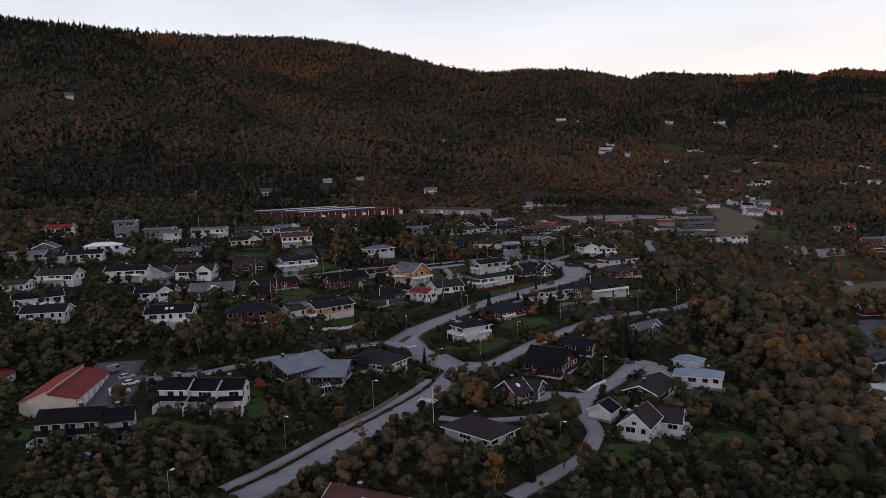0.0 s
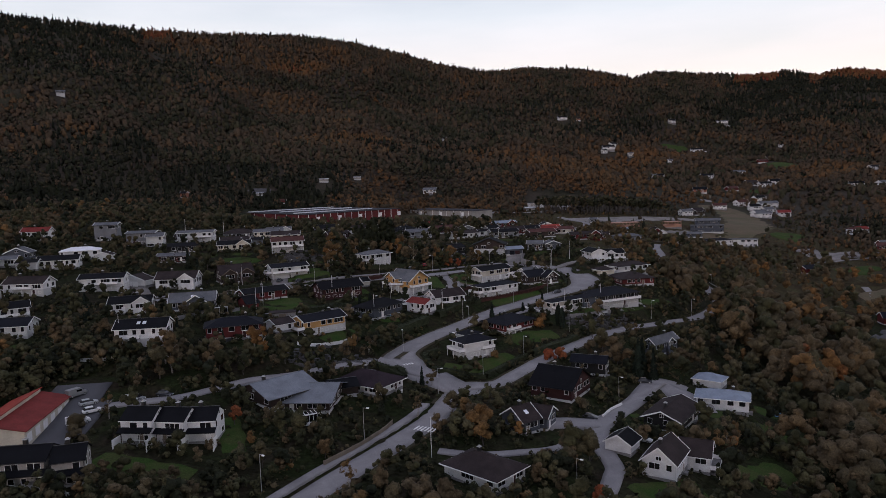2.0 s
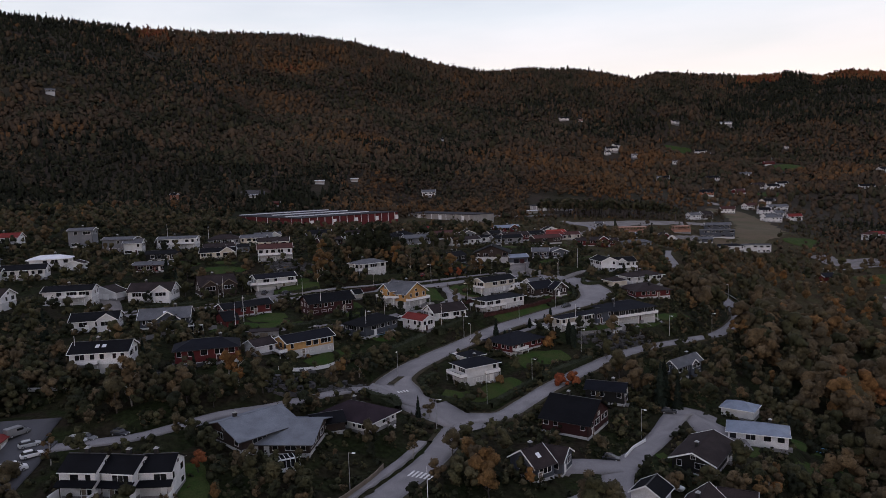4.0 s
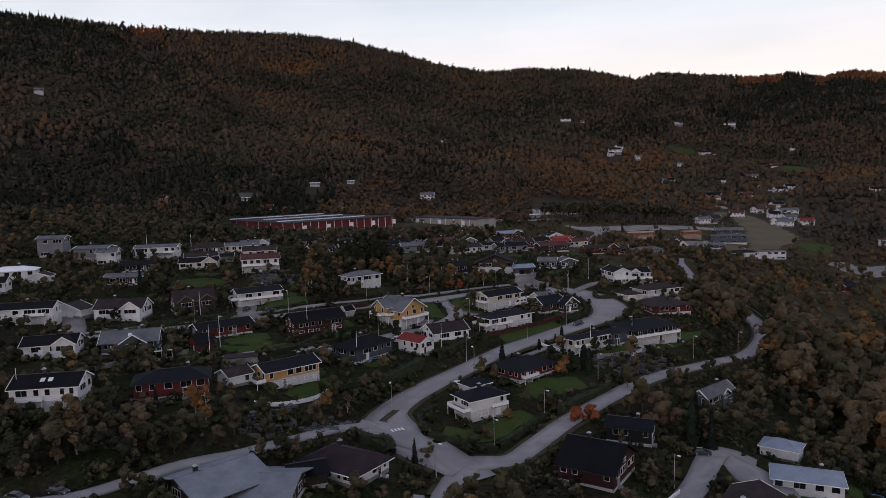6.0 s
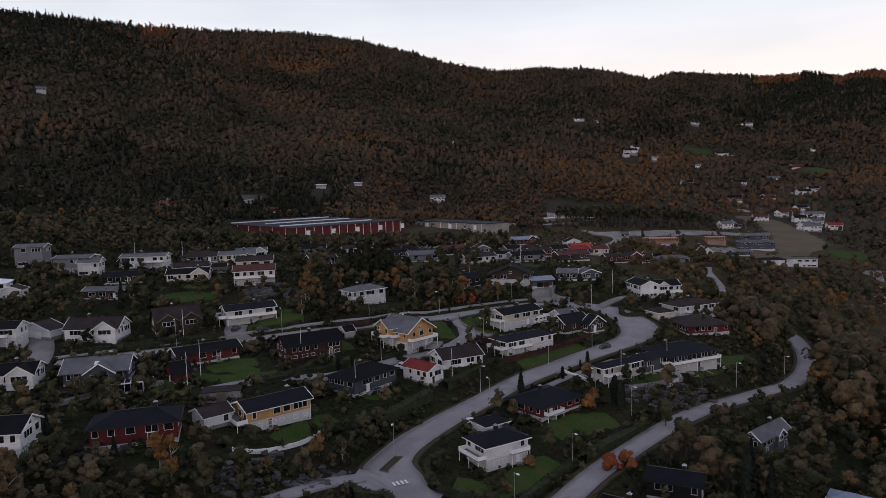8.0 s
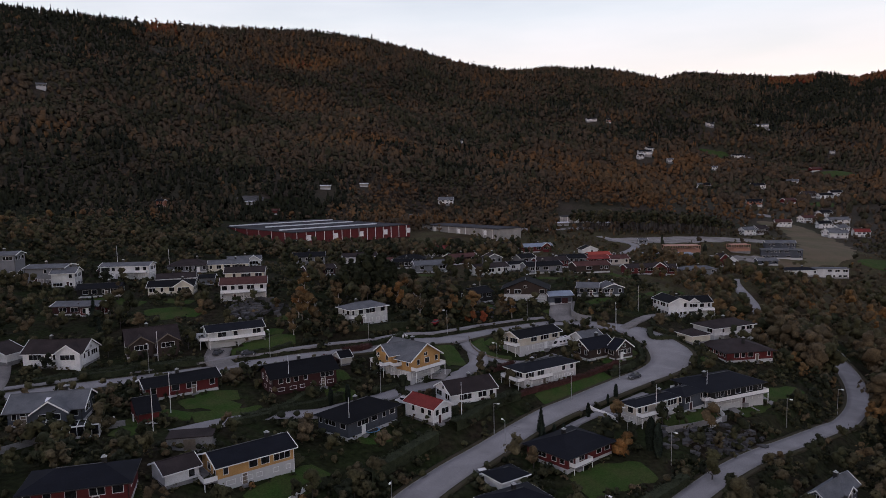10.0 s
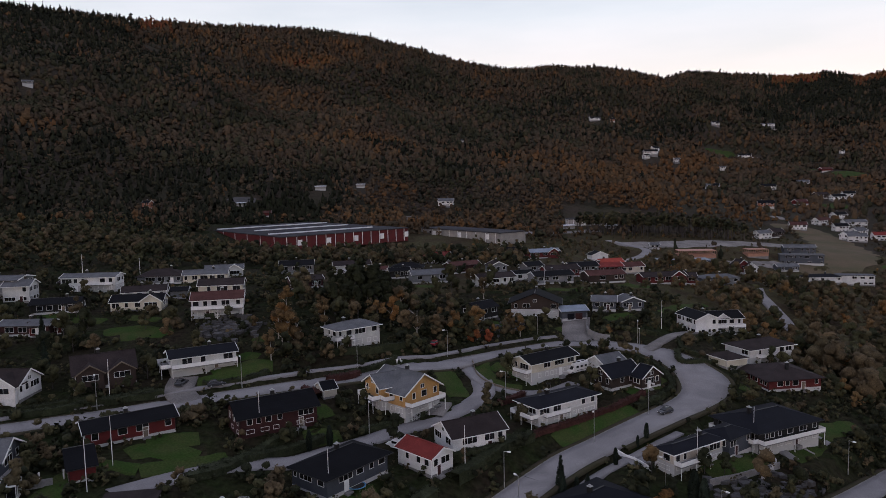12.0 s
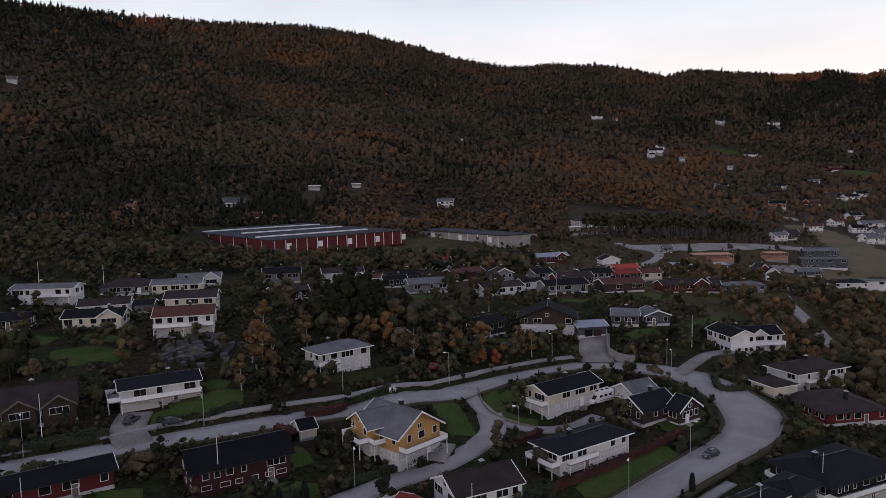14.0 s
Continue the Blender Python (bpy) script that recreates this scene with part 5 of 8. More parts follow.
works_hall(-108, 651, 41, 94, 130, 5.5, "red", "large red works hall with pale roof lights")
works_hall(13, 657, 309, 87, 23, 4.5, "drift", "long pale warehouse with a flat roof", 0, 9)
works_hall(120, 764, 2, 42, 18, 5, "drift", "pale storage hall with a flat grey roof", 0, 6)
FAR_EAST = [(340, 925, 17, 1), (406, 984, 18, 2), (449, 1021, 19, 3), (460, 1003, 18, 0), (479, 1015, 15, 0), (316, 804, 15, 4), (357, 841, 18, 4), (401, 892, 16, 0), (385, 836, 23, 5), (358, 810, 13, 0), (345, 761, 16, 5), (273, 755, 14, 3), (254, 736, 13, 5), (392, 1038, 19, 0), (472, 1117, 20, 5), (316, 1017, 16, 0), (-66, 700, 17, 6), (97, 748, 11, 6), (133, 747, 9, 6), (139, 642, 7, 7), (513, 1402, 22, 0), (523, 1389, 18, 6)]
FAR_HILL = [(588, 1292, 19, 0), (553, 1210, 18, 2), (505, 1521, 15, 0), (566, 966, 19, 0), (602, 965, 23, 5), (645, 1056, 17, 0), (387, 660, 13, 8), (363, 582, 18, 9), (372, 772, 14, 8), (363, 790, 17, 5), (344, 768, 17, 5), (-157, 755, 8, 2), (282, 1163, 20, 0), (692, 1718, 28, 5), (688, 1692, 28, 6), (665, 1712, 12, 0), (507, 1516, 9, 0), (258, 1433, 19, 0), (289, 1429, 9, 1), (294, 1183, 13, 0), (273, 1152, 10, 0), (311, 1138, 9, 5), (18, 1150, 8, 0), (-5, 817, 15, 5), (365, 1113, 8, 5), (308, 1014, 10, 5), (-90, 859, 9, 6), (-126, 838, 11, 6), (-184, 773, 8, 6), (-251, 737, 8, 1), (-517, 1031, 12, 7), (647, 1339, 8, 0)]
FAR_LOOK = (("white", "r_black", "white farmhouse with a dark roof on the hillside"), ("rust", "r_black", "red brick house with a dark roof"), ("red", "r_rust", "long red barn in a hillside field"), ("brown", "r_brown", "brown weathered barn on the hillside"),
            ("white", "r_rust", "white house with a red-brown roof"), ("white", "r_grey", "white house with a grey roof among trees"), ("drift", "r_white", "low pale storage shed with a white roof"), ("grey", "r_grey", "grey site hut on the gravel yard"),
            ("white", "r_red", "white house with a red tile roof"), ("red", "r_grey", "red barn with a grey roof by the field"))
for i, (x, y, size, style) in enumerate(FAR_EAST + FAR_HILL):
    paint, cover, words = FAR_LOOK[style]
    house(x, y, (i * 37) % 46 - 14, size, min(9.5, size * 0.7), 2.6 if style == 6 else 3.2 if style in (2, 7) else 4.8, name="barn" if style in (2, 3, 9) else "shed" if style in (6, 7) else "farmhouse", category="barn" if style in (2, 3, 9) else "shed" if style in (6, 7) else "house", label=words,
          wall=paint, cover=cover, axis="x", pitch=9 if style == 6 else 30, fine=False, wins="fl" if style not in (2, 6) else "", chimney=0 if style in (2, 3, 6, 7, 9) else 1, deep=8)


# ---- the plots: each house stands on a levelled terrace ----
PADS = []
for ob in [o for o in scene.objects if o.parent is None and o.get("category") and any(c.name.startswith("wall") for c in o.children)]:
    wall = next(c for c in ob.children if c.name.startswith("wall"))
    span = [max(abs(p.co[k]) for p in wall.data.vertices) for k in (0, 1)]
    PADS.append((ob.location.x, ob.location.y, ob.location.z, ob.rotation_euler.z, span[0], span[1]))


def terraced(x, y, z):
    """Heights with the house plots levelled, fading into the slope."""
    x, y, z = np.atleast_1d(np.asarray(x, float)), np.atleast_1d(np.asarray(y, float)), np.array(np.atleast_1d(z), float)
    for px, py, pz, turn, a, b in PADS:
        near = (np.abs(x - px) < 30) & (np.abs(y - py) < 30)
        dx, dy = x[near] - px, y[near] - py
        c, s = math.cos(turn), math.sin(turn)
        u, w = np.abs(dx * c + dy * s) - a, np.abs(dy * c - dx * s) - b
        d = np.hypot(np.maximum(u, 0), np.maximum(w, 0))
        k = 1 - smooth(0.8, 5.0, d)
        z[near] = z[near] * (1 - k) + (pz - 0.1 + 0.3 * np.clip(z[near] - pz, -3, 3) * smooth(-4, 3, d)) * k
    return z


zz = terraced(xx.ravel(), yy.ravel(), carved(xx.ravel(), yy.ravel(), land(xx, yy).ravel())).reshape(xx.shape) + 0.12 * np.sin(xx * 0.31 + 2 * np.sin(yy * 0.17)) * np.sin(yy * 0.27)
# roads stay clear of the plots
zz = np.where(carved(xx.ravel(), yy.ravel(), np.full(xx.size, 1e4)).reshape(xx.shape) < 5e3, np.minimum(zz, carved(xx.ravel(), yy.ravel(), land(xx, yy).ravel()).reshape(xx.shape)), zz)
earth.data.vertices.foreach_set("co", np.stack([xx, yy, zz], -1).astype(np.float32).ravel())
earth.data.update()


def levels(x, y):
    """Heights of the finished ground sheet."""
    x, y = np.atleast_1d(np.asarray(x, float)), np.atleast_1d(np.asarray(y, float))
    i, j = np.clip(np.searchsorted(gx, x) - 1, 0, nx - 2), np.clip(np.searchsorted(gy, y) - 1, 0, ny - 2)
    u, w = (x - gx[i]) / (gx[i + 1] - gx[i]), (y - gy[j]) / (gy[j + 1] - gy[j])
    return zz[j, i] * (1 - u) * (1 - w) + zz[j, i + 1] * u * (1 - w) + zz[j + 1, i] * (1 - u) * w + zz[j + 1, i + 1] * u * w


def level(x, y):
    return float(levels(x, y)[0])


# ---- lawns, walls, lamps, vehicles ----
def lawn(points, width, material="grass", label="mown green garden lawn with worn patches", name="lawn"):
    line = line_of(points, 1.5 if width < 20 else 4.0)
    w = width / 2
    n = sides(line)
    verts, k = [], 9
    for i, (p, s) in enumerate(zip(line, n)):
        edge = min(1.0, 0.55 + 0.45 * math.sin(math.pi * (i + 0.5) / len(line)) ** 0.5) * (0.9 + 0.1 * math.sin(i * 1.3))
        for j in range(k):
            q = p + s * (w * edge * (2 * j / (k - 1) - 1))
            verts.append((*q, level(*q) + (0.16 if 0 < j < k - 1 else -0.25)))
    faces = [(i * k + j + 1, i * k + j, (i + 1) * k + j, (i + 1) * k + j + 1) for i in range(len(line) - 1) for j in range(k - 1)]
    faces = [f[::-1] if width > 0 else f for f in faces]
    BARE.extend((p[0], p[1], w * 0.9) for p in line[::2])
    return tagged(new(name, mesh_of(name, verts, [f[::-1] for f in faces], material, True)), label, name, kind="structure")


def field(x, y, r, material):
    BARE.append((x, y, r))
    verts, k = [], 24
    for i in range(9):
        for j in range(k):
            a, d = 6.2832 * j / k, r * i / 8 * (0.92 + 0.08 * math.sin(3 * 6.2832 * j / k))
            q = (x + d * math.cos(a), y + d * math.sin(a))
            verts.append((*q, float(levels(*q)[0]) + (({"gravel": 0.55, "grass": 0.45, "meadow": 0.35}[material] if material != "rock" else 0.7 + 0.6 * math.sin(q[0] * 1.3 + 2 * math.sin(q[1])) * math.sin(q[1] * 0.9)) if i < 8 else -0.6)))
    faces = [(i * k + j, i * k + (j + 1) % k, (i + 1) * k + (j + 1) % k, (i + 1) * k + j) for i in range(8) for j in range(k)]
    return tagged(new("field", mesh_of("field", verts, [f[::-1] for f in faces], material, True)), {"meadow": "dry yellow-brown open field", "gravel": "bare grey gravel yard", "grass": "green grass field", "rock": "bare dark rock of the fjord shore"}[material], "field", kind="structure")


def garden_wall(points, height, material):
    line = line_of(points, 1.5)
    n = sides(line)
    verts = []
    for p, s in zip(line, n):
        z = level(*p)
        verts += [(*(p - s * 0.11), z - 0.8), (*(p - s * 0.11), z + height), (*(p + s * 0.11), z + height), (*(p + s * 0.11), z - 0.8)]
    faces = [(i * 4 + a, i * 4 + b, i * 4 + 4 + b, i * 4 + 4 + a) for i in range(len(line) - 1) for a, b in ((0, 1), (1, 2), (2, 3))] + [(3, 2, 1, 0), tuple(len(verts) - 4 + i for i in range(4))]
    kind = {"trim": ("garden_fence", "white painted garden fence", "fence"), "wood": ("garden_fence", "weathered board fence along the road", "fence")}.get(material, ("garden_wall", "low pale masonry garden wall", "wall"))
    ob = new(kind[0])
    ob.location = (*line[0], level(*line[0]))
    child("wall_run", mesh_of("wall_run", [tuple(Vector(v) - ob.location) for v in verts], faces, material), ob)
    if material in ("trim", "wood"):
        for p in line[::2]:
            child("post", mesh_of("post", *box(p[0] - 0.1, p[0] + 0.1, p[1] - 0.1, p[1] + 0.1, level(*p) - 0.4, level(*p) + height + 0.12), material), ob, m=Matrix.Translation(-ob.location))
    return tagged(ob, kind[1], kind[2])


def post_row(points):
    """Pale marker posts along a lane."""
    for p in line_of(points, 6.0):
        ob = tagged(new("marker_post", CACHE.setdefault("marker", mesh_of("marker_post", *box(-0.12, 0.12, -0.12, 0.12, -0.3, 1.9), "trim"))), "white marker post beside the garden lane", "post", "marker posts")
        ob.location = (*p, level(*p))


def tube_mesh(name, rings, n, material):
    """A lathe: rings of (x, y, z, radius)."""
    v = [(x + r * math.cos(6.2832 * i / n), y + r * math.sin(6.2832 * i / n), z) for x, y, z, r in rings for i in range(n)]
    f = [(k * n + i, k * n + (i + 1) % n, (k + 1) * n + (i + 1) % n, (k + 1) * n + i) for k in range(len(rings) - 1) for i in range(n)]
    f += [tuple(range(n))[::-1], tuple(range(len(v) - n, len(v)))]
    return mesh_of(name, v, f, material, False)


def street_lamp(x, y, lit=False):
    d = np.hypot(ROAD_XY[:, 0] - x, ROAD_XY[:, 1] - y)
    to = ROAD_XY[d.argmin()] - np.array([x, y])
    a = math.degrees(math.atan2(to[1], to[0])) if d.min() > 0.5 else 0
    base = d.min() - ROAD_W[d.argmin()]
    if base < 0.8:
        step = to / max(np.linalg.norm(to), 0.01) * (0.8 - base)
        x, y = x - step[0], y - step[1]
    ob = tagged(new("street_lamp"), "slim grey steel street lamp beside the road", "street lamp", "street lamps")
    ob.matrix_basis = pose(x, y, level(x, y), 0, 0, a)
    if "lamp" not in CACHE:
        CACHE["lamp"] = (tube_mesh("pole", [(0, 0, -0.4, 0.11), (0, 0, 1.2, 0.11), (0, 0, 1.25, 0.075), (0, 0, 7.9, 0.05)], 7, "steel"),
                         mesh_of("arm", *box(-0.04, 1.0, -0.04, 0.04, 7.82, 7.90), "steel"), mesh_of("lamp_head", *boxes((0.75, 1.45, -0.16, 0.16, 7.78, 7.96)), "trim"), mesh_of("lens", *box(0.82, 1.38, -0.12, 0.12, 7.72, 7.777), "glow" if lit else "r_white"))
    pm, am, hm, lm = CACHE["lamp"]
    child("pole", pm, ob)
    child("arm", am, ob)
    child("lens", lm, child("lamp_head", hm, ob))
    return ob


def flagpole(x, y):
    ob = tagged(new("flagpole"), "white garden flagpole without a flag", "flagpole", "flagpoles")
    ob.location = (x, y, level(x, y))
    if "flagpole" not in CACHE:
        CACHE["flagpole"] = tube_mesh("pole", [(0, 0, -0.4, 0.085), (0, 0, 3, 0.08), (0, 0, 9.6, 0.045)], 7, "trim"), tube_mesh("finial", [(0, 0, 9.603, 0.04), (0, 0, 9.7, 0.1), (0, 0, 9.8, 0.03)], 7, "steel")
    child("pole", CACHE["flagpole"][0], ob)
    child("finial", CACHE["flagpole"][1], ob)


def shell(name, sections, material):
    """A body from cross sections along x: (x, half width, bottom, shoulder, top half width, top)."""
    v = []
    for x, w, z0, z1, tw, z2 in sections:
        v += [(x, -w * 0.93, z0), (x, -w, z0 + 0.15), (x, -w, z1), (x, -tw, z2), (x, tw, z2), (x, w, z1), (x, w, z0 + 0.15), (x, w * 0.93, z0)]
    f = [(k * 8 + i, (k + 1) * 8 + i, (k + 1) * 8 + (i + 1) % 8, k * 8 + (i + 1) % 8) for k in range(len(sections) - 1) for i in range(8)]
    f += [tuple(range(8)), tuple(range(len(v) - 8, len(v)))[::-1]]
    return mesh_of(name, v, f, material)


def wheels(ob, xs, w, r):
    key = ("wheel", r)
    if key not in CACHE:
        tyre = tube_mesh("wheel", [(0, 0, -0.11, r * 0.8), (0, 0, -0.1, r), (0, 0, 0.1, r), (0, 0, 0.11, r * 0.8)], 14, "rubber")
        CACHE[key] = tyre, tube_mesh("rim", [(0, 0, -0.121, r * 0.6), (0, 0, 0.121, r * 0.6)], 10, "steel")
    for x in xs:
        for s in (-1, 1):
            wh = child("wheel", CACHE[key][0], ob, m=pose(x, s * w, r, 90, 0, 0))
            child("rim", CACHE[key][1], wh)


def stand(ob, x, y, yaw):
    """Set a vehicle on the slope of the ground, or on a road's surface."""
    d = np.hypot(ROAD_XY[:, 0] - x, ROAD_XY[:, 1] - y)
    k = d.argmin()
    z = float(ROAD_Z[k]) + 0.03 if d[k] < ROAD_W[k] + 0.3 else level(x, y) + 0.05
    ob.matrix_basis = pose(x, y, z, 0, 0, yaw)
    OCCUPIED.append((x, y, 2.5))
    BARE.append((x, y, 3.2))


BARE = []


def car(x, y, yaw, paint, label):
    ob = tagged(new("car"), label, "car")
    stand(ob, x, y, yaw)
    key = ("car", paint)
    if key not in CACHE:
        CACHE[key] = (shell("body", [(-2.15, 0.72, 0.35, 0.75, 0.66, 0.80), (-2.05, 0.84, 0.25, 0.88, 0.76, 0.95), (-0.9, 0.88, 0.22, 0.90, 0.80, 0.97), (0.8, 0.88, 0.22, 0.88, 0.80, 0.95), (1.9, 0.84, 0.25, 0.74, 0.74, 0.80), (2.15, 0.72, 0.35, 0.62, 0.62, 0.66)], paint),
                      shell("cabin", [(-1.95, 0.70, 0.90, 0.94, 0.66, 0.98), (-1.45, 0.76, 0.90, 1.0, 0.60, 1.40), (0.15, 0.77, 0.90, 1.0, 0.60, 1.43), (1.05, 0.74, 0.88, 0.92, 0.68, 0.97)], "glass"),
                      shell("roof_panel", [(-1.5, 0.58, 1.38, 1.40, 0.55, 1.43), (-0.6, 0.6, 1.41, 1.43, 0.57, 1.47), (0.2, 0.58, 1.40, 1.42, 0.55, 1.45)], paint))
    for part_name, me in zip(("body", "cabin", "roof_panel"), CACHE[key]):
        child(part_name, me, ob)
    wheels(ob, (-1.35, 1.35), 0.8, 0.32)
    for s in (-1, 1):
        child("headlight", CACHE.setdefault("headlight", mesh_of("headlight", *box(-0.06, 0.06, -0.16, 0.16, -0.07, 0.07), "trim")), ob, m=pose(2.12, s * 0.55, 0.58))
    return ob


def van(x, y, yaw, paint, label):
    ob = tagged(new("van"), label, "van")
    stand(ob, x, y, yaw)
    child("body", shell("body", [(-2.6, 0.88, 0.35, 1.2, 0.80, 2.0), (-2.5, 0.95, 0.25, 1.2, 0.86, 2.08), (0.7, 0.95, 0.25, 1.15, 0.84, 2.08), (1.7, 0.94, 0.25, 1.05, 0.8, 1.25), (2.45, 0.86, 0.3, 0.85, 0.74, 0.98), (2.6, 0.75, 0.35, 0.7, 0.68, 0.8)], paint), ob)
    child("windscreen", mesh_of("windscreen", [(0.78, -0.78, 2.0), (0.78, 0.78, 2.0), (1.68, 0.8, 1.3), (1.68, -0.8, 1.3), (0.70, -0.78, 1.96), (0.70, 0.78, 1.96), (1.6, 0.8, 1.24), (1.6, -0.8, 1.24)], [(0, 3, 2, 1), (4, 5, 6, 7), (0, 1, 5, 4), (2, 3, 7, 6), (1, 2, 6, 5), (3, 0, 4, 7)], "glass"), ob, m=pose(0.03, 0, 0.03))
    for s in (-1, 1):
        child("side_window", mesh_of("side_window", *box(-0.5, 0.9, s * 0.92 - 0.03, s * 0.92 + 0.02, 1.25, 1.75), "glass"), ob)
    wheels(ob, (-1.7, 1.65), 0.86, 0.34)
    return ob


def camper(x, y, yaw):
    ob = tagged(new("camper_van"), "white camper van with dark windows parked beside a house", "camper van")
    stand(ob, x, y, yaw + 180)
    child("body", shell("body", [(-3.6, 1.05, 0.5, 2.6, 1.0, 2.85), (-3.5, 1.15, 0.35, 2.7, 1.1, 2.95), (1.3, 1.15, 0.35, 2.7, 1.1, 2.95), (2.0, 1.12, 0.35, 1.6, 1.0, 2.6)], "carwhite"), ob)
    child("cab", shell("cab", [(1.9, 1.0, 0.35, 1.25, 0.88, 2.1), (2.7, 0.98, 0.35, 1.15, 0.85, 1.3), (3.45, 0.9, 0.35, 0.9, 0.8, 1.05), (3.6, 0.8, 0.4, 0.7, 0.7, 0.85)], "carwhite"), ob)
    child("windscreen", shell("windscreen", [(1.95, 0.9, 1.28, 1.5, 0.84, 2.12), (2.72, 0.9, 1.2, 1.28, 0.84, 1.36)], "glass"), ob)
    for s in (-1, 1):
        for a in (-2.8, -1.2, 0.4):
            child("side_window", mesh_of("side_window", *box(a, a + 0.9, s * 1.15 - 0.03, s * 1.15 + 0.02, 1.6, 2.15), "glass"), ob)
        child("stripe", mesh_of("stripe", *box(-3.4, 1.2, s * 1.15 - 0.02, s * 1.15 + 0.015, 0.75, 0.95), "cargrey"), ob)
    for a in (-2.6, -0.9, 0.8):
        child("roof_hatch", mesh_of("roof_hatch", *box(a, a + 0.7, -0.35, 0.35, 2.93, 3.06), "rubber"), ob)
    wheels(ob, (-2.0, 2.6), 0.95, 0.36)
    return ob


def hedge(points, height, width, material):
    """A clipped hedge: a dark core and a skin of small leaf clumps."""
    if material == "wood":
        return garden_wall(points, height, "wood")
    line = line_of(points, 0.8)
    n = sides(line)
    r = np.random.default_rng(len(line))
    cs, ways, k = [], [], 48
    for p, s in zip(line, n):
        z = level(*p)
        u, w = r.uniform(-0.5, 0.5, k), r.uniform(0, 1, k)
        out = np.where(r.uniform(size=k) < 0.45, np.sign(u) * 0.5, u)
        flank = np.abs(out) == 0.5
        top = np.where(flank, w, 1.0) * height * r.uniform(0.85, 1.08)
        cs.append(np.stack([p[0] + s[0] * out * width + r.normal(size=k) * 0.18, p[1] + s[1] * out * width + r.normal(size=k) * 0.18, z + top + r.normal(size=k) * 0.06], 1))
        ways.append(np.stack([np.sign(out) * flank * s[0], np.sign(out) * flank * s[1], np.where(flank, 0.25, 1.0)], 1) + r.normal(size=(k, 3)) * 0.15)
    v, t, way = leaf_quads(np.concatenate(cs), 0.34, r, facing=np.concatenate(ways))
    core = []
    for p, s in zip(line, n):
        z = level(*p)
        core += [(*(p - s * width * 0.42), z - 0.4), (*(p - s * width * 0.40), z + height * 0.9), (*(p + s * width * 0.40), z + height * 0.9), (*(p + s * width * 0.42), z - 0.4)]
    at = Vector((*line[0], level(*line[0])))
    f = [(i * 4 + a, i * 4 + b, i * 4 + 4 + b, i * 4 + 4 + a) for i in range(len(line) - 1) for a, b in ((0, 1), (1, 2), (2, 3))]
    ob = new("hedge", mesh_of("hedge", [tuple(Vector(c) - at) for c in core], f, material))
    ob.location = at
    child("foliage", big_mesh("foliage", v - np.array(at), t, material, swell=way), ob)
    return tagged(ob, "clipped red-brown garden hedge" if material == "redhedge" else "clipped dark green garden hedge", "hedge")


def rocks(points, count, size):
    """A rocky bank of angular boulders."""
    line = line_of(points, 1.0)
    r = np.random.default_rng(count)
    vs, fs = [], []
    cube = np.array([(x, y, z) for z in (-1, 1) for y in (-1, 1) for x in (-1, 1)], float)
    faces = [(0, 2, 3, 1), (4, 5, 7, 6), (0, 1, 5, 4), (1, 3, 7, 5), (3, 2, 6, 7), (2, 0, 4, 6)]
    for _ in range(count):
        p = line[r.integers(len(line))] + r.normal(size=2) * size * 2.2
        s = size * r.uniform(0.3, 0.9)
        v = cube * s * r.uniform(0.5, 1.0, (8, 3)) * np.array([1.2, 0.9, 0.7])
        a = r.uniform(0, 6.28)
        v = np.stack([v[:, 0] * math.cos(a) - v[:, 1] * math.sin(a) + p[0], v[:, 0] * math.sin(a) + v[:, 1] * math.cos(a) + p[1], v[:, 2] + level(*p) + s * 0.15], 1)
        fs += [tuple(i + len(vs) for i in f) for f in faces]
        vs += [tuple(q) for q in v]
    return tagged(new("rocks", mesh_of("rocks", vs, fs, "rock")), "grey angular rocks on the bank", "rocks", kind="stuff")


def zebra(x, y, stripes=6, length=3.0, step=1.0):
    """White bars on the asphalt, along the road."""
    k = np.hypot(ROAD_XY[:, 0] - x, ROAD_XY[:, 1] - y).argmin()
    way = ROAD_XY[min(k + 1, len(ROAD_XY) - 1)] - ROAD_XY[k - 1]
    a = math.atan2(way[1], way[0])
    for i in range(stripes):
        o = (i - (stripes - 1) / 2) * step
        px, py = x - math.sin(a) * o, y + math.cos(a) * o
        bar = tagged(new("crossing_stripe", CACHE.setdefault(("bar", length), mesh_of("crossing_stripe", *box(-length / 2, length / 2, -0.25, 0.25, 0, 0.012), "marking"))), "worn white zebra crossing stripe on asphalt", "road marking", "zebra crossing", "structure")
        bar.matrix_basis = pose(px, py, float(ROAD_Z[k]) + 0.06, 0, 0, math.degrees(a))


def traffic_island(points, width):
    line = line_of(points, 0.7)
    strip("kerb", line, [-width / 2 - 0.18, -width / 2, width / 2, width / 2 + 0.18], "kerb", 0.2, 0.5, "granite kerb round the traffic island", "kerb")
    strip("verge", line, [-width / 2 + 0.05, 0, width / 2 - 0.05], "verge", 0.26, 0.2, "dry grass on the traffic island", "verge")


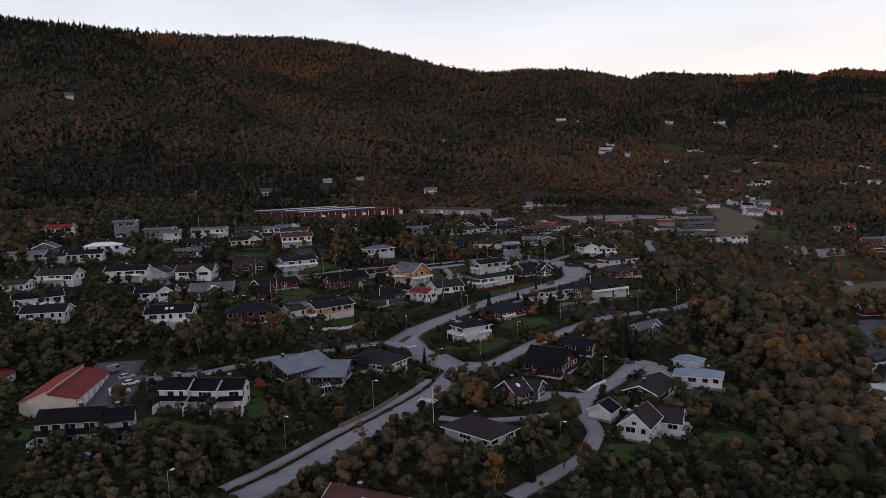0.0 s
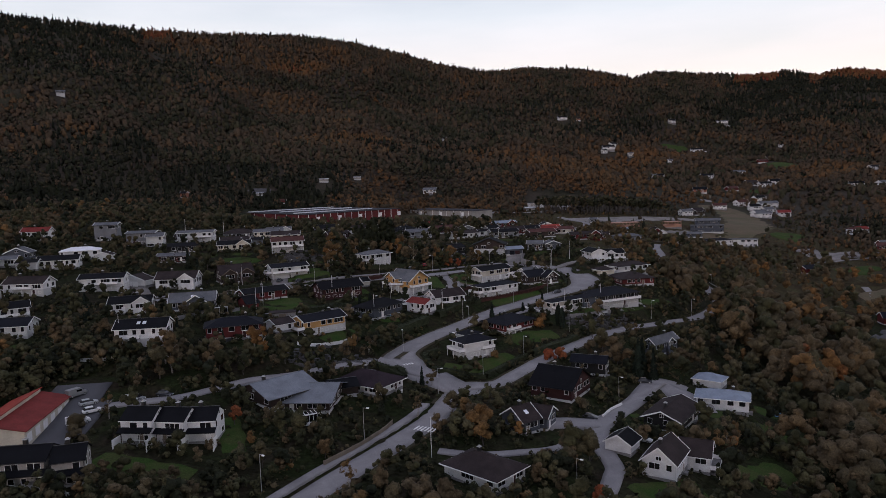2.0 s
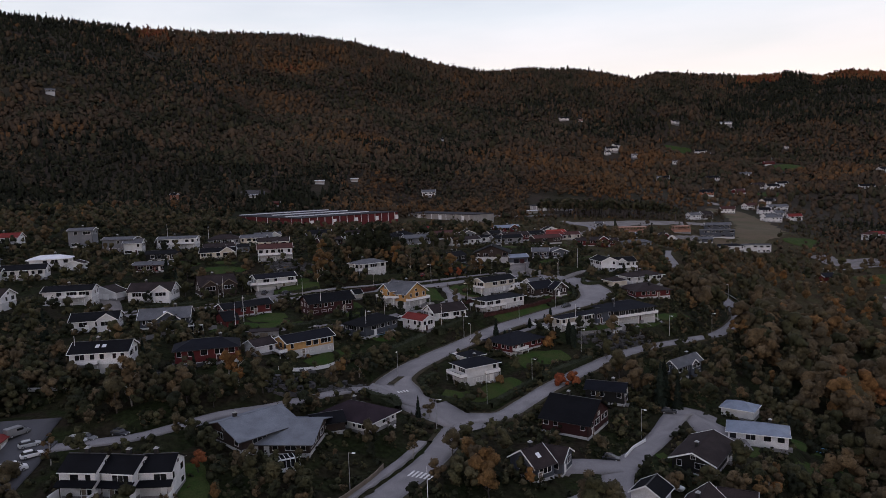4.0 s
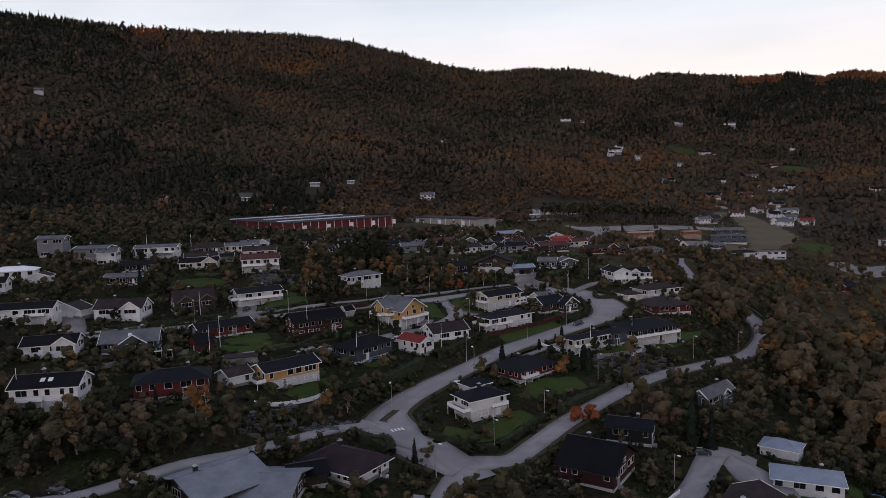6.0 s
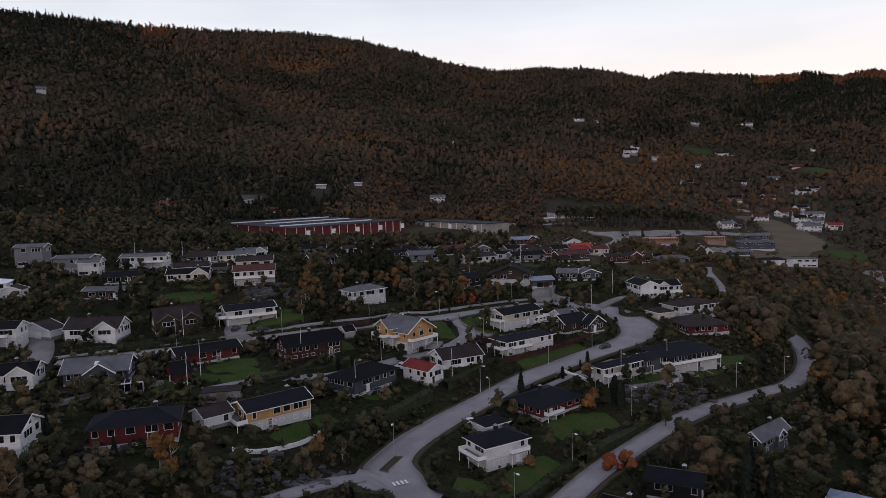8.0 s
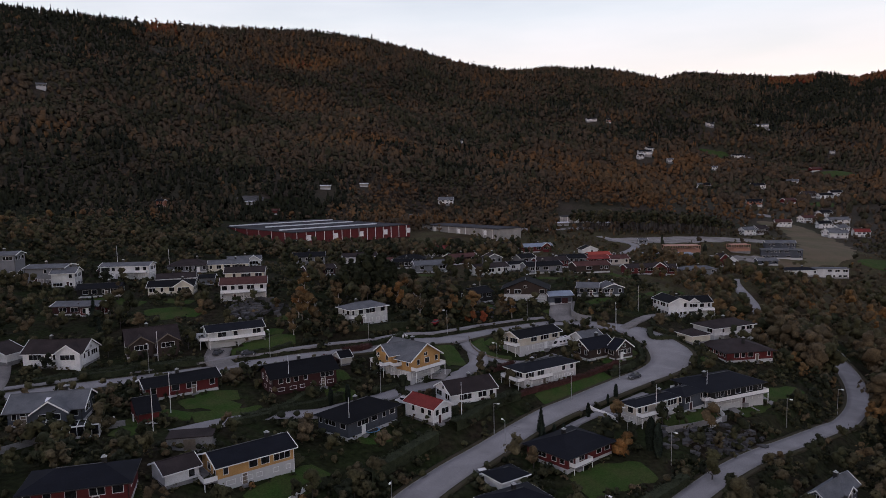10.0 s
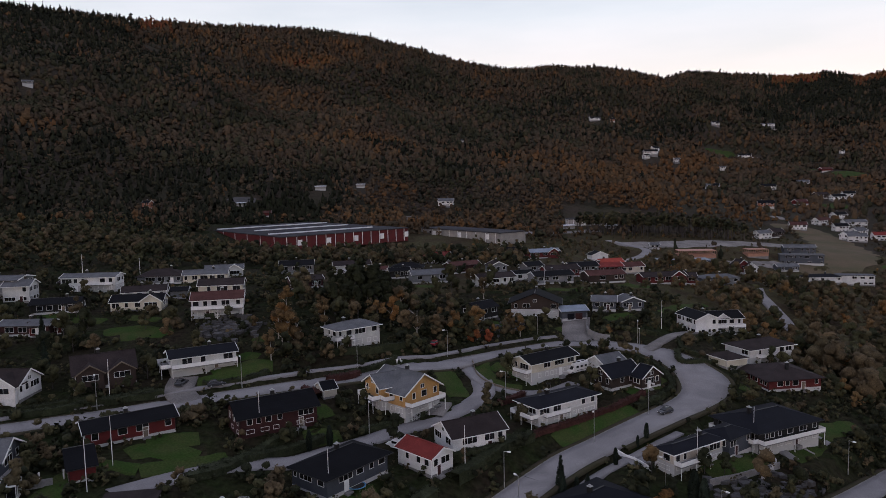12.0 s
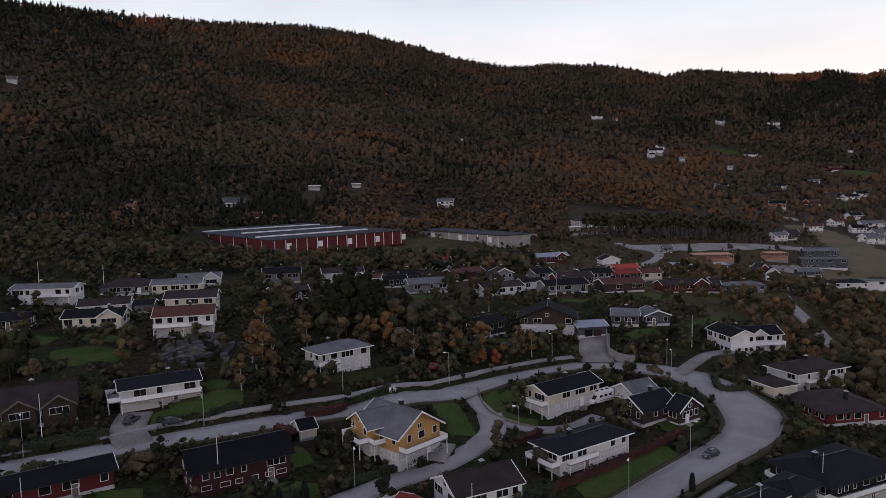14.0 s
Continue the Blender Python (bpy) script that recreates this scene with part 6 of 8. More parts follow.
def trampoline(x, y, r=1.8, net=False):
    ob = tagged(new("trampoline"), "round garden trampoline with a black mat and safety net" if net else "round garden trampoline with a pale rim", "trampoline")
    ob.location = (x, y, level(x, y))
    child("mat", tube_mesh("mat", [(0, 0, 0.80, r * 0.86), (0, 0, 0.82, r * 0.86)], 20, "rubber"), ob)
    ring = [(math.cos(6.2832 * i / 20), math.sin(6.2832 * i / 20)) for i in range(20)]
    v = [(c * q, s * q, z) for q, z in ((r * 0.87, 0.80), (r * 0.87, 0.88), (r, 0.88), (r, 0.80)) for c, s in ring]
    child("rim_pad", mesh_of("rim_pad", v, [(k * 20 + i, k * 20 + (i + 1) % 20, (k + 1) % 4 * 20 + (i + 1) % 20, (k + 1) % 4 * 20 + i) for k in range(4) for i in range(20)], "cloth" if net else "steel"), ob)
    for i in range(6):
        c, s = math.cos(i * 1.0472), math.sin(i * 1.0472)
        child("leg", tube_mesh("leg", [(c * r * 0.95, s * r * 0.95, -0.2, 0.03), (c * r * 0.95, s * r * 0.95, 0.8, 0.03)], 6, "steel"), ob)
        if net:
            child("net_pole", tube_mesh("net_pole", [(c * r, s * r, 0.88, 0.03), (c * r, s * r, 2.6, 0.03)], 6, "rubber"), ob)


def parasol(x, y):
    ob = tagged(new("parasol"), "open blue garden parasol on a terrace", "parasol")
    ob.location = (x, y, level(x, y))
    child("pole", tube_mesh("pole", [(0, 0, -0.2, 0.025), (0, 0, 2.4, 0.025)], 6, "trim"), ob)
    child("canopy", tube_mesh("canopy", [(0, 0, 1.95, 1.45), (0, 0, 2.0, 1.45), (0, 0, 2.25, 0.8), (0, 0, 2.45, 0.05)], 8, "cloth"), ob)


def mailbox(x, y):
    ob = tagged(new("mailbox_stand"), "dark mailbox stand beside the driveway", "mailbox")
    ob.location = (x, y, level(x, y))
    for s in (-0.45, 0.45):
        child("post", mesh_of("post", *box(s - 0.05, s + 0.05, -0.05, 0.05, -0.3, 1.0), "wood"), ob)
    for k in range(3):
        child("mailbox", mesh_of("mailbox", *box(-0.6 + 0.42 * k, -0.22 + 0.42 * k, -0.2, 0.2, 1.003, 1.4), "soot"), ob)


def timber_frame(x, y, yaw, L, W, h):
    """A new house of raw timber under construction, with its deck and open studs."""
    ob = tagged(new("timber_frame"), "new house of raw orange timber under construction", "building site")
    ob.matrix_basis = pose(x, y, float(ground(x, y)), 0, 0, yaw)
    child("slab", mesh_of("slab", *box(-L / 2, L / 2, -W / 2, W / 2, -2.0, 0.3), "concrete"), ob)
    for z0 in (0.303, 0.303 + h / 2):
        for s in (-1, 1):
            for k in range(int(L / 1.2) + 1):
                u = -L / 2 + 0.1 + k * (L - 0.2) / int(L / 1.2)
                child("stud", CACHE.setdefault(("stud", h), mesh_of("stud", *box(-0.1, 0.1, -0.1, 0.1, 0, h / 2 - 0.25), "rawwood")), ob, m=pose(u, s * (W / 2 - 0.1), z0))
        child("deck", mesh_of("deck", *box(-L / 2, L / 2, -W / 2, W / 2, z0 + h / 2 - 0.25, z0 + h / 2 - 0.003), "rawwood"), ob)
    child("sheathing", mesh_of("sheathing", *box(-L / 2 + 0.15, L / 2 - 0.15, -W / 2 + 0.3, W / 2 - 0.3, 0.31, h * 0.45), "rawwood"), ob)


def guard_rail(points):
    line = line_of(points, 2.0)
    n = sides(line)
    at = Vector((*line[0], level(*line[0])))
    ob = tagged(new("guard_rail"), "galvanised steel guard rail along the road bend", "guard rail")
    ob.location = at
    v = []
    for p in line:
        z = float(ground(*p))
        v += [(p[0] - at.x, p[1] - at.y, z - at.z + q) for q in (0.5, 0.82)]
    v += [(a + 0.06, b + 0.06, c) for a, b, c in v]
    m = len(line) * 2
    f = [(i, i + 2, i + 3, i + 1) for i in range(0, m - 2, 2)] + [(m + i + 1, m + i + 3, m + i + 2, m + i) for i in range(0, m - 2, 2)] + [(i + 1, i + 3, m + i + 3, m + i + 1) for i in range(0, m - 2, 2)]
    child("rail", mesh_of("rail", v, f, "steel"), ob)
    for p in line[::2]:
        child("post", mesh_of("post", *box(-0.05, 0.05, -0.05, 0.05, -0.5, 0.8), "steel"), ob, m=Matrix.Translation((p[0] - at.x + 0.03, p[1] - at.y + 0.03, float(ground(*p)) - at.z)))


def conservatory(x, y, yaw, w, d, h):
    """A glazed garden room with a white frame and a sloping glass roof."""
    ob = tagged(new("conservatory"), "white-framed glass conservatory on a terrace", "conservatory")
    ob.matrix_basis = pose(x, y, level(x, y), 0, 0, yaw)
    child("base", mesh_of("base", *box(-w / 2, w / 2, -d / 2, d / 2, -1.5, 0.5), "trim"), ob)
    bars = []
    for k in range(6):
        u = -w / 2 + 0.05 + k * (w - 0.1) / 5
        bars += [(u - 0.05, u + 0.05, -d / 2, -d / 2 + 0.1, 0.503, h), (u - 0.05, u + 0.05, -d / 2, d / 2, h + 0.003, h + 0.1)]
    for s in (-1, 1):
        bars += [(s * w / 2 - 0.05, s * w / 2 + 0.05, v - 0.05, v + 0.05, 0.503, h) for v in (-d / 4, 0, d / 4, d / 2 - 0.06)]
    child("frame", mesh_of("frame", *boxes(*bars, (-w / 2 - 0.1, w / 2 + 0.1, -d / 2 - 0.1, -d / 2 - 0.003, h - 0.15, h + 0.15)), "trim"), ob)
    child("pane", mesh_of("pane", *box(-w / 2 + 0.06, w / 2 - 0.06, -d / 2 + 0.03, d / 2 - 0.03, 0.51, h - 0.01), "glass"), ob)


def white_chairs(x, y, n=3):
    """Moulded garden chairs on a terrace."""
    for k in range(n):
        ob = tagged(new("garden_chair"), "white moulded garden chair on a terrace", "chair", "terrace chairs")
        px, py = x + 1.1 * k, y + 0.4 * (k % 2)
        ob.matrix_basis = pose(px, py, level(px, py) + 0.1, 0, 0, 70 * k)
        child("seat", mesh_of("seat", *box(-0.25, 0.25, -0.25, 0.25, 0.40, 0.46), "trim"), ob)
        child("backrest", mesh_of("backrest", *box(-0.25, 0.25, 0.22, 0.28, 0.463, 0.95), "trim"), ob)
        for a in (-0.2, 0.2):
            for b in (-0.2, 0.2):
                child("leg", CACHE.setdefault("chairleg", mesh_of("leg", *box(-0.03, 0.03, -0.03, 0.03, -0.15, 0.4), "trim")), ob, m=pose(a, b, 0))


def flat_shed(x, y, yaw, L, W, h):
    ob = tagged(new("shed"), "flat-roofed grey concrete shed beside the lane", "shed")
    ob.matrix_basis = pose(x, y, level(x, y), 0, 0, yaw)
    child("wall", mesh_of("wall", *boxes((-L / 2, L / 2, W / 2 - 0.2, W / 2, -2, h), (-L / 2, -L / 2 + 0.2, -W / 2, W / 2 - 0.203, -2, h), (L / 2 - 0.2, L / 2, -W / 2, W / 2 - 0.203, -2, h), (-L / 2 + 0.203, L / 2 - 0.203, -W / 2 + 0.1, -W / 2 + 0.3, -2, h)), "concrete"), ob)
    child("roof", mesh_of("roof", *boxes((-L / 2 - 0.2, L / 2 + 0.2, -W / 2 - 0.2, W / 2 + 0.2, h + 0.003, h + 0.18)), "r_brown"), ob)
    child("door", mesh_of("door", *box(-1.2, 1.2, -W / 2 + 0.04, -W / 2 + 0.097, 0, h - 0.4), "wood"), ob)


# lawns and open fields
lawn([(-9.4, 349.6), (-4.6, 346.0), (-0.6, 340.5), (1.2, 333.5)], 8.5)
lawn([(62.5, 364.4), (64.3, 361.4), (66, 358.9)], 2.0, "verge", "dry grass on the traffic island", "verge")
lawn([(47.7, 374.6), (52.9, 373.1), (58, 369.3)], 1.6, "verge", "dry grass on the traffic island", "verge")
lawn([(11.2, 355.3), (20.3, 350.4), (28.8, 352.8)], 9)
lawn([(22.9, 313.6), (34.4, 322.3), (45.4, 331.4)], 8)
lawn([(44.5, 341.1), (55.2, 345.1)], 7)
lawn([(1.3, 248.1), (7.8, 246.4), (16.1, 251.2), (24.2, 260)], 10)
lawn([(52.1, 302.2), (60.6, 305.8), (67.5, 309.6)], 8)
lawn([(75.5, 311.1), (86.7, 321.6)], 6)
lawn([(-37.9, 253.9), (-31.4, 263.6), (-28, 270.3)], 9)
lawn([(-63, 336), (-55.7, 340.3), (-48.7, 342.2)], 10)
lawn([(-65.3, 292.3), (-61.5, 295), (-52.1, 294.6)], 9)
lawn([(25.9, 271.9), (34.4, 277), (43.1, 280.8)], 12)
lawn([(-100.7, 161.9), (-94.3, 161.9)], 9)
lawn([(40.9, 169), (48.3, 173.1), (58.3, 177.4)], 10)
lawn([(100, 242.4), (107, 240.3)], 10)
lawn([(-143.5, 231.2), (-133.1, 232.2), (-125.6, 235.5)], 8)
lawn([(51.7, 398.7), (60.6, 401.5)], 6)
lawn([(-129.3, 373.4), (-123, 373.9)], 10)
lawn([(-96.1, 366.3), (-84.3, 361.1)], 10)
lawn([(-71.1, 271.4), (-69.9, 285.3), (-61, 287.4)], 7)
lawn([(3.1, 305.8), (13.1, 314.1)], 5)
lawn([(-52.4, 193.2), (-46.1, 176.4)], 8)
field(336.7, 899.1, 18, "meadow")
field(442.1, 976.2, 18, "grass")
field(321.9, 856.0, 8, "gravel")
field(-37.1, 773.7, 12, "gravel")
field(67.1, 707, 14, "gravel")
field(307.2, 572.1, 16, "gravel")
field(326.2, 573, 12, "gravel")
field(302.2, 589.6, 10, "gravel")
field(281.8, 452.7, 20, "meadow")
field(294.8, 455.8, 20, "meadow")
field(295.1, 514.6, 14, "grass")
field(308.6, 519.8, 10, "grass")
field(565.1, 1174.1, 30, "grass")
field(549.9, 1223.5, 20, "grass")
field(476.5, 1414.3, 30, "grass")
field(309.4, 633.8, 18, "grass")
field(226.3, 356.4, 15, "rock")
field(203.7, 338.3, 10, "rock")
field(229.5, 373.5, 12, "rock")
field(243.9, 384.1, 12, "rock")
field(204.2, 348.5, 7, "rock")
field(317.1, 804.7, 26, "meadow")
lawn([(114, 652), (135, 655), (165, 664), (198, 677), (238, 690), (272, 700)], 27, "gravel", "bare grey gravel yard of the building site", "gravel_yard")
lawn([(222, 628), (250, 640), (276, 656), (298, 690), (314, 735), (322, 780), (326, 815)], 52, "meadow", "dry brown open field beside the building site", "field")
lawn([(-197, 780), (-188, 788), (-176, 790)], 17, "rock", "bare grey scree slope in the wood", "scree_slope")
lawn([(182, 622), (205, 628), (228, 636)], 14, "gravel", "gravel lane across the building site", "gravel_yard")
lawn([(-6, 690), (30, 680), (70, 700), (118, 738)], 26, "gravel", "grey yard behind the warehouses", "gravel_yard")
lawn([(37.1, 438.8), (47.0, 436.1), (59.3, 444.4)], 7)
lawn([(-16.4, 437.4), (-7.1, 438.7)], 6)
lawn([(69.8, 452.1), (87.6, 467.1)], 7)
lawn([(-102.4, 376.1), (-91.7, 373.9)], 6)
lawn([(-119.7, 375.1), (-108.7, 372.6)], 8)
lawn([(-66.3, 348.0), (-53.4, 346.9)], 6)
lawn([(-33.2, 306.3), (-25.6, 309.8)], 6)
lawn([(34.6, 389.9), (40.8, 394.4)], 6)
lawn([(-21, 346.9), (-15.6, 344.7)], 8)
lawn([(-60.6, 287), (-52.7, 291.8), (-46.5, 296.2)], 7)
lawn([(-22.2, 284.6), (-15.5, 288.3)], 7)
lawn([(-97.5, 359), (-90.6, 362.4)], 10)
lawn([(-57.7, 359.2), (-54.7, 356.2)], 6)
lawn([(-73.3, 170.7), (-61.2, 167), (-51.4, 165.4)], 9)
lawn([(53.7, 216), (59.9, 207.2)], 6)
lawn([(7.1, 358.7), (9.4, 343.6), (18, 341.7)], 8)
lawn([(25, 362.1), (31.1, 360.4)], 6)
lawn([(45.9, 338.2), (51.6, 343.1), (57.4, 350.1)], 6)
lawn([(26, 321.2), (36.7, 328.8), (41.5, 331.9)], 6)
lawn([(77.1, 345), (79.5, 343.8)], 6)
lawn([(80.7, 320.3), (93.5, 329.6), (104.1, 337.2)], 7)
lawn([(10.6, 394.6), (17.9, 393)], 7)
lawn([(54.7, 400.1), (63.2, 403.5)], 7)
lawn([(-64, 298), (-54.4, 302)], 9)
lawn([(-65.1, 331.1), (-53.8, 334.8)], 9)
lawn([(-129.3, 372), (-121.7, 376.6)], 10)
lawn([(-104.2, 362.6), (-94.7, 366.9)], 9)
lawn([(-34.2, 320.1), (-29.5, 315.7)], 8)
lawn([(74.9, 410.2), (104.9, 448.6)], 6)
lawn([(71.4, 192.9), (79.1, 192.4), (89.3, 201)], 12)
lawn([(92.4, 220), (107.8, 229.7)], 12)
lawn([(77.7, 221.7), (85.5, 230.4)], 6)


# ---- plants ----
rng = np.random.default_rng(5)


def unit(v):
    return v / np.maximum(np.linalg.norm(v, axis=-1), 1e-6)[..., None]


def leaf_quads(centres, size, rng, droop=0.0, facing=None):
    """Small three-cornered leaf clumps, each facing about the way given. Returns corners, triangles and the ways, corner by corner."""
    n = len(centres)
    a = rng.normal(size=(n, 3))
    a[:, 2] *= 0.6
    facing = unit(np.asarray(facing, float))
    face = unit(facing + rng.normal(size=(n, 3)) * 0.4)
    a = unit(np.cross(face, a))
    b = np.cross(a, face)
    s = (size * rng.uniform(0.6, 1.4, n))[:, None]
    p = np.stack([centres + a * s * 0.6 - np.array([0, 0, 1]) * s * droop, centres + b * s * 0.56 - a * s * 0.42, centres - b * s * 0.56 - a * s * 0.42], 1).reshape(-1, 3)
    return p, np.arange(n * 3).reshape(-1, 3), np.repeat(facing, 3, 0)


GOLD = (1 + 5 ** 0.5) / 2
LUMP = unit(np.array([(-1, GOLD, 0), (1, GOLD, 0), (-1, -GOLD, 0), (1, -GOLD, 0), (0, -1, GOLD), (0, 1, GOLD), (0, -1, -GOLD), (0, 1, -GOLD), (GOLD, 0, -1), (GOLD, 0, 1), (-GOLD, 0, -1), (-GOLD, 0, 1)]))
LUMP_FACES = np.array([(0, 11, 5), (0, 5, 1), (0, 1, 7), (0, 7, 10), (0, 10, 11), (1, 5, 9), (5, 11, 4), (11, 10, 2), (10, 7, 6), (7, 1, 8), (3, 9, 4), (3, 4, 2), (3, 2, 6), (3, 6, 8), (3, 8, 9), (4, 9, 5), (2, 4, 11), (6, 2, 10), (8, 6, 7), (9, 8, 1)])


def foliage(kind, leaves, size, seed, height=1.0, lumps=0, droop=0.0):
    """A crown: uneven inner lumps of twigs and, round them, leaf clumps. Corners, triangles and outward ways, corner by corner."""
    r = np.random.default_rng(seed)
    c, ways, mid, girth = crown(kind, r, leaves)
    v, t, ways = leaf_quads(c * height, size * height, r, droop, ways)
    vs, ts, ws, base = [v], [t], [ways], len(v)
    for k in r.permutation(len(mid))[:lumps or len(mid)]:
        lump = LUMP * (girth[k] * np.array([1, 1, 0.9])) * r.uniform(0.6, 1.05, (12, 1)) + mid[k]
        vs.append(lump * height)
        ts.append(LUMP_FACES + base)
        ws.append(unit(0.6 * LUMP + 0.4 * unit(lump - np.array([0, 0, 0.45])) + np.array([0, 0, 0.7])))
        base += 12
    return np.concatenate(vs), np.concatenate(ts), np.concatenate(ws)


def crown(kind, rng, count):
    """Leaf clump centres of a tree one unit high, from the ground up, the way each faces, and the middles and sizes of its lumps."""
    if kind == "spruce":
        t = rng.uniform(0, 1, count) ** 1.35
        ring = np.floor(t * 13) / 13
        r = (1 - ring) * 0.2 * rng.uniform(0.35, 1, count) ** 0.5 * (0.8 + 0.35 * np.sin(ring * 40 + 3))
        a = rng.uniform(0, 2 * np.pi, count)
        return np.stack([r * np.cos(a), r * np.sin(a), 0.06 + 0.92 * ring + 0.03 * rng.normal(size=count) - 0.25 * r], 1), np.stack([np.cos(a), np.sin(a), np.full(count, 0.45)], 1), np.array([(0, 0, h) for h in (0.2, 0.42, 0.62, 0.8)]), np.array([0.15, 0.12, 0.085, 0.05])
    if kind == "column":
        t, a = rng.uniform(0, 1, count), rng.uniform(0, 2 * np.pi, count)
        r = 0.13 * np.sin(np.pi * np.clip(t * 0.85 + 0.12, 0, 1)) ** 0.6 * rng.uniform(0.75, 1.05, count)
        return np.stack([r * np.cos(a), r * np.sin(a), 0.02 + 0.97 * t], 1), np.stack([np.cos(a), np.sin(a), 0.1 + 0.8 * t ** 4], 1), np.array([(0, 0, h) for h in (0.12, 0.3, 0.5, 0.7, 0.86)]), np.array([0.12, 0.14, 0.14, 0.12, 0.09])
    lo, hi, wide = {"round": (0.26, 0.98, 0.30), "birch": (0.22, 1.0, 0.19), "bush": (0.08, 0.95, 0.52), "pine": (0.5, 1.0, 0.16)}[kind]
    blobs = rng.integers(8, 14)
    t = np.sort(rng.uniform(0, 1, blobs))
    prof = np.sin(np.pi * np.clip(0.15 + 0.8 * t, 0, 1)) if kind != "bush" else 1.05 - 0.6 * t
    a, rr = rng.uniform(0, 2 * np.pi, blobs), rng.uniform(0.25, 0.95, blobs) * wide * prof
    mid = np.stack([rr * np.cos(a), rr * np.sin(a), lo + (hi - lo) * (0.1 + 0.8 * t)], 1)
    size = wide * rng.uniform(0.35, 0.62, blobs)
    k = rng.integers(0, blobs, count)
    way = rng.normal(size=(count, 3))
    way /= np.linalg.norm(way, axis=1)[:, None]
    way[:, 2] = way[:, 2] * 0.8 + 0.12
    at = mid[k] + way * (size[k] * rng.uniform(0.45, 1.08, count) ** 0.6)[:, None]
    return at, unit(0.65 * way + 0.5 * unit(at - np.array([0, 0, lo + 0.35 * (hi - lo)])) + np.array([0, 0, 0.7])), mid, size * 1.15


def trunk_mesh(kind, rng, height):
    """A tapered, slightly crooked stem with limbs."""
    verts, faces = [], []

    def tube(p, q, r0, r1, n=5):
        way = Vector(q - p).normalized()
        side = Vector((0.3, 0.9, 0.2)).cross(way).normalized()
        up = way.cross(side)
        base = len(verts)
        for c, r in ((p, r0), (q, r1)):
            for i in range(n):
                d = side * math.cos(6.2832 * i / n) + up * math.sin(6.2832 * i / n)
                verts.append(tuple(Vector(c) + d * r))
        faces.extend((base + i, base + (i + 1) % n, base + n + (i + 1) % n, base + n + i) for i in range(n))

    top = {"pine": 0.9, "spruce": 0.95, "bush": 0.5}.get(kind, 0.72) * height
    r = 0.016 * height + 0.05
    p = np.array([0.0, 0, -0.5])
    for i in range(4):
        q = np.array([rng.normal() * 0.015 * height, rng.normal() * 0.015 * height, top * (i + 1) / 4])
        tube(p, q, r * (1 - 0.22 * i), r * (0.78 - 0.22 * i) + 0.012)
        if i and kind in ("round", "birch", "bush"):
            for _ in range(2):
                a, d = rng.uniform(0, 6.28), height * rng.uniform(0.12, 0.24)
                tube(p, p + np.array([math.cos(a) * d, math.sin(a) * d, d * 0.9]), r * 0.4, r * 0.12, 4)
        p = q
    return mesh_of("trunk", verts, faces, "birchbark" if kind == "birch" else "bark", True)


TREES = {}


def tree_meshes(kind, tone, variant, height=8.0, leaves=300, size=0.45):
    key = (kind, round(tone, 2), variant)
    if key not in TREES:
        seed = variant * 101 + int(tone * 100) * 7 + len(kind) * 1009
        v, t, ways = foliage(kind, leaves, size / 8.0, seed, height, 0 if leaves > 500 else 3, 0.3 if kind in ("spruce", "birch") else 0.0)
        r = np.random.default_rng(seed)
        dark = kind in ("spruce", "column")
        TREES[key] = trunk_mesh(kind, r, height), big_mesh("crown", v, t, "needle" if dark else "leaf", None if dark else np.full(len(v), tone if kind != "pine" else 0.12), swell=ways)
    return TREES[key]


TREE_LABELS = {"round": "leafy garden tree in autumn colours", "birch": "slender birch tree in autumn leaf", "spruce": "dark green spruce tree", "pine": "tall bare-stemmed pine tree", "bush": "dense autumn garden shrub", "column": "narrow dark evergreen column tree"}


def tree(x, y, kind="round", height=7.0, tone=0.5, label="", leaves=900):
    tm, cm = tree_meshes(kind, tone, rnd.randrange(3), leaves=leaves)
    ob = tagged(new({"bush": "shrub", "column": "evergreen_tree"}.get(kind, kind + "_tree" if kind in ("birch", "spruce", "pine") else "garden_tree"), tm), label or TREE_LABELS[kind], "shrub" if kind == "bush" else "tree")
    s = height / 8.0
    ob.matrix_basis = Matrix.LocRotScale((x, y, level(x, y) - 0.05), Euler((0, 0, rnd.uniform(0, 6.28))), (s * rnd.uniform(0.9, 1.15), s * rnd.uniform(0.9, 1.15), s))
    child("crown", cm, ob)
    return ob


def clear_of(x, y, spare=0.0):
    """Which of the places lie off the roads and the house plots."""
    ok = np.ones(len(x), bool)
    for px, py, pz, turn, a, b in PADS:
        dx, dy = x - px, y - py
        c, s = math.cos(turn), math.sin(turn)
        ok &= ~((np.abs(dx * c + dy * s) < a + 1.2 + spare) & (np.abs(dy * c - dx * s) < b + 1.8 + spare))
    for n in range(0, len(x), 3000):
        d = np.hypot(x[n:n + 3000, None] - ROAD_XY[None, :, 0], y[n:n + 3000, None] - ROAD_XY[None, :, 1]) - ROAD_W[None]
        ok[n:n + 3000] &= d.min(1) > 1.8 + spare
    for px, py, r in BARE:
        ok &= np.hypot(x - px, y - py) > r
    return ok


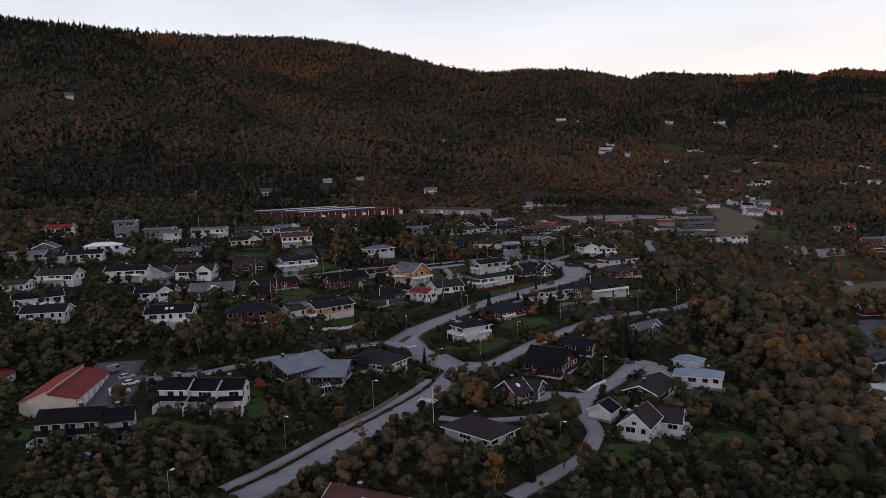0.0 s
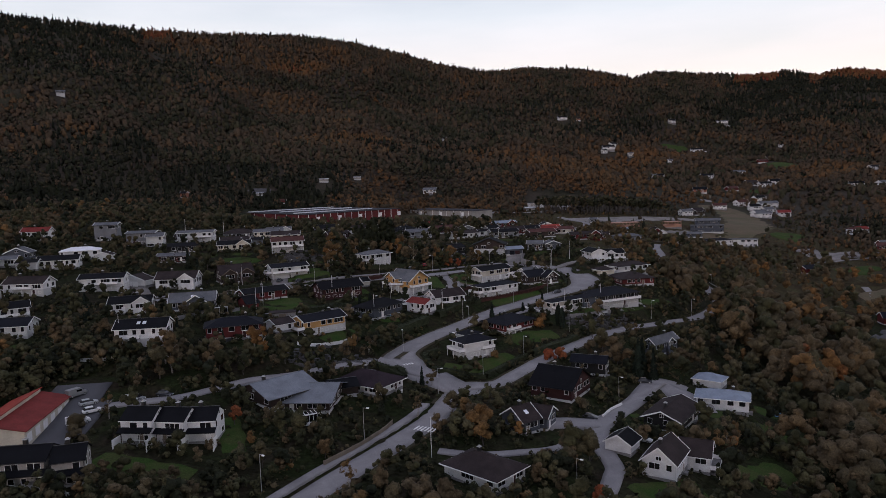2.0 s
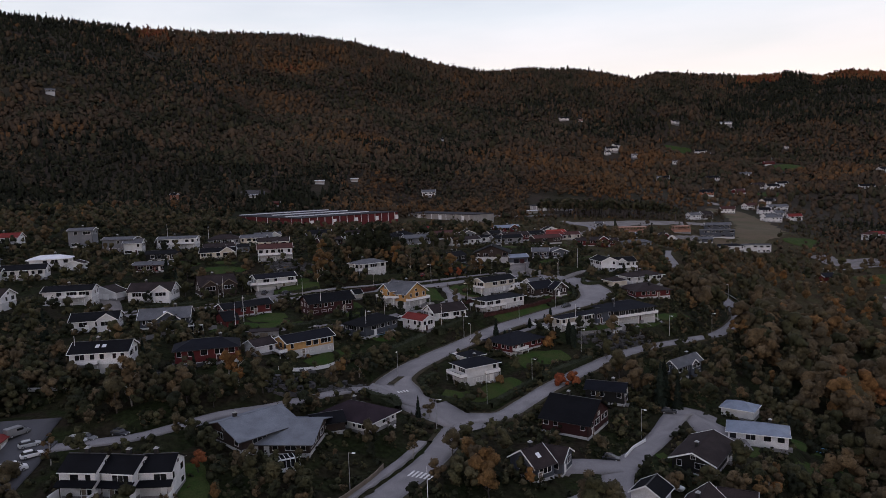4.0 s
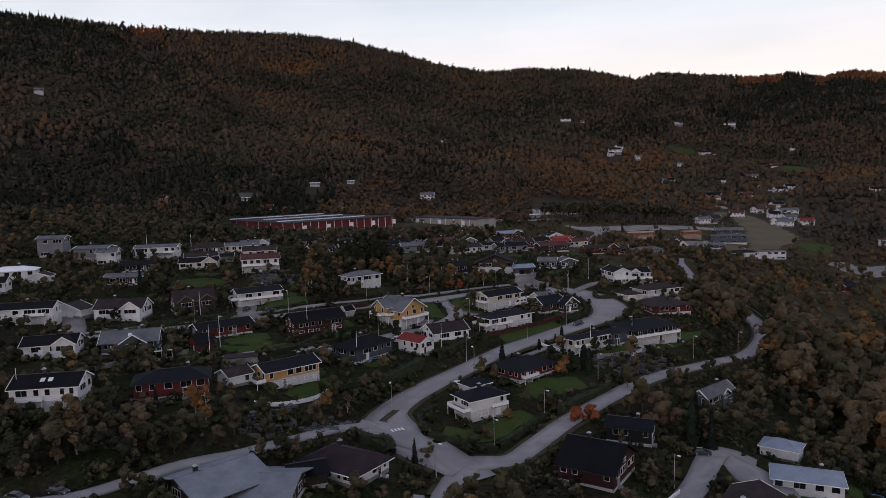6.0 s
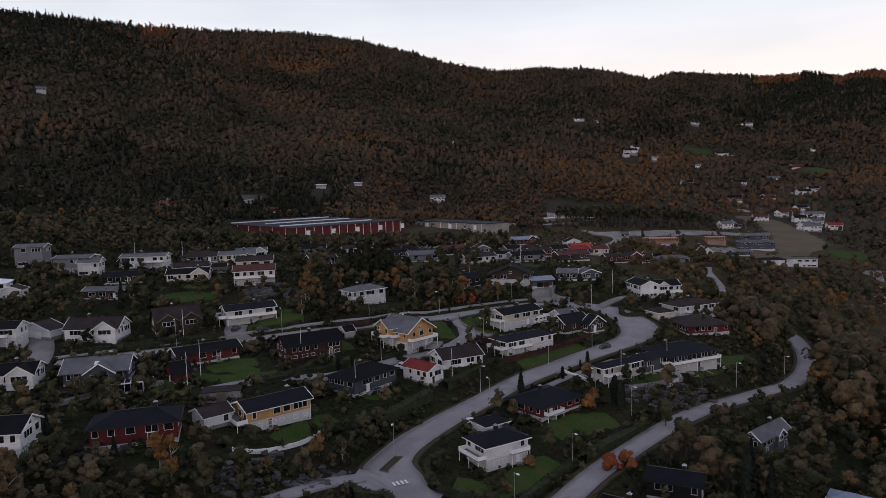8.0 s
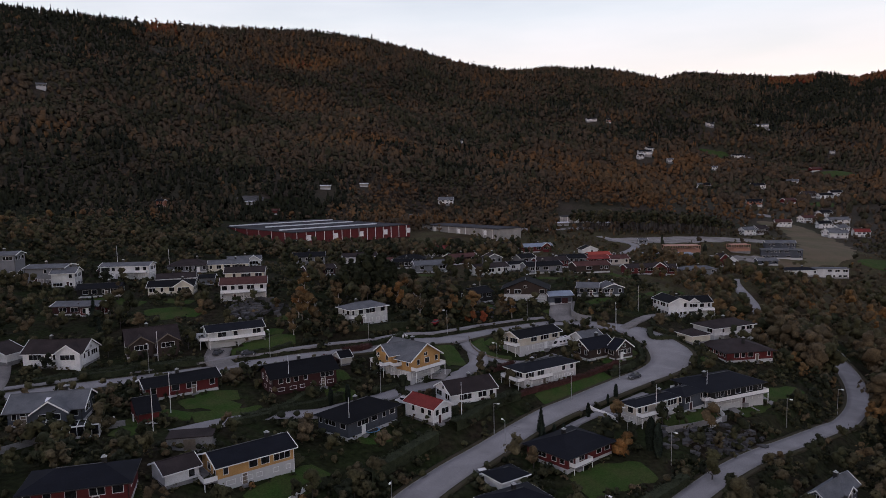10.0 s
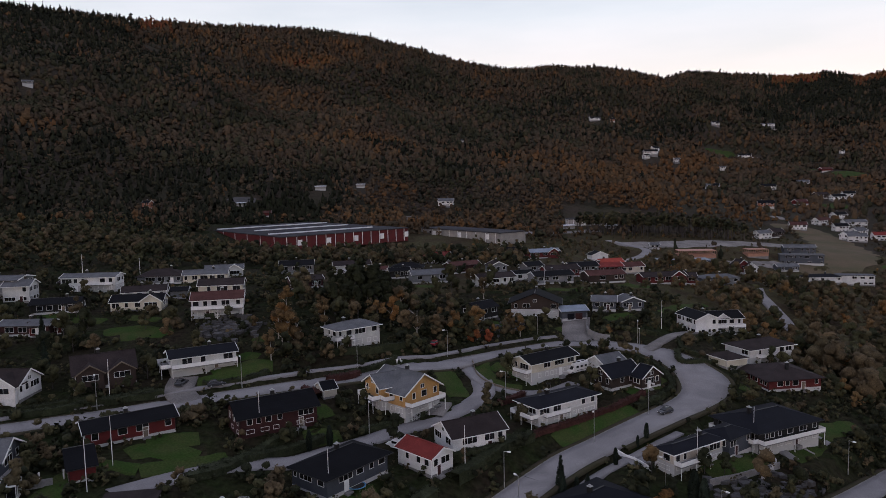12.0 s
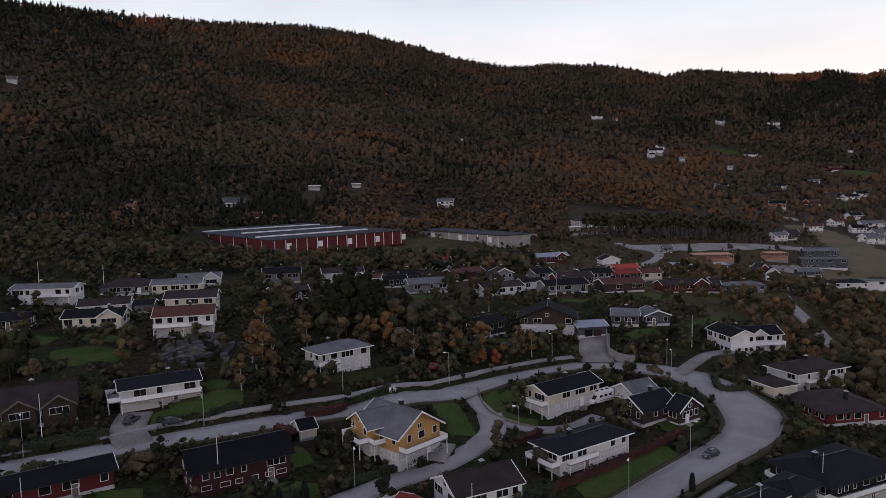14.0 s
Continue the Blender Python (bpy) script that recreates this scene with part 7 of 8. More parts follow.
def copies(kind, tones, count, leaves, size, x, y, heights, name, label, category, material="leaf", lumps=4):
    """ONE mesh of many plants of a kind, each with its own turn, size and leaf tone."""
    shapes = []
    for k in range(7):
        shapes.append(foliage(kind, leaves, size, 900 + k + len(kind), lumps=lumps))
    vs, ts, to, ws, base = [], [], [], [], 0
    z = levels(x, y)
    pick, turn = rng.integers(0, 7, len(x)), rng.uniform(0, 6.28, len(x))
    for i in range(len(x)):
        v, t, o = shapes[pick[i]]
        c, s = math.cos(turn[i]), math.sin(turn[i])
        w = v * heights[i] * np.array([1.0, 1.0, 1.0])
        vs.append(np.stack([w[:, 0] * c - w[:, 1] * s + x[i], w[:, 0] * s + w[:, 1] * c + y[i], w[:, 2] + z[i] - 0.1], 1))
        ws.append(np.stack([o[:, 0] * c - o[:, 1] * s, o[:, 0] * s + o[:, 1] * c, o[:, 2]], 1))
        ts.append(t + base)
        to.append(np.full(len(v), tones[i]))
        base += len(v)
    me = big_mesh(name, np.concatenate(vs), np.concatenate(ts), material, np.concatenate(to), swell=np.concatenate(ws))
    return tagged(new(name, me), label, category, kind="stuff")


def scatter(x0, x1, y0, y1, n, spare=0.0):
    x, y = rng.uniform(x0, x1, n), rng.uniform(y0, y1, n)
    ok = clear_of(x, y, spare)
    return x[ok], y[ok]


def noise2(x, y, s):
    return 0.5 + 0.5 * np.sin(x / s + 2.1 * np.sin(y / s * 0.8 + 1)) * np.sin(y / s * 1.1 + 1.7 * np.sin(x / s * 0.7))


def tones_for(n, mid=0.45, spread=0.2):
    return np.clip(rng.normal(mid, spread, n), 0.02, 0.84)


# gardens and banks: shrubs everywhere between the plots
x, y = scatter(-195, 125, 122, 445, 33000, -1.0)
keep = rng.uniform(size=len(x)) < 0.1 + 0.85 * smooth(0.4, 0.7, noise2(x, y, 8.0))
x, y = x[keep], y[keep]
copies("bush", tones_for(len(x), 0.22, 0.17), 0, 10, 0.24, x, y, rng.uniform(0.7, 2.9, len(x)) * (0.8 + 0.6 * noise2(x, y, 15.0)), "shrubbery", "mixed brown and green garden shrubs", "shrubs", lumps=2)
x, y = scatter(-195, 122, 125, 470, 4800, 0.5)
keep = rng.uniform(size=len(x)) < (0.15 + 0.6 * noise2(x + 40, y, 13.0)) * np.where(y > 395, 0.35, 1.0)
x, y = x[keep], y[keep]
copies("round", tones_for(len(x), 0.3, 0.18), 0, 100, 0.075, x, y, rng.uniform(3.0, 7.5, len(x)), "garden_trees", "small mixed garden trees between the houses", "trees", lumps=7)
# beds and shrubs along the house walls
px_, py_ = [], []
for hx, hy, hz, turn, a, b in PADS:
    if hy < 470:
        n = int((a + b) * 1.7)
        u, w, far_side = rng.uniform(-1, 1, n) * (a + 1.4), rng.uniform(-1, 1, n) * (b + 1.4), rng.uniform(size=n) < a / (a + b)
        off = rng.uniform(0.5, 2.0, n)
        u, w = np.where(far_side, u, np.sign(u) * (a + off)), np.where(far_side, np.sign(w) * (b + off), w)
        px_.append(hx + u * math.cos(turn) - w * math.sin(turn))
        py_.append(hy + u * math.sin(turn) + w * math.cos(turn))
x, y = np.concatenate(px_), np.concatenate(py_)
d = np.array([np.min(np.hypot(ROAD_XY[:, 0] - p, ROAD_XY[:, 1] - q) - ROAD_W) for p, q in zip(x, y)])
x, y = x[d > 0.8], y[d > 0.8]
copies("bush", tones_for(len(x), 0.3, 0.17), 0, 12, 0.26, x, y, rng.uniform(0.6, 1.9, len(x)), "shrubbery", "low garden shrubs along the house walls", "shrubs", lumps=2)
# woods on the slope to the fjord
x, y = scatter(98, 330, 118, 560, 1700, 2.2)
keep = (ground(x, y) > SEA + 1) & ((x > 118) | (y < 235)) & ~((x < 160) & (y > 430) & (y < 470)) & (rng.uniform(size=len(x)) < np.where(x < 190, 0.95, np.interp(y, [380, 440], [0.85, 0.5])))
x, y = x[keep], y[keep]
# leaf tone climbs with y: distance haze put into the colour
copies("round", np.clip(tones_for(len(x), 0.36, 0.17) + 0.4 * (noise2(x, y, 25.0) - 0.5) + 0.2 * smooth(230, 380, y), 0.02, 0.9), 0, 230, 0.06, x, y, rng.uniform(10, 18, len(x)) * np.interp(y, [370, 450], [1.0, 0.62]), "woodland", "dense mixed autumn wood on the slope", "wood", lumps=9)
# woods below the first houses, west and north of the village
NEAR_WOODS = ((-115, -25, 116, 178, 620, 2.2, 5.5, 0.3),
         (-48, -5, 160, 218, 260, 2, 5, 0.3),
         (0, 48, 128, 215, 190, 3, 7, 0.36),
         (45, 115, 112, 172, 300, 4, 9, 0.2),
         (-75, -12, 118, 158, 260, 2.5, 6, 0.38),
         (-100, -28, 204, 229, 220, 3.5, 7, 0.3),
         (-175, -100, 195, 232, 220, 4, 8, 0.28))
FAR_WOODS = ((62, 118, 178, 300, 330, 4, 9, 0.34),
         (-260, -185, 200, 480, 700, 5, 9, 0.4),
         (-260, 40, 480, 560, 1250, 6, 11, 0.3),
         (40, 200, 500, 570, 150, 3, 6, 0.42),
         # these two woods have lighter leaf tones in place of haze
         (104, 165, 300, 480, 300, 5, 9, 0.58),
         (100, 250, 460, 550, 340, 3.5, 6.5, 0.6),
         (-210, -120, 432, 482, 170, 5, 8, 0.32),
         (-62, -6, 372, 412, 60, 5, 10, 0.34),
         (-40, 20, 372, 408, 70, 4, 9, 0.5),
         (200, 420, 560, 760, 130, 3, 5, 0.4),
         (10, 130, 575, 632, 170, 4, 7, 0.42),
         (-270, -165, 552, 660, 520, 5, 9, 0.26),
         (-185, -20, 545, 600, 420, 4, 6.5, 0.26))
for x0, x1, y0, y1, n, lo, hi, mid in NEAR_WOODS + FAR_WOODS:
    x, y = scatter(x0, x1, y0, y1, n, 0.8)
    keep = (rng.uniform(size=len(x)) < 0.4 + 0.6 * noise2(x, y, 14.0)) & (ground(x, y) > SEA + 3)
    x, y = x[keep], y[keep]
    copies("round", tones_for(len(x), mid, 0.2), 0, 130 if y0 < 400 else 40, 0.07 if y0 < 400 else 0.1, x, y, rng.uniform(lo, hi, len(x)), "woodland", "mixed wood of bare and autumn-leaved trees", "wood", lumps=7 if y0 < 400 else 3)
# a stand of tall bare-stemmed pines behind the building site
x, y = rng.uniform(100, 225, 230), rng.uniform(690, 735, 230)
copies("pine", np.clip(rng.normal(0.3, 0.12, len(x)), 0.1, 0.6), 0, 34, 0.1, x, y, rng.uniform(13, 18, len(x)), "pine_stand", "stand of tall dark pines behind the building site", "pines", lumps=3)
z, a3 = levels(x, y), np.arange(4) * 1.5708
v = np.stack([np.stack([x[:, None] + q * np.cos(a3), y[:, None] + q * np.sin(a3), np.broadcast_to((z + up)[:, None], (len(x), 4))], -1) for q, up in ((0.24, -0.5), (0.12, 10.5))], 1).reshape(-1, 3)
t = np.array([(i, (i + 1) % 4, 4 + (i + 1) % 4) for i in range(4)] + [(i, 4 + (i + 1) % 4, 4 + i) for i in range(4)])
tagged(new("pine_stems", big_mesh("pine_stems", v, (np.arange(len(x))[:, None, None] * 8 + t[None]).reshape(-1, 3), "bark")), "bare grey stems of the pine stand", "pines", kind="stuff")
# low scrub on the open land towards the farms
x, y = scatter(90, 430, 520, 780, 1500, 0.5)
copies("bush", tones_for(len(x), 0.5, 0.2), 0, 14, 0.6, x, y, rng.uniform(0.6, 2.6, len(x)), "shrubbery", "low brown scrub on the open land", "shrubs", lumps=1)
# the far wooded hills, in rows that widen with the distance
xs, ys = [], []
d = 560.0
while d < 3100:
    gap = 4.4 + 0.003 * d
    a = np.arange(-0.66, 0.64, gap / d)
    a = a + rng.uniform(-0.5, 0.5, len(a)) * gap / d
    e = d + rng.uniform(-0.6, 0.6, len(a)) * gap
    xs.append(e * np.sin(a))
    ys.append(90 + e * np.cos(a))
    d += gap
x, y = np.concatenate(xs), np.concatenate(ys)
r, az = np.hypot(x, y - 90), np.degrees(np.arctan2(x, y - 90))
far = np.interp(az, [-60, -20, 0, 15, 25, 40], [1500, 1800, 2200, 2500, 3000, 3000])
thin = np.where((az > 8) & (az < 28) & (r < 740), 0.06, np.where((az > 16) & (az < 34) & (r < 990), 0.3, 1.0))          # the open farmland east of the works
keep = (r < far * 1.03) & (ground(x, y) > SEA + 4) & (rng.uniform(size=len(x)) < thin)
for px, py, pr in BARE:
    keep &= np.hypot(x - px, y - py) > pr
for px, py, pz, turn, a, b in PADS:
    gu, gw = (x - px) * math.cos(turn) + (y - py) * math.sin(turn), (y - py) * math.cos(turn) - (x - px) * math.sin(turn)
    keep &= np.hypot(np.maximum(np.abs(gu) - a, 0), np.maximum(np.abs(gw) - b, 0)) > (6 if b > 30 else 4)
    ux, uy = -px / math.hypot(px, py - 90), (90 - py) / math.hypot(px, py - 90)          # the cleared slope below each house
    down, across = (x - px) * ux + (y - py) * uy, np.abs((x - px) * uy - (y - py) * ux)
    keep &= ~((down > 0) & (down < (max(a, b) + 16 if b > 30 else 14 if pz < 66 else 34)) & (across < max(a, b) + 2))
x, y, r = x[keep], y[keep], r[keep]
z = ground(x, y)
n = len(x)
gap = 4.4 + 0.003 * r
az, el = np.degrees(np.arctan2(x, y - 90)), np.degrees(np.arctan2(z - 74, r))


def stand_of(a0, a1, e0, e1, soft=1.0):
    """1 inside a stretch of the hillside, given by compass angle and slope angle, fading at a ragged edge."""
    ragged = 3.0 * (noise2(x, y, 70.0) - 0.5) + 1.6 * (noise2(x + 90, y - 40, 23.0) - 0.5)
    u, w = az + ragged, el + 0.6 * ragged
    return smooth(a0 - soft, a0 + soft, u) * (1 - smooth(a1 - soft, a1 + soft, u)) * smooth(e0 - 0.5 * soft, e0 + 0.5 * soft, w) * (1 - smooth(e1 - 0.5 * soft, e1 + 0.5 * soft, w))


hgt = rng.uniform(8, 13, n) * np.exp(rng.normal(size=n) * 0.16) * np.clip(r / 1500, 0.8, 1.3)
grove = noise2(x, y, 46.0) * noise2(x + 300, y, 120.0)          # spruces keep together in stands
dark = np.maximum.reduce([stand_of(-40, -23.5, 9.0, 13.5), 0.8 * stand_of(-24.0, -21.6, 7.2, 8.4, 0.6), 0.85 * stand_of(-19.4, -15.6, 7.3, 8.6, 0.6), 0.7 * stand_of(-18.0, -16.2, 5.8, 6.8, 0.6), 0.9 * stand_of(-27.5, -23.6, 1.5, 3.0, 0.8), 0.8 * stand_of(-32, -28, 0.6, 1.6, 0.8), 0.6 * stand_of(-30, -17, 8.4, 9.8), stand_of(22.5, 40, 3.2, 7.0), 0.75 * stand_of(-34, -8, -4, 0.6), 0.6 * stand_of(-33, -24, 1.5, 4.0), 0.7 * stand_of(8.5, 10.5, 4.0, 6.5, 0.6), 0.7 * stand_of(13, 18.5, 2.6, 4.2, 0.6)])
spruce = rng.uniform(size=n) < 0.02 + 0.55 * smooth(0.5, 0.8, grove) + 0.85 * dark
wide = np.where(spruce, gap * rng.uniform(0.5, 0.75, n), gap * rng.uniform(0.42, 0.9, n))
hgt = np.where(spruce, hgt * 1.1, np.maximum(hgt, wide * 1.25))
old = ~spruce & (rng.uniform(size=n) < 0.16)          # broad old crowns stand over the rest
wide, hgt = np.where(old, wide * rng.uniform(1.1, 1.35, n), wide), np.where(old, hgt * rng.uniform(1.1, 1.35, n), hgt)
gold = np.maximum(stand_of(1, 19, -2.6, 1.2), 0.5 * stand_of(-12, -4, 4.5, 8.0))
tone = np.where(spruce, rng.uniform(0.0, 0.15, n), np.clip(0.5 + 0.17 * gold + 0.42 * (noise2(x, y, 95.0) - 0.5) + 0.3 * (noise2(x + 50, y, 31.0) - 0.5) + rng.normal(size=n) * 0.12, 0.16, 0.86))
sunlit_knoll = np.exp(-(((x + 280) / 105) ** 2 + ((y - 1550) / 75) ** 2) ** 2)
tone = np.where(spruce, tone, np.maximum(tone, rng.uniform(0.84, 0.99, n) * sunlit_knoll))          # low orange sunlight on this hillside patch, put into the leaf tone
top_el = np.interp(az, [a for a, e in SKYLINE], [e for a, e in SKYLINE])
rim = (el > top_el - 0.75 + 0.4 * noise2(x, y, 40.0)) & (((az > 23.6) & (az < 26.6)) | (az > 28.6) | ((az > -22.3) & (az < -20.2)))          # ridge tops caught by the last sun, painted as orange leaf tone
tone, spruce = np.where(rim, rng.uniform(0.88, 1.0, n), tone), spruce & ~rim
turn, pick, near, far_off = rng.uniform(0, 6.2832, n), rng.integers(0, 9, n), r < 820, r > 1300
lean = np.stack([(ground(x - 12, y) - ground(x + 12, y)) / 24, (ground(x, y - 12) - ground(x, y + 12)) / 24, np.zeros(n)], 1) * 1.3          # crowns on a slope open towards its foot
BUD = np.array([(1, 0, 0), (0, 1, 0), (-1, 0, 0), (0, -1, 0), (0, 0, 1), (0, 0, -1)], float)
BUD_FACES = np.array([(0, 1, 4), (1, 2, 4), (2, 3, 4), (3, 0, 4), (1, 0, 5), (2, 1, 5), (3, 2, 5), (0, 3, 5)])
vs, ts, ws, tones, base = [], [], [], [], 0
for kind, some, leaves, size, ball, faces in (("spruce", spruce, 5, 0.24, LUMP, LUMP_FACES), ("round", ~spruce & near, 14, 0.16, None, None), ("round", ~spruce & ~near & ~far_off, 7, 0.24, LUMP, LUMP_FACES), ("round", ~spruce & far_off, 5, 0.26, BUD, BUD_FACES)):
    for k in range(9):
        # uneven lumps, drawn up to a tip for a spruce, with a few sprays round them
        r1, m = np.random.default_rng(k), 3 * leaves
        v, t, ways = foliage(kind, leaves, size, 40 + k, lumps=3)
        if ball is not None:
            body = ball * r1.uniform(0.5, 1.25, (len(ball), 1)) * np.array([0.3, 0.3, 0.4]) + np.array([0, 0, 0.55])
            if kind == "spruce":
                body[:, :2] *= np.interp(body[:, 2], [0.1, 0.95], [1.1, 0.12])[:, None]
                body[:, 2] = (body[:, 2] - 0.13) * 1.1
            v, t, ways = np.concatenate([v[:m], body]), np.concatenate([t[:leaves], faces + m]), np.concatenate([ways[:m], unit(ball + np.array([0, 0, 0.95]))])
        v = v * np.array([2.2, 2.2, 1.0]) if kind == "spruce" else (v - np.array([0, 0, 0.2])) * np.array([1.9, 1.9, 1.25])
        at = np.flatnonzero(some & (pick == k))
        ca, sa = np.cos(turn[at])[:, None], np.sin(turn[at])[:, None]
        flat = np.stack([v[None, :, 0] * ca - v[None, :, 1] * sa, v[None, :, 0] * sa + v[None, :, 1] * ca], -1) * wide[at, None, None] * 1.15
        vs.append(np.concatenate([flat + np.stack([x[at], y[at]], 1)[:, None], (v[None, :, 2] * hgt[at, None] + z[at, None] - 0.3)[..., None]], -1).reshape(-1, 3))
        ws.append(np.stack([ways[None, :, 0] * ca - ways[None, :, 1] * sa, ways[None, :, 0] * sa + ways[None, :, 1] * ca, np.broadcast_to(ways[None, :, 2], (len(at), len(v)))], -1).reshape(-1, 3) + np.repeat(lean[at], len(v), 0))
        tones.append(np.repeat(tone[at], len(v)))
        ts.append((np.arange(len(at))[:, None, None] * len(v) + t[None] + base).reshape(-1, 3))
        base += len(at) * len(v)
v = np.concatenate(vs)
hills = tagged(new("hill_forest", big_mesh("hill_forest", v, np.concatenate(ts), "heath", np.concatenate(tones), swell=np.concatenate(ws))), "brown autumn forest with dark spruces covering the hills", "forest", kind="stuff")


# ---- single plants, lamps, cars, hedges and walls ----
tree(10.5, 147.4, kind="birch", height=10, tone=0.93, label="tall golden birch tree beside the lane")
tree(9.5, 193.4, kind="round", height=9, tone=0.84, label="broad orange-brown garden tree")
tree(6.4, 203.7, kind="round", height=7, tone=0.8)
tree(2.9, 208.3, kind="round", height=7, tone=0.45)
tree(137.9, 285.7, kind="round", height=16, tone=0.96, label="tall flame-red tree in the wood")
tree(156.5, 291.9, kind="round", height=9, tone=0.95)
tree(-49.7, 190, kind="round", height=5, tone=0.98, label="small dark red garden tree")
tree(-19.5, 164.5, kind="birch", height=7, tone=0.78, leaves=240)
tree(-6.3, 206.8, kind="birch", height=6, tone=0.6, leaves=280)
tree(19.1, 194.8, kind="round", height=4, tone=0.9)
tree(33.7, 180.8, kind="round", height=9, tone=0.4)
tree(30.1, 185.6, kind="round", height=8, tone=0.5)
tree(32.6, 166.6, kind="bush", height=3, tone=0.99)
tree(27.4, 158.8, kind="round", height=8, tone=0.3)
tree(23.8, 169.2, kind="round", height=6, tone=0.35)
tree(74.2, 202.7, kind="birch", height=6, tone=0.7, leaves=280)
tree(76.3, 203.7, kind="round", height=5, tone=0.9)
tree(-26.7, 179.4, kind="round", height=5, tone=0.7)
tree(-33.7, 186.9, kind="round", height=6, tone=0.35)
tree(-38.3, 187.5, kind="round", height=6, tone=0.3)
tree(-38.7, 171.3, kind="round", height=6, tone=0.4)
tree(-79.6, 189.9, kind="birch", height=7, tone=0.7, leaves=320)
tree(-84.2, 183.2, kind="bush", height=4, tone=0.45)
tree(-28.1, 251.7, kind="round", height=5, tone=0.85)
tree(-79, 219.4, kind="birch", height=9, tone=0.62)
tree(-73.2, 217.6, kind="round", height=7, tone=0.5)
tree(-116.2, 235.5, kind="birch", height=8, tone=0.65)
tree(-103, 239.8, kind="round", height=7, tone=0.6)
tree(-119.5, 262, kind="spruce", height=10)
tree(-153.2, 257.9, kind="round", height=7, tone=0.35)
tree(-145.7, 258.9, kind="round", height=7, tone=0.4)
tree(-105, 333.5, kind="spruce", height=9)
tree(-4.8, 159.5, kind="round", height=8, tone=0.5)
tree(0.3, 155.8, kind="round", height=8, tone=0.55)
tree(-2.3, 148.1, kind="round", height=9, tone=0.62)
tree(-9.8, 154.9, kind="round", height=7, tone=0.45)
tree(-12.8, 163.2, kind="round", height=6, tone=0.6)
tree(3.7, 148.6, kind="spruce", height=8)
tree(18.8, 152.5, kind="spruce", height=7)
tree(67.2, 253.6, kind="spruce", height=12, label="large dark spruce beside the grey-roofed house")
tree(59.3, 254.4, kind="round", height=8, tone=0.6)
tree(56.6, 264.2, kind="round", height=9, tone=0.4)
tree(51.2, 258.8, kind="round", height=7, tone=0.5)
tree(85.2, 266.8, kind="round", height=7, tone=0.5)
tree(20.8, 291.5, kind="spruce", height=7)
tree(39.6, 285.8, kind="round", height=6, tone=0.85)
tree(46.7, 286.3, kind="column", height=8)
tree(45.7, 289, kind="column", height=8)
tree(36.9, 256.4, kind="bush", height=4, tone=1.0)
tree(41, 258, kind="bush", height=4, tone=0.98)
tree(37.6, 285.7, kind="bush", height=4, tone=0.93)
tree(19.7, 284.9, kind="bush", height=4, tone=0.8)
tree(-52.5, 231.7, kind="birch", height=10, tone=0.92, label="golden birch on the bank below the houses")
tree(-81.5, 242, kind="spruce", height=7)
tree(-76.5, 237, kind="round", height=6, tone=0.35)
tree(-73.8, 216, kind="birch", height=12, tone=0.66, leaves=760)
tree(-76, 212.4, kind="round", height=9, tone=0.4)
tree(-55.6, 220.3, kind="round", height=6, tone=0.15)
tree(-66.3, 238.3, kind="spruce", height=5)
tree(-5.5, 230.7, kind="spruce", height=6)
tree(-2.6, 231.3, kind="birch", height=6, tone=0.5)
tree(-1.3, 251.7, kind="bush", height=3, tone=0.1)
tree(11.3, 249.5, kind="bush", height=3, tone=0.2)
tree(11.9, 245.6, kind="bush", height=3.2, tone=0.6)
tree(18.4, 256.8, kind="bush", height=2.6, tone=0.8)
tree(20.9, 294.8, kind="spruce", height=7)
tree(23.9, 293.6, kind="column", height=4)
tree(26.4, 295.1, kind="column", height=4)
tree(43.5, 314.3, kind="column", height=4.5)
tree(40.7, 311.3, kind="column", height=3)
tree(34.1, 303.9, kind="column", height=4)
tree(72.2, 301.9, kind="bush", height=4, tone=0.1)
tree(0.4, 306.8, kind="bush", height=2, tone=0.2)
tree(45.9, 370.5, kind="bush", height=3.5, tone=0.5)
tree(-31.1, 301.9, kind="column", height=5)
tree(-27.2, 304.6, kind="column", height=5)
tree(-27.5, 321.1, kind="bush", height=3, tone=0.1)
tree(15.9, 320.7, kind="bush", height=4.5, tone=0.4)
tree(-46.6, 352.5, kind="birch", height=14, tone=0.78, leaves=840)
tree(-44.5, 352.8, kind="birch", height=11, tone=0.72)
tree(-51.2, 359.1, kind="birch", height=10, tone=0.66)
tree(-39.4, 369.5, kind="birch", height=10, tone=0.7)
tree(-19.3, 379.4, kind="birch", height=10, tone=0.9)
tree(-11.4, 372.8, kind="birch", height=12, tone=0.5, leaves=320)
tree(4.6, 391.8, kind="round", height=7, tone=0.35)
tree(6.7, 376.9, kind="bush", height=4, tone=0.97)
tree(10.9, 378.1, kind="bush", height=4, tone=1.0)
tree(21.7, 384.8, kind="birch", height=8, tone=0.8)
tree(17.8, 389.3, kind="birch", height=8, tone=0.72)
tree(11.6, 423.1, kind="birch", height=9, tone=0.6)
tree(7, 438.9, kind="birch", height=9, tone=0.6)
tree(67.6, 400, kind="bush", height=4, tone=0.3)
tree(118.1, 425.1, kind="bush", height=3, tone=1.0)
tree(-113.6, 357.8, kind="round", height=8, tone=0.3)
tree(-119, 375.6, kind="round", height=7, tone=0.5)
tree(-78.1, 332, kind="round", height=7, tone=0.25)
tree(-98.4, 325, kind="round", height=6, tone=0.3)
tree(-58, 309.4, kind="bush", height=4, tone=0.5)
tree(-84.8, 365.9, kind="round", height=7, tone=0.3)
tree(-114.9, 349.9, kind="spruce", height=10)
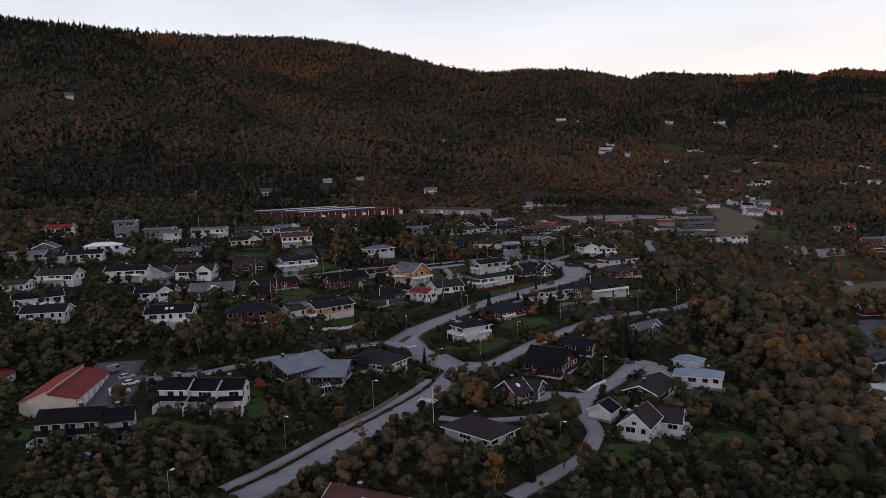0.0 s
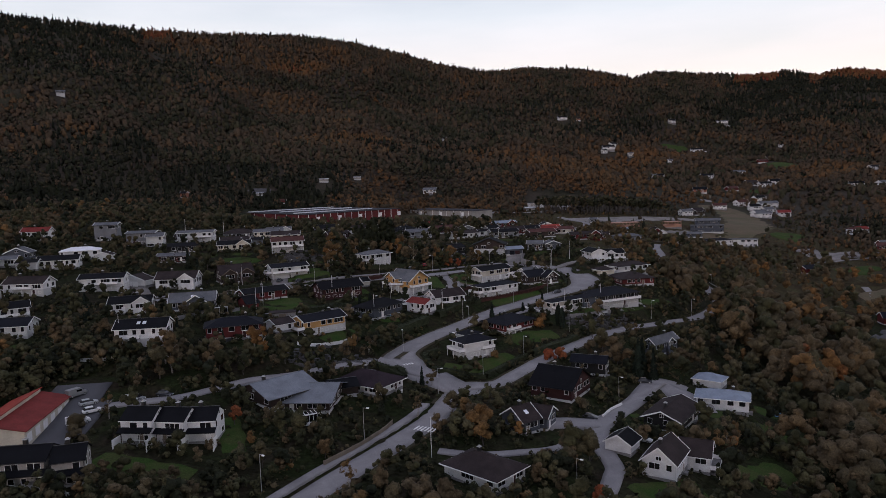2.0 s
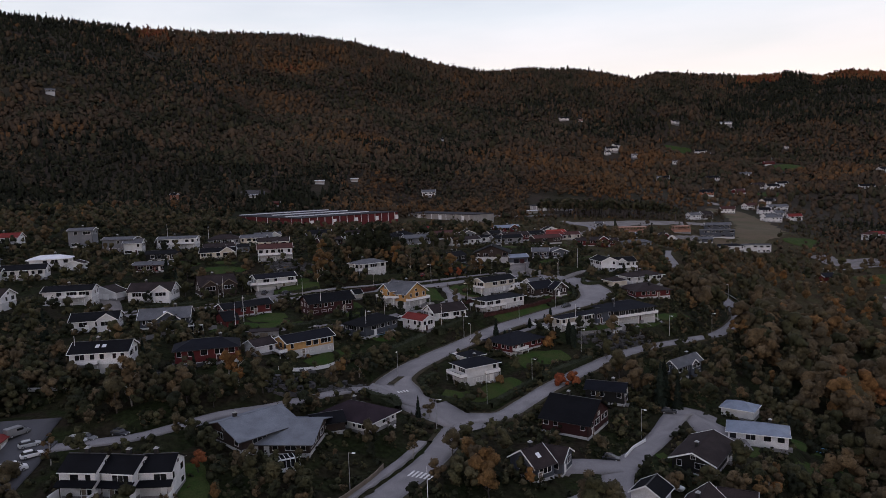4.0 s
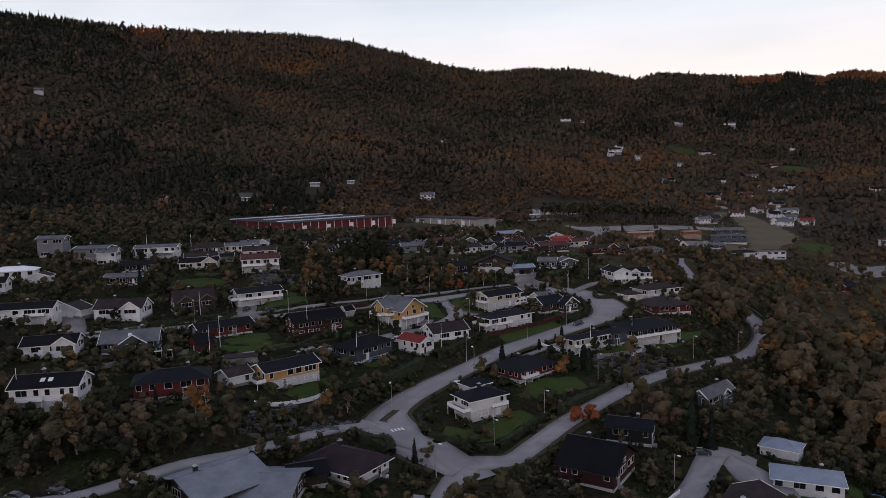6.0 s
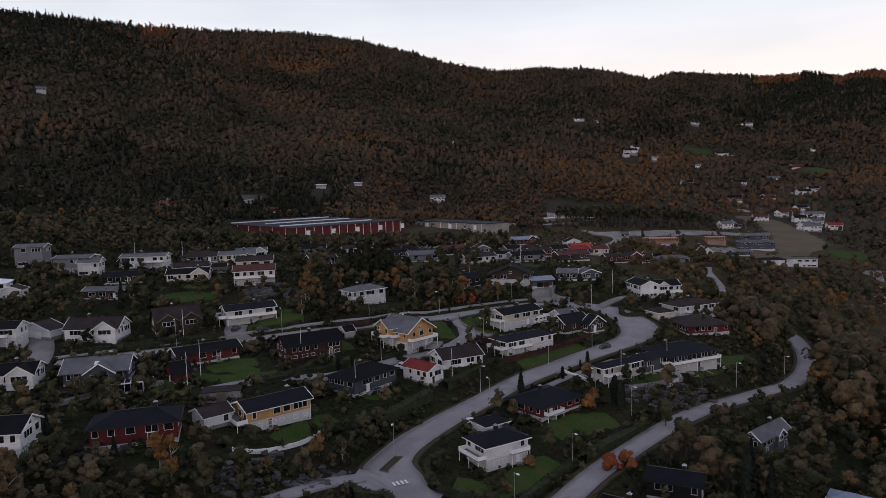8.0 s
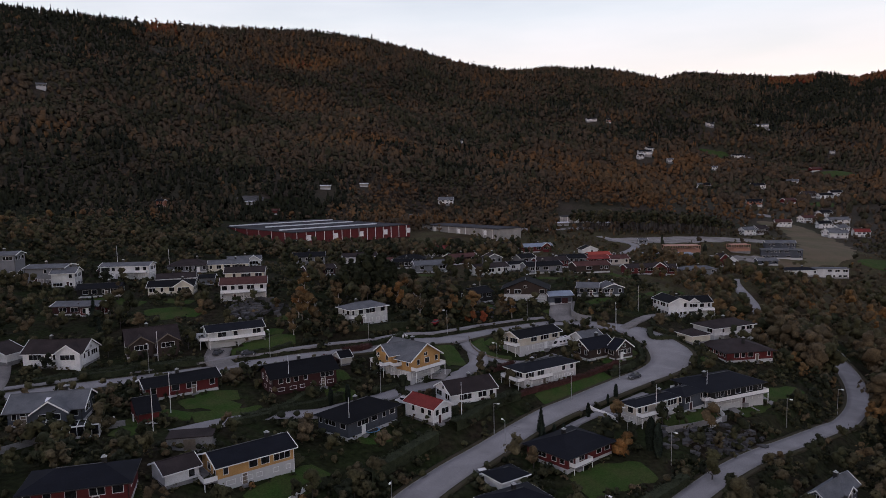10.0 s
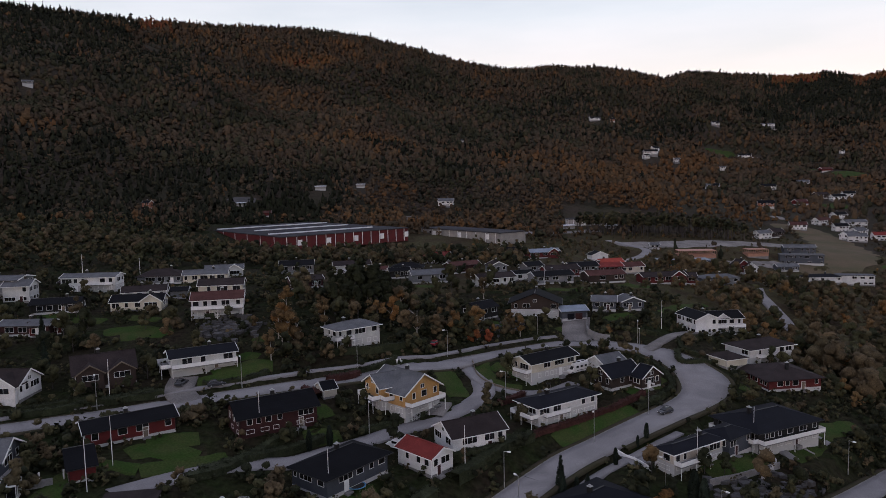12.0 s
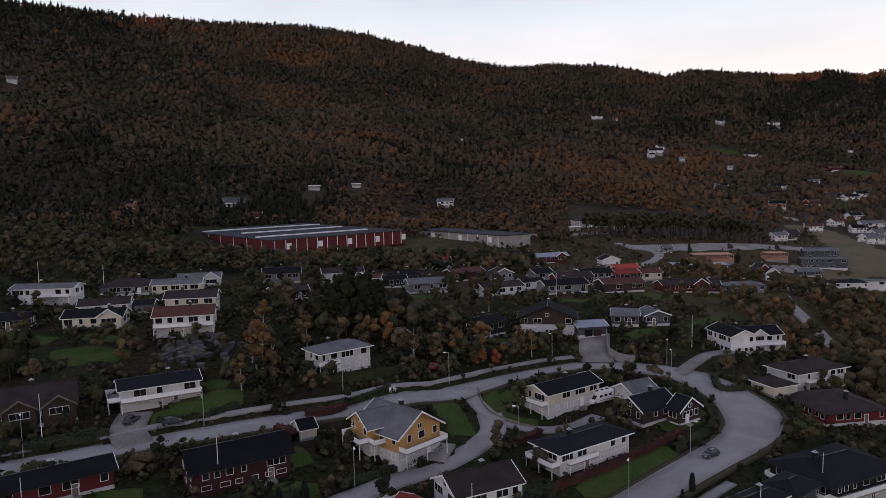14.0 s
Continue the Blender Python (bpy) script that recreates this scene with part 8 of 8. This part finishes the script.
tree(-33.5, 362.7, kind="spruce", height=6)
tree(-1.4, 252.0, kind="bush", height=2.6, tone=0.1)
tree(6.9, 251.5, kind="bush", height=2.2, tone=0.15)
tree(10.2, 247.3, kind="bush", height=2.6, tone=0.2)
tree(-0.7, 262.5, kind="bush", height=2.4, tone=0.1)
tree(52.1, 301.1, kind="round", height=6, tone=0.1)
tree(56.4, 301.6, kind="round", height=5, tone=0.15)
tree(58.9, 294.0, kind="bush", height=3.5, tone=0.2)
tree(40.8, 300.5, kind="round", height=6, tone=0.72)
tree(17.3, 279.5, kind="round", height=5, tone=0.62)
tree(-32.6, 268.3, kind="bush", height=3, tone=0.2)
tree(-23.2, 252.8, kind="birch", height=6, tone=0.5)
tree(-19.9, 262.3, kind="round", height=6, tone=0.35)
tree(-27.5, 259.1, kind="round", height=6, tone=0.3)
tree(-45.9, 230.3, kind="round", height=7, tone=0.35)
tree(-55.9, 235.0, kind="birch", height=10, tone=0.9)
tree(-77.9, 222.2, kind="birch", height=11, tone=0.72)
tree(-61.9, 219.5, kind="round", height=7, tone=0.2)
tree(-107.6, 358.3, kind="round", height=9, tone=0.15)
tree(-105.5, 348.0, kind="round", height=8, tone=0.2)
tree(-49.6, 344.2, kind="birch", height=9, tone=0.7)
tree(-49.2, 355.4, kind="birch", height=11, tone=0.76)
tree(-17.7, 392.0, kind="birch", height=9, tone=0.85)
tree(7.4, 378.2, kind="birch", height=8, tone=0.8)
tree(18.9, 386.2, kind="birch", height=8, tone=0.74)
tree(8.9, 444.5, kind="birch", height=10, tone=0.55)
tree(-1.8, 447.9, kind="round", height=8, tone=0.25)
tree(16.8, 450.2, kind="round", height=8, tone=0.25)
tree(29.6, 180.3, kind="round", height=9, tone=0.3)
tree(9.9, 189.2, kind="round", height=8, tone=0.82)
tree(18.0, 198.8, kind="round", height=5, tone=0.35)
tree(69.4, 248.3, kind="spruce", height=11, tone=0.1)
tree(69.9, 263.7, kind="round", height=8, tone=0.3)
tree(54.1, 248.7, kind="round", height=7, tone=0.66)
tree(65.1, 250.5, kind="spruce", height=13, tone=0.1)
tree(59.0, 257.4, kind="round", height=9, tone=0.62)
tree(56.3, 278.9, kind="round", height=7, tone=0.3)
street_lamp(-36.8, 162.1)
street_lamp(-18.9, 190.8)
street_lamp(28.2, 168.1)
street_lamp(53.3, 225.1)
street_lamp(-0.7, 225.6)
street_lamp(-52, 131.4)
street_lamp(-12.9, 251.6)
street_lamp(28.6, 258.8)
street_lamp(13.5, 240.7)
street_lamp(48.7, 283)
street_lamp(10.9, 294.2)
street_lamp(56.2, 370.2)
street_lamp(-82.3, 314.4)
street_lamp(-53.4, 329.7)
street_lamp(-27.2, 344.4)
street_lamp(-19.2, 310.7)
street_lamp(113, 330.5)
street_lamp(88.6, 312.7)
street_lamp(51.8, 328.3)
street_lamp(29.9, 309.8)
street_lamp(56.6, 372.5)
street_lamp(26.4, 381.3)
street_lamp(-3.3, 360.2)
street_lamp(12.7, 330.8)
street_lamp(10.5, 285.8)
street_lamp(41.3, 292.7)
street_lamp(153.1, 416.9)
flagpole(-82.5, 321)
flagpole(-42.2, 304.8)
flagpole(-65.6, 287)
flagpole(-65.9, 277.9)
flagpole(-2.6, 181.9)
flagpole(-96.3, 234.9)
flagpole(68, 314.7)
flagpole(50.6, 301.5)
flagpole(1.8, 298.1)
flagpole(-23.8, 283.7)
flagpole(70.1, 392.7)
flagpole(37.3, 441.7)
flagpole(-119.9, 424.3)
flagpole(-140.4, 421.2)
car(52, 328.3, -148, "carpaint", "dark grey hatchback car with lit headlights on the road")
car(-68.3, 329.1, 80, "carpaint", "small dark car parked in a driveway")
car(-59.4, 328.4, 30, "carpaint", "dark saloon car parked beside the lawn")
car(-26.9, 359.7, 30, "carpaint", "dark car parked below the pale house")
car(-5.6, 368, 60, "carred", "red car parked at the roadside")
car(-5.4, 325.2, -140, "cargrey", "grey estate car parked beside the yellow house")
car(88.2, 398.8, 10, "carpaint", "dark car parked before the white house")
car(92.8, 401.7, 10, "carpaint", "dark car parked before the white house")
car(38.4, 360, 35, "carsilver", "silver car parked behind the camper van")
car(-85, 192.8, 40, "carwhite", "white car parked in the yard")
car(-88, 197.3, 40, "carsilver", "silver car parked in the yard")
car(-96.6, 199.3, 60, "carpaint", "dark car parked by the red-roofed garages")
car(-71.7, 204.2, -20, "carpaint", "black off-road car parked by the lane")
car(-79.1, 199.6, -15, "carsilver", "silver car parked beside the terraced houses")
car(-77.8, 201.6, -15, "cargrey", "grey car parked beside the terraced houses")
car(-103.3, 178.2, 5, "carpaint", "black car parked beside the garage wall")
car(40.8, 211.6, -25, "carpaint", "dark car parked on the lane")
car(51.4, 198.3, -40, "carsilver", "silver car parked beside the white garage")
car(65.5, 244, -20, "carpaint", "dark car parked at the lane end")
car(6.4, 276, 20, "carwhite", "white car parked beside the garage")
van(-85.4, 186.8, 40, "carwhite", "white panel van parked in the yard")
van(-93.2, 201.9, 60, "cargrey", "long dark grey van parked in the yard")
van(-12.7, 305.3, 150, "carwhite", "white van parked by the white house")
camper(34.7, 354, 35)
hedge([(-2, 244.9), (8.7, 240.7), (13.8, 241.2)], 1.3, 1.6, "hedge")
hedge([(-2.7, 245.5), (-4.7, 251), (-3.8, 255.4), (-0.6, 259.8)], 1.2, 1.5, "hedge")
hedge([(14.5, 241.8), (22.3, 251.6), (29.2, 260.2)], 1.3, 1.8, "hedge")
hedge([(31.6, 261.7), (40.5, 269.5), (50.3, 278.3)], 2.0, 3.0, "hedge")
hedge([(13.6, 311.3), (25.9, 319.5), (38.8, 329.5), (49.4, 338.3)], 1.2, 1.4, "redhedge")
hedge([(45.5, 331.5), (53.5, 338.0), (58.4, 343.8), (59.4, 350.5), (57.6, 357.5), (53.6, 363.0)], 1.5, 1.5, "hedge")
hedge([(-35, 349.3), (-23.4, 355.7), (-8.8, 367.7)], 1.8, 1.5, "hedge")
hedge([(-63, 329.8), (-54.1, 331.6), (-49.4, 338.2)], 1.3, 1.4, "hedge")
hedge([(-87.4, 315.6), (-78.2, 318.5), (-70.7, 323.5)], 1.6, 1.5, "hedge")
hedge([(-32.9, 334.3), (-28, 336.5), (-25.7, 340)], 1.8, 2.0, "redhedge")
hedge([(-37.3, 326.8), (-34.6, 325.9), (-32.9, 323.6)], 1.8, 2.0, "redhedge")
hedge([(-6.2, 300.6), (4.3, 303.4), (17.2, 313.1)], 2.0, 2.4, "hedge")
hedge([(51.4, 394.5), (57.9, 387.6), (66.4, 386.2)], 1.4, 1.6, "hedge")
hedge([(75.5, 366.5), (70.5, 372.0), (72.5, 379.5), (80.5, 384.0)], 1.4, 1.4, "hedge")
hedge([(-18.5, 236.7), (-12.5, 238.5), (-10.9, 232.9)], 2.2, 2.2, "hedge")
hedge([(5.1, 356.8), (6.5, 347.1), (10.8, 341.3), (16.8, 339.2)], 0.7, 0.5, "wood")
hedge([(-32.6, 139), (-29.4, 145.8), (-26.7, 151.3)], 1.2, 1.3, "redhedge")
garden_wall([(-45.2, 246.1), (-39.2, 247.8), (-32.6, 254.7), (-29, 262.1)], 1.0, "trim")
garden_wall([(35.6, 308.7), (38.5, 305.7), (41, 301.2)], 0.9, "trim")
garden_wall([(81.6, 385.9), (97.3, 404.8), (116.7, 426.5)], 1.2, "lime")
garden_wall([(51.7, 297), (60.1, 300.9), (70.3, 306.7)], 1.5, "concrete")
garden_wall([(64, 301), (70.1, 307.8), (68, 311)], 1.3, "lime")
garden_wall([(-26.2, 174.8), (-20, 184.6), (-14.7, 195), (-12.7, 200.8)], 1.3, "wood")
garden_wall([(-106.2, 223.7), (-98.2, 223.7), (-93.3, 224.8)], 1.0, "lime")
garden_wall([(-91.6, 258), (-85.7, 264.5), (-78.9, 272.5), (-72, 278)], 1.4, "concrete")
garden_wall([(46.2, 399.1), (43.9, 383.5), (49.8, 379.4)], 2.6, "concrete")
garden_wall([(44.3, 212.3), (48.1, 218.5), (52.4, 223.1)], 1.0, "trim")
post_row([(-92.6, 265.5), (-87.1, 274.1), (-78.4, 276.8), (-71.3, 280.4)])
rocks([(-71.9, 237.4), (-67.4, 238.1)], 60, 1.2)
rocks([(-45.5, 233.9), (-40.7, 238.3), (-36.1, 245.6)], 90, 1.2)
rocks([(-30, 240), (-23.3, 245.3)], 60, 1.0)
rocks([(53.5, 293.2), (62.4, 296.9), (75, 302.3)], 120, 1.3)
rocks([(11.5, 388.2), (24.6, 395)], 60, 1.2)
rocks([(212.8, 358.3), (203.3, 328.7), (226.3, 356.4)], 120, 2.2)
rocks([(-71.9, 365.6), (-67.8, 367.7)], 60, 0.9)
rocks([(-71.5, 364.2), (-67.5, 365.0), (-63.2, 364.4)], 110, 1.7)
tree(-36.4, 391.5, kind="pine", height=11)
tree(-33, 393.1, kind="pine", height=16)
tree(-30, 397.8, kind="pine", height=11)
tree(-27.1, 396, kind="pine", height=16)
tree(-24.6, 398.6, kind="pine", height=11)
tree(-39.3, 393.4, kind="pine", height=11)
tree(-32.6, 403.4, kind="pine", height=16)
tree(-36.1, 401.7, kind="pine", height=11)
tree(-29.4, 408.8, kind="pine", height=11)
tree(-42.1, 398.9, kind="pine", height=11)
tree(-23.6, 408.1, kind="pine", height=11)
tree(-26.7, 410.2, kind="pine", height=11)
tree(-39.2, 403.8, kind="pine", height=11)
tree(-19.2, 400, kind="pine", height=11)
tree(-15.6, 401.8, kind="pine", height=11)
tree(-6.6, 415.7, kind="round", height=9, tone=0.3)
tree(-0.6, 428, kind="round", height=8, tone=0.25)
tree(14.6, 439.8, kind="round", height=8, tone=0.2)
rocks([(191.7, 327.2), (198.8, 325.6), (212.1, 331.8)], 90, 2.0)
rocks([(220.6, 368.8), (222.3, 357), (237.1, 366.4)], 90, 1.6)
zebra(-4.2, 197.8, 6)
zebra(-10.4, 246, 4, 3.2, 0.9)
zebra(-14.5, 240.4, 1, 3.0)
traffic_island([(-13.9, 249.6), (-12, 254.2), (-9.5, 259.3)], 2.0)
trampoline(107, 240.3, 1.9, True)
trampoline(-36, 306.6, 1.7)
trampoline(-19.3, 287.9, 1.9, True)
parasol(-75.7, 147.6)
mailbox(25.3, 343.7)
timber_frame(161.4, 625.2, -4, 24, 11, 5)
timber_frame(209.8, 645.1, 0, 14, 9, 5)
guard_rail([(150.1, 384.4), (158.8, 405.4), (160.9, 419.8), (157.7, 427.5)])
two_tone_garage(-124.3, 189.5, 98, 16, 13, 2.8)
tree(-38.6, 382.7, kind="pine", height=11)
tree(-34.7, 383.2, kind="pine", height=11)
tree(-31.2, 383.2, kind="pine", height=11)
tree(-28.4, 386.9, kind="pine", height=11)
tree(-25.6, 390.8, kind="pine", height=11)
tree(-34.1, 389.7, kind="pine", height=11)
tree(-22.7, 395, kind="pine", height=11)
tree(-37.6, 390.9, kind="pine", height=11)
tree(-19.5, 397.7, kind="pine", height=11)
tree(-28.1, 395.2, kind="pine", height=11)
tree(-31.7, 396.4, kind="pine", height=11)
tree(-25.3, 400.8, kind="pine", height=11)
tree(-52, 366.8, kind="round", height=8, tone=0.9)
tree(-51.8, 374.8, kind="birch", height=11, tone=0.8)
tree(103.4, 402.4, kind="bush", height=3, tone=0.3)
tree(-83.3, 365.8, kind="bush", height=4, tone=0.5)
tree(-93.1, 366.1, kind="round", height=6, tone=0.35)
tree(-98.6, 346.2, kind="round", height=6, tone=0.6)
hedge([(-77.4, 373.3), (-72.7, 375.3)], 1.6, 1.6, "hedge")
hedge([(-72.7, 377.4), (-65, 377.5)], 1.8, 1.6, "hedge")
conservatory(-78.2, 271.8, 20, 7, 4, 2.6)
conservatory(-32.8, 195.8, 25, 5, 3, 2.4)
flat_shed(-55, 271.3, 10, 9, 5, 2.6)
white_chairs(-73.8, 154.5, 3)
white_chairs(-14.4, 219.3, 4)
white_chairs(-16.1, 351.2, 2)
hedge([(-48.8, 287.1), (-41.4, 295.9), (-32.7, 303.5), (-29.3, 307.1)], 1.6, 2.2, "hedge")
hedge([(-107.2, 303.5), (-98, 311.1), (-86.7, 319.8)], 1.4, 2.0, "hedge")
hedge([(-18.2, 269.0), (-11.8, 278.5), (-4.7, 288.3)], 2.4, 3.2, "hedge")
hedge([(-0.4, 293.7), (7.8, 303.6), (14.7, 311.7)], 2.2, 3.0, "hedge")
hedge([(-32.4, 337.2), (-25.0, 342.7), (-16.6, 352.5)], 1.3, 1.3, "hedge")
hedge([(-97.8, 307.4), (-89.3, 312.6), (-81.9, 318.4), (-73.8, 324.7)], 1.5, 1.5, "hedge")
hedge([(-50.5, 284.0), (-45.1, 288.7), (-41.2, 298.6), (-35.3, 306.2)], 1.6, 2.2, "hedge")
hedge([(10.9, 328.7), (14.9, 332.8), (17.7, 335.7)], 1.4, 1.6, "redhedge")
hedge([(-21.5, 312.0), (-15.6, 316.0), (-10.6, 319.6), (-7.6, 322.4)], 1.3, 1.5, "hedge")
hedge([(68.1, 370.2), (66.6, 361.1), (74.8, 362.0), (79.0, 365.2)], 1.5, 1.6, "hedge")
hedge([(-84.2, 375.1), (-75.1, 376.6), (-75.3, 379.3)], 2.4, 1.6, "hedge")
hedge([(-72.9, 377.4), (-66.5, 380.2)], 2.6, 1.6, "hedge")
hedge([(-20.3, 239.6), (-15.6, 237.5), (-11.7, 234.7)], 1.8, 2.0, "hedge")
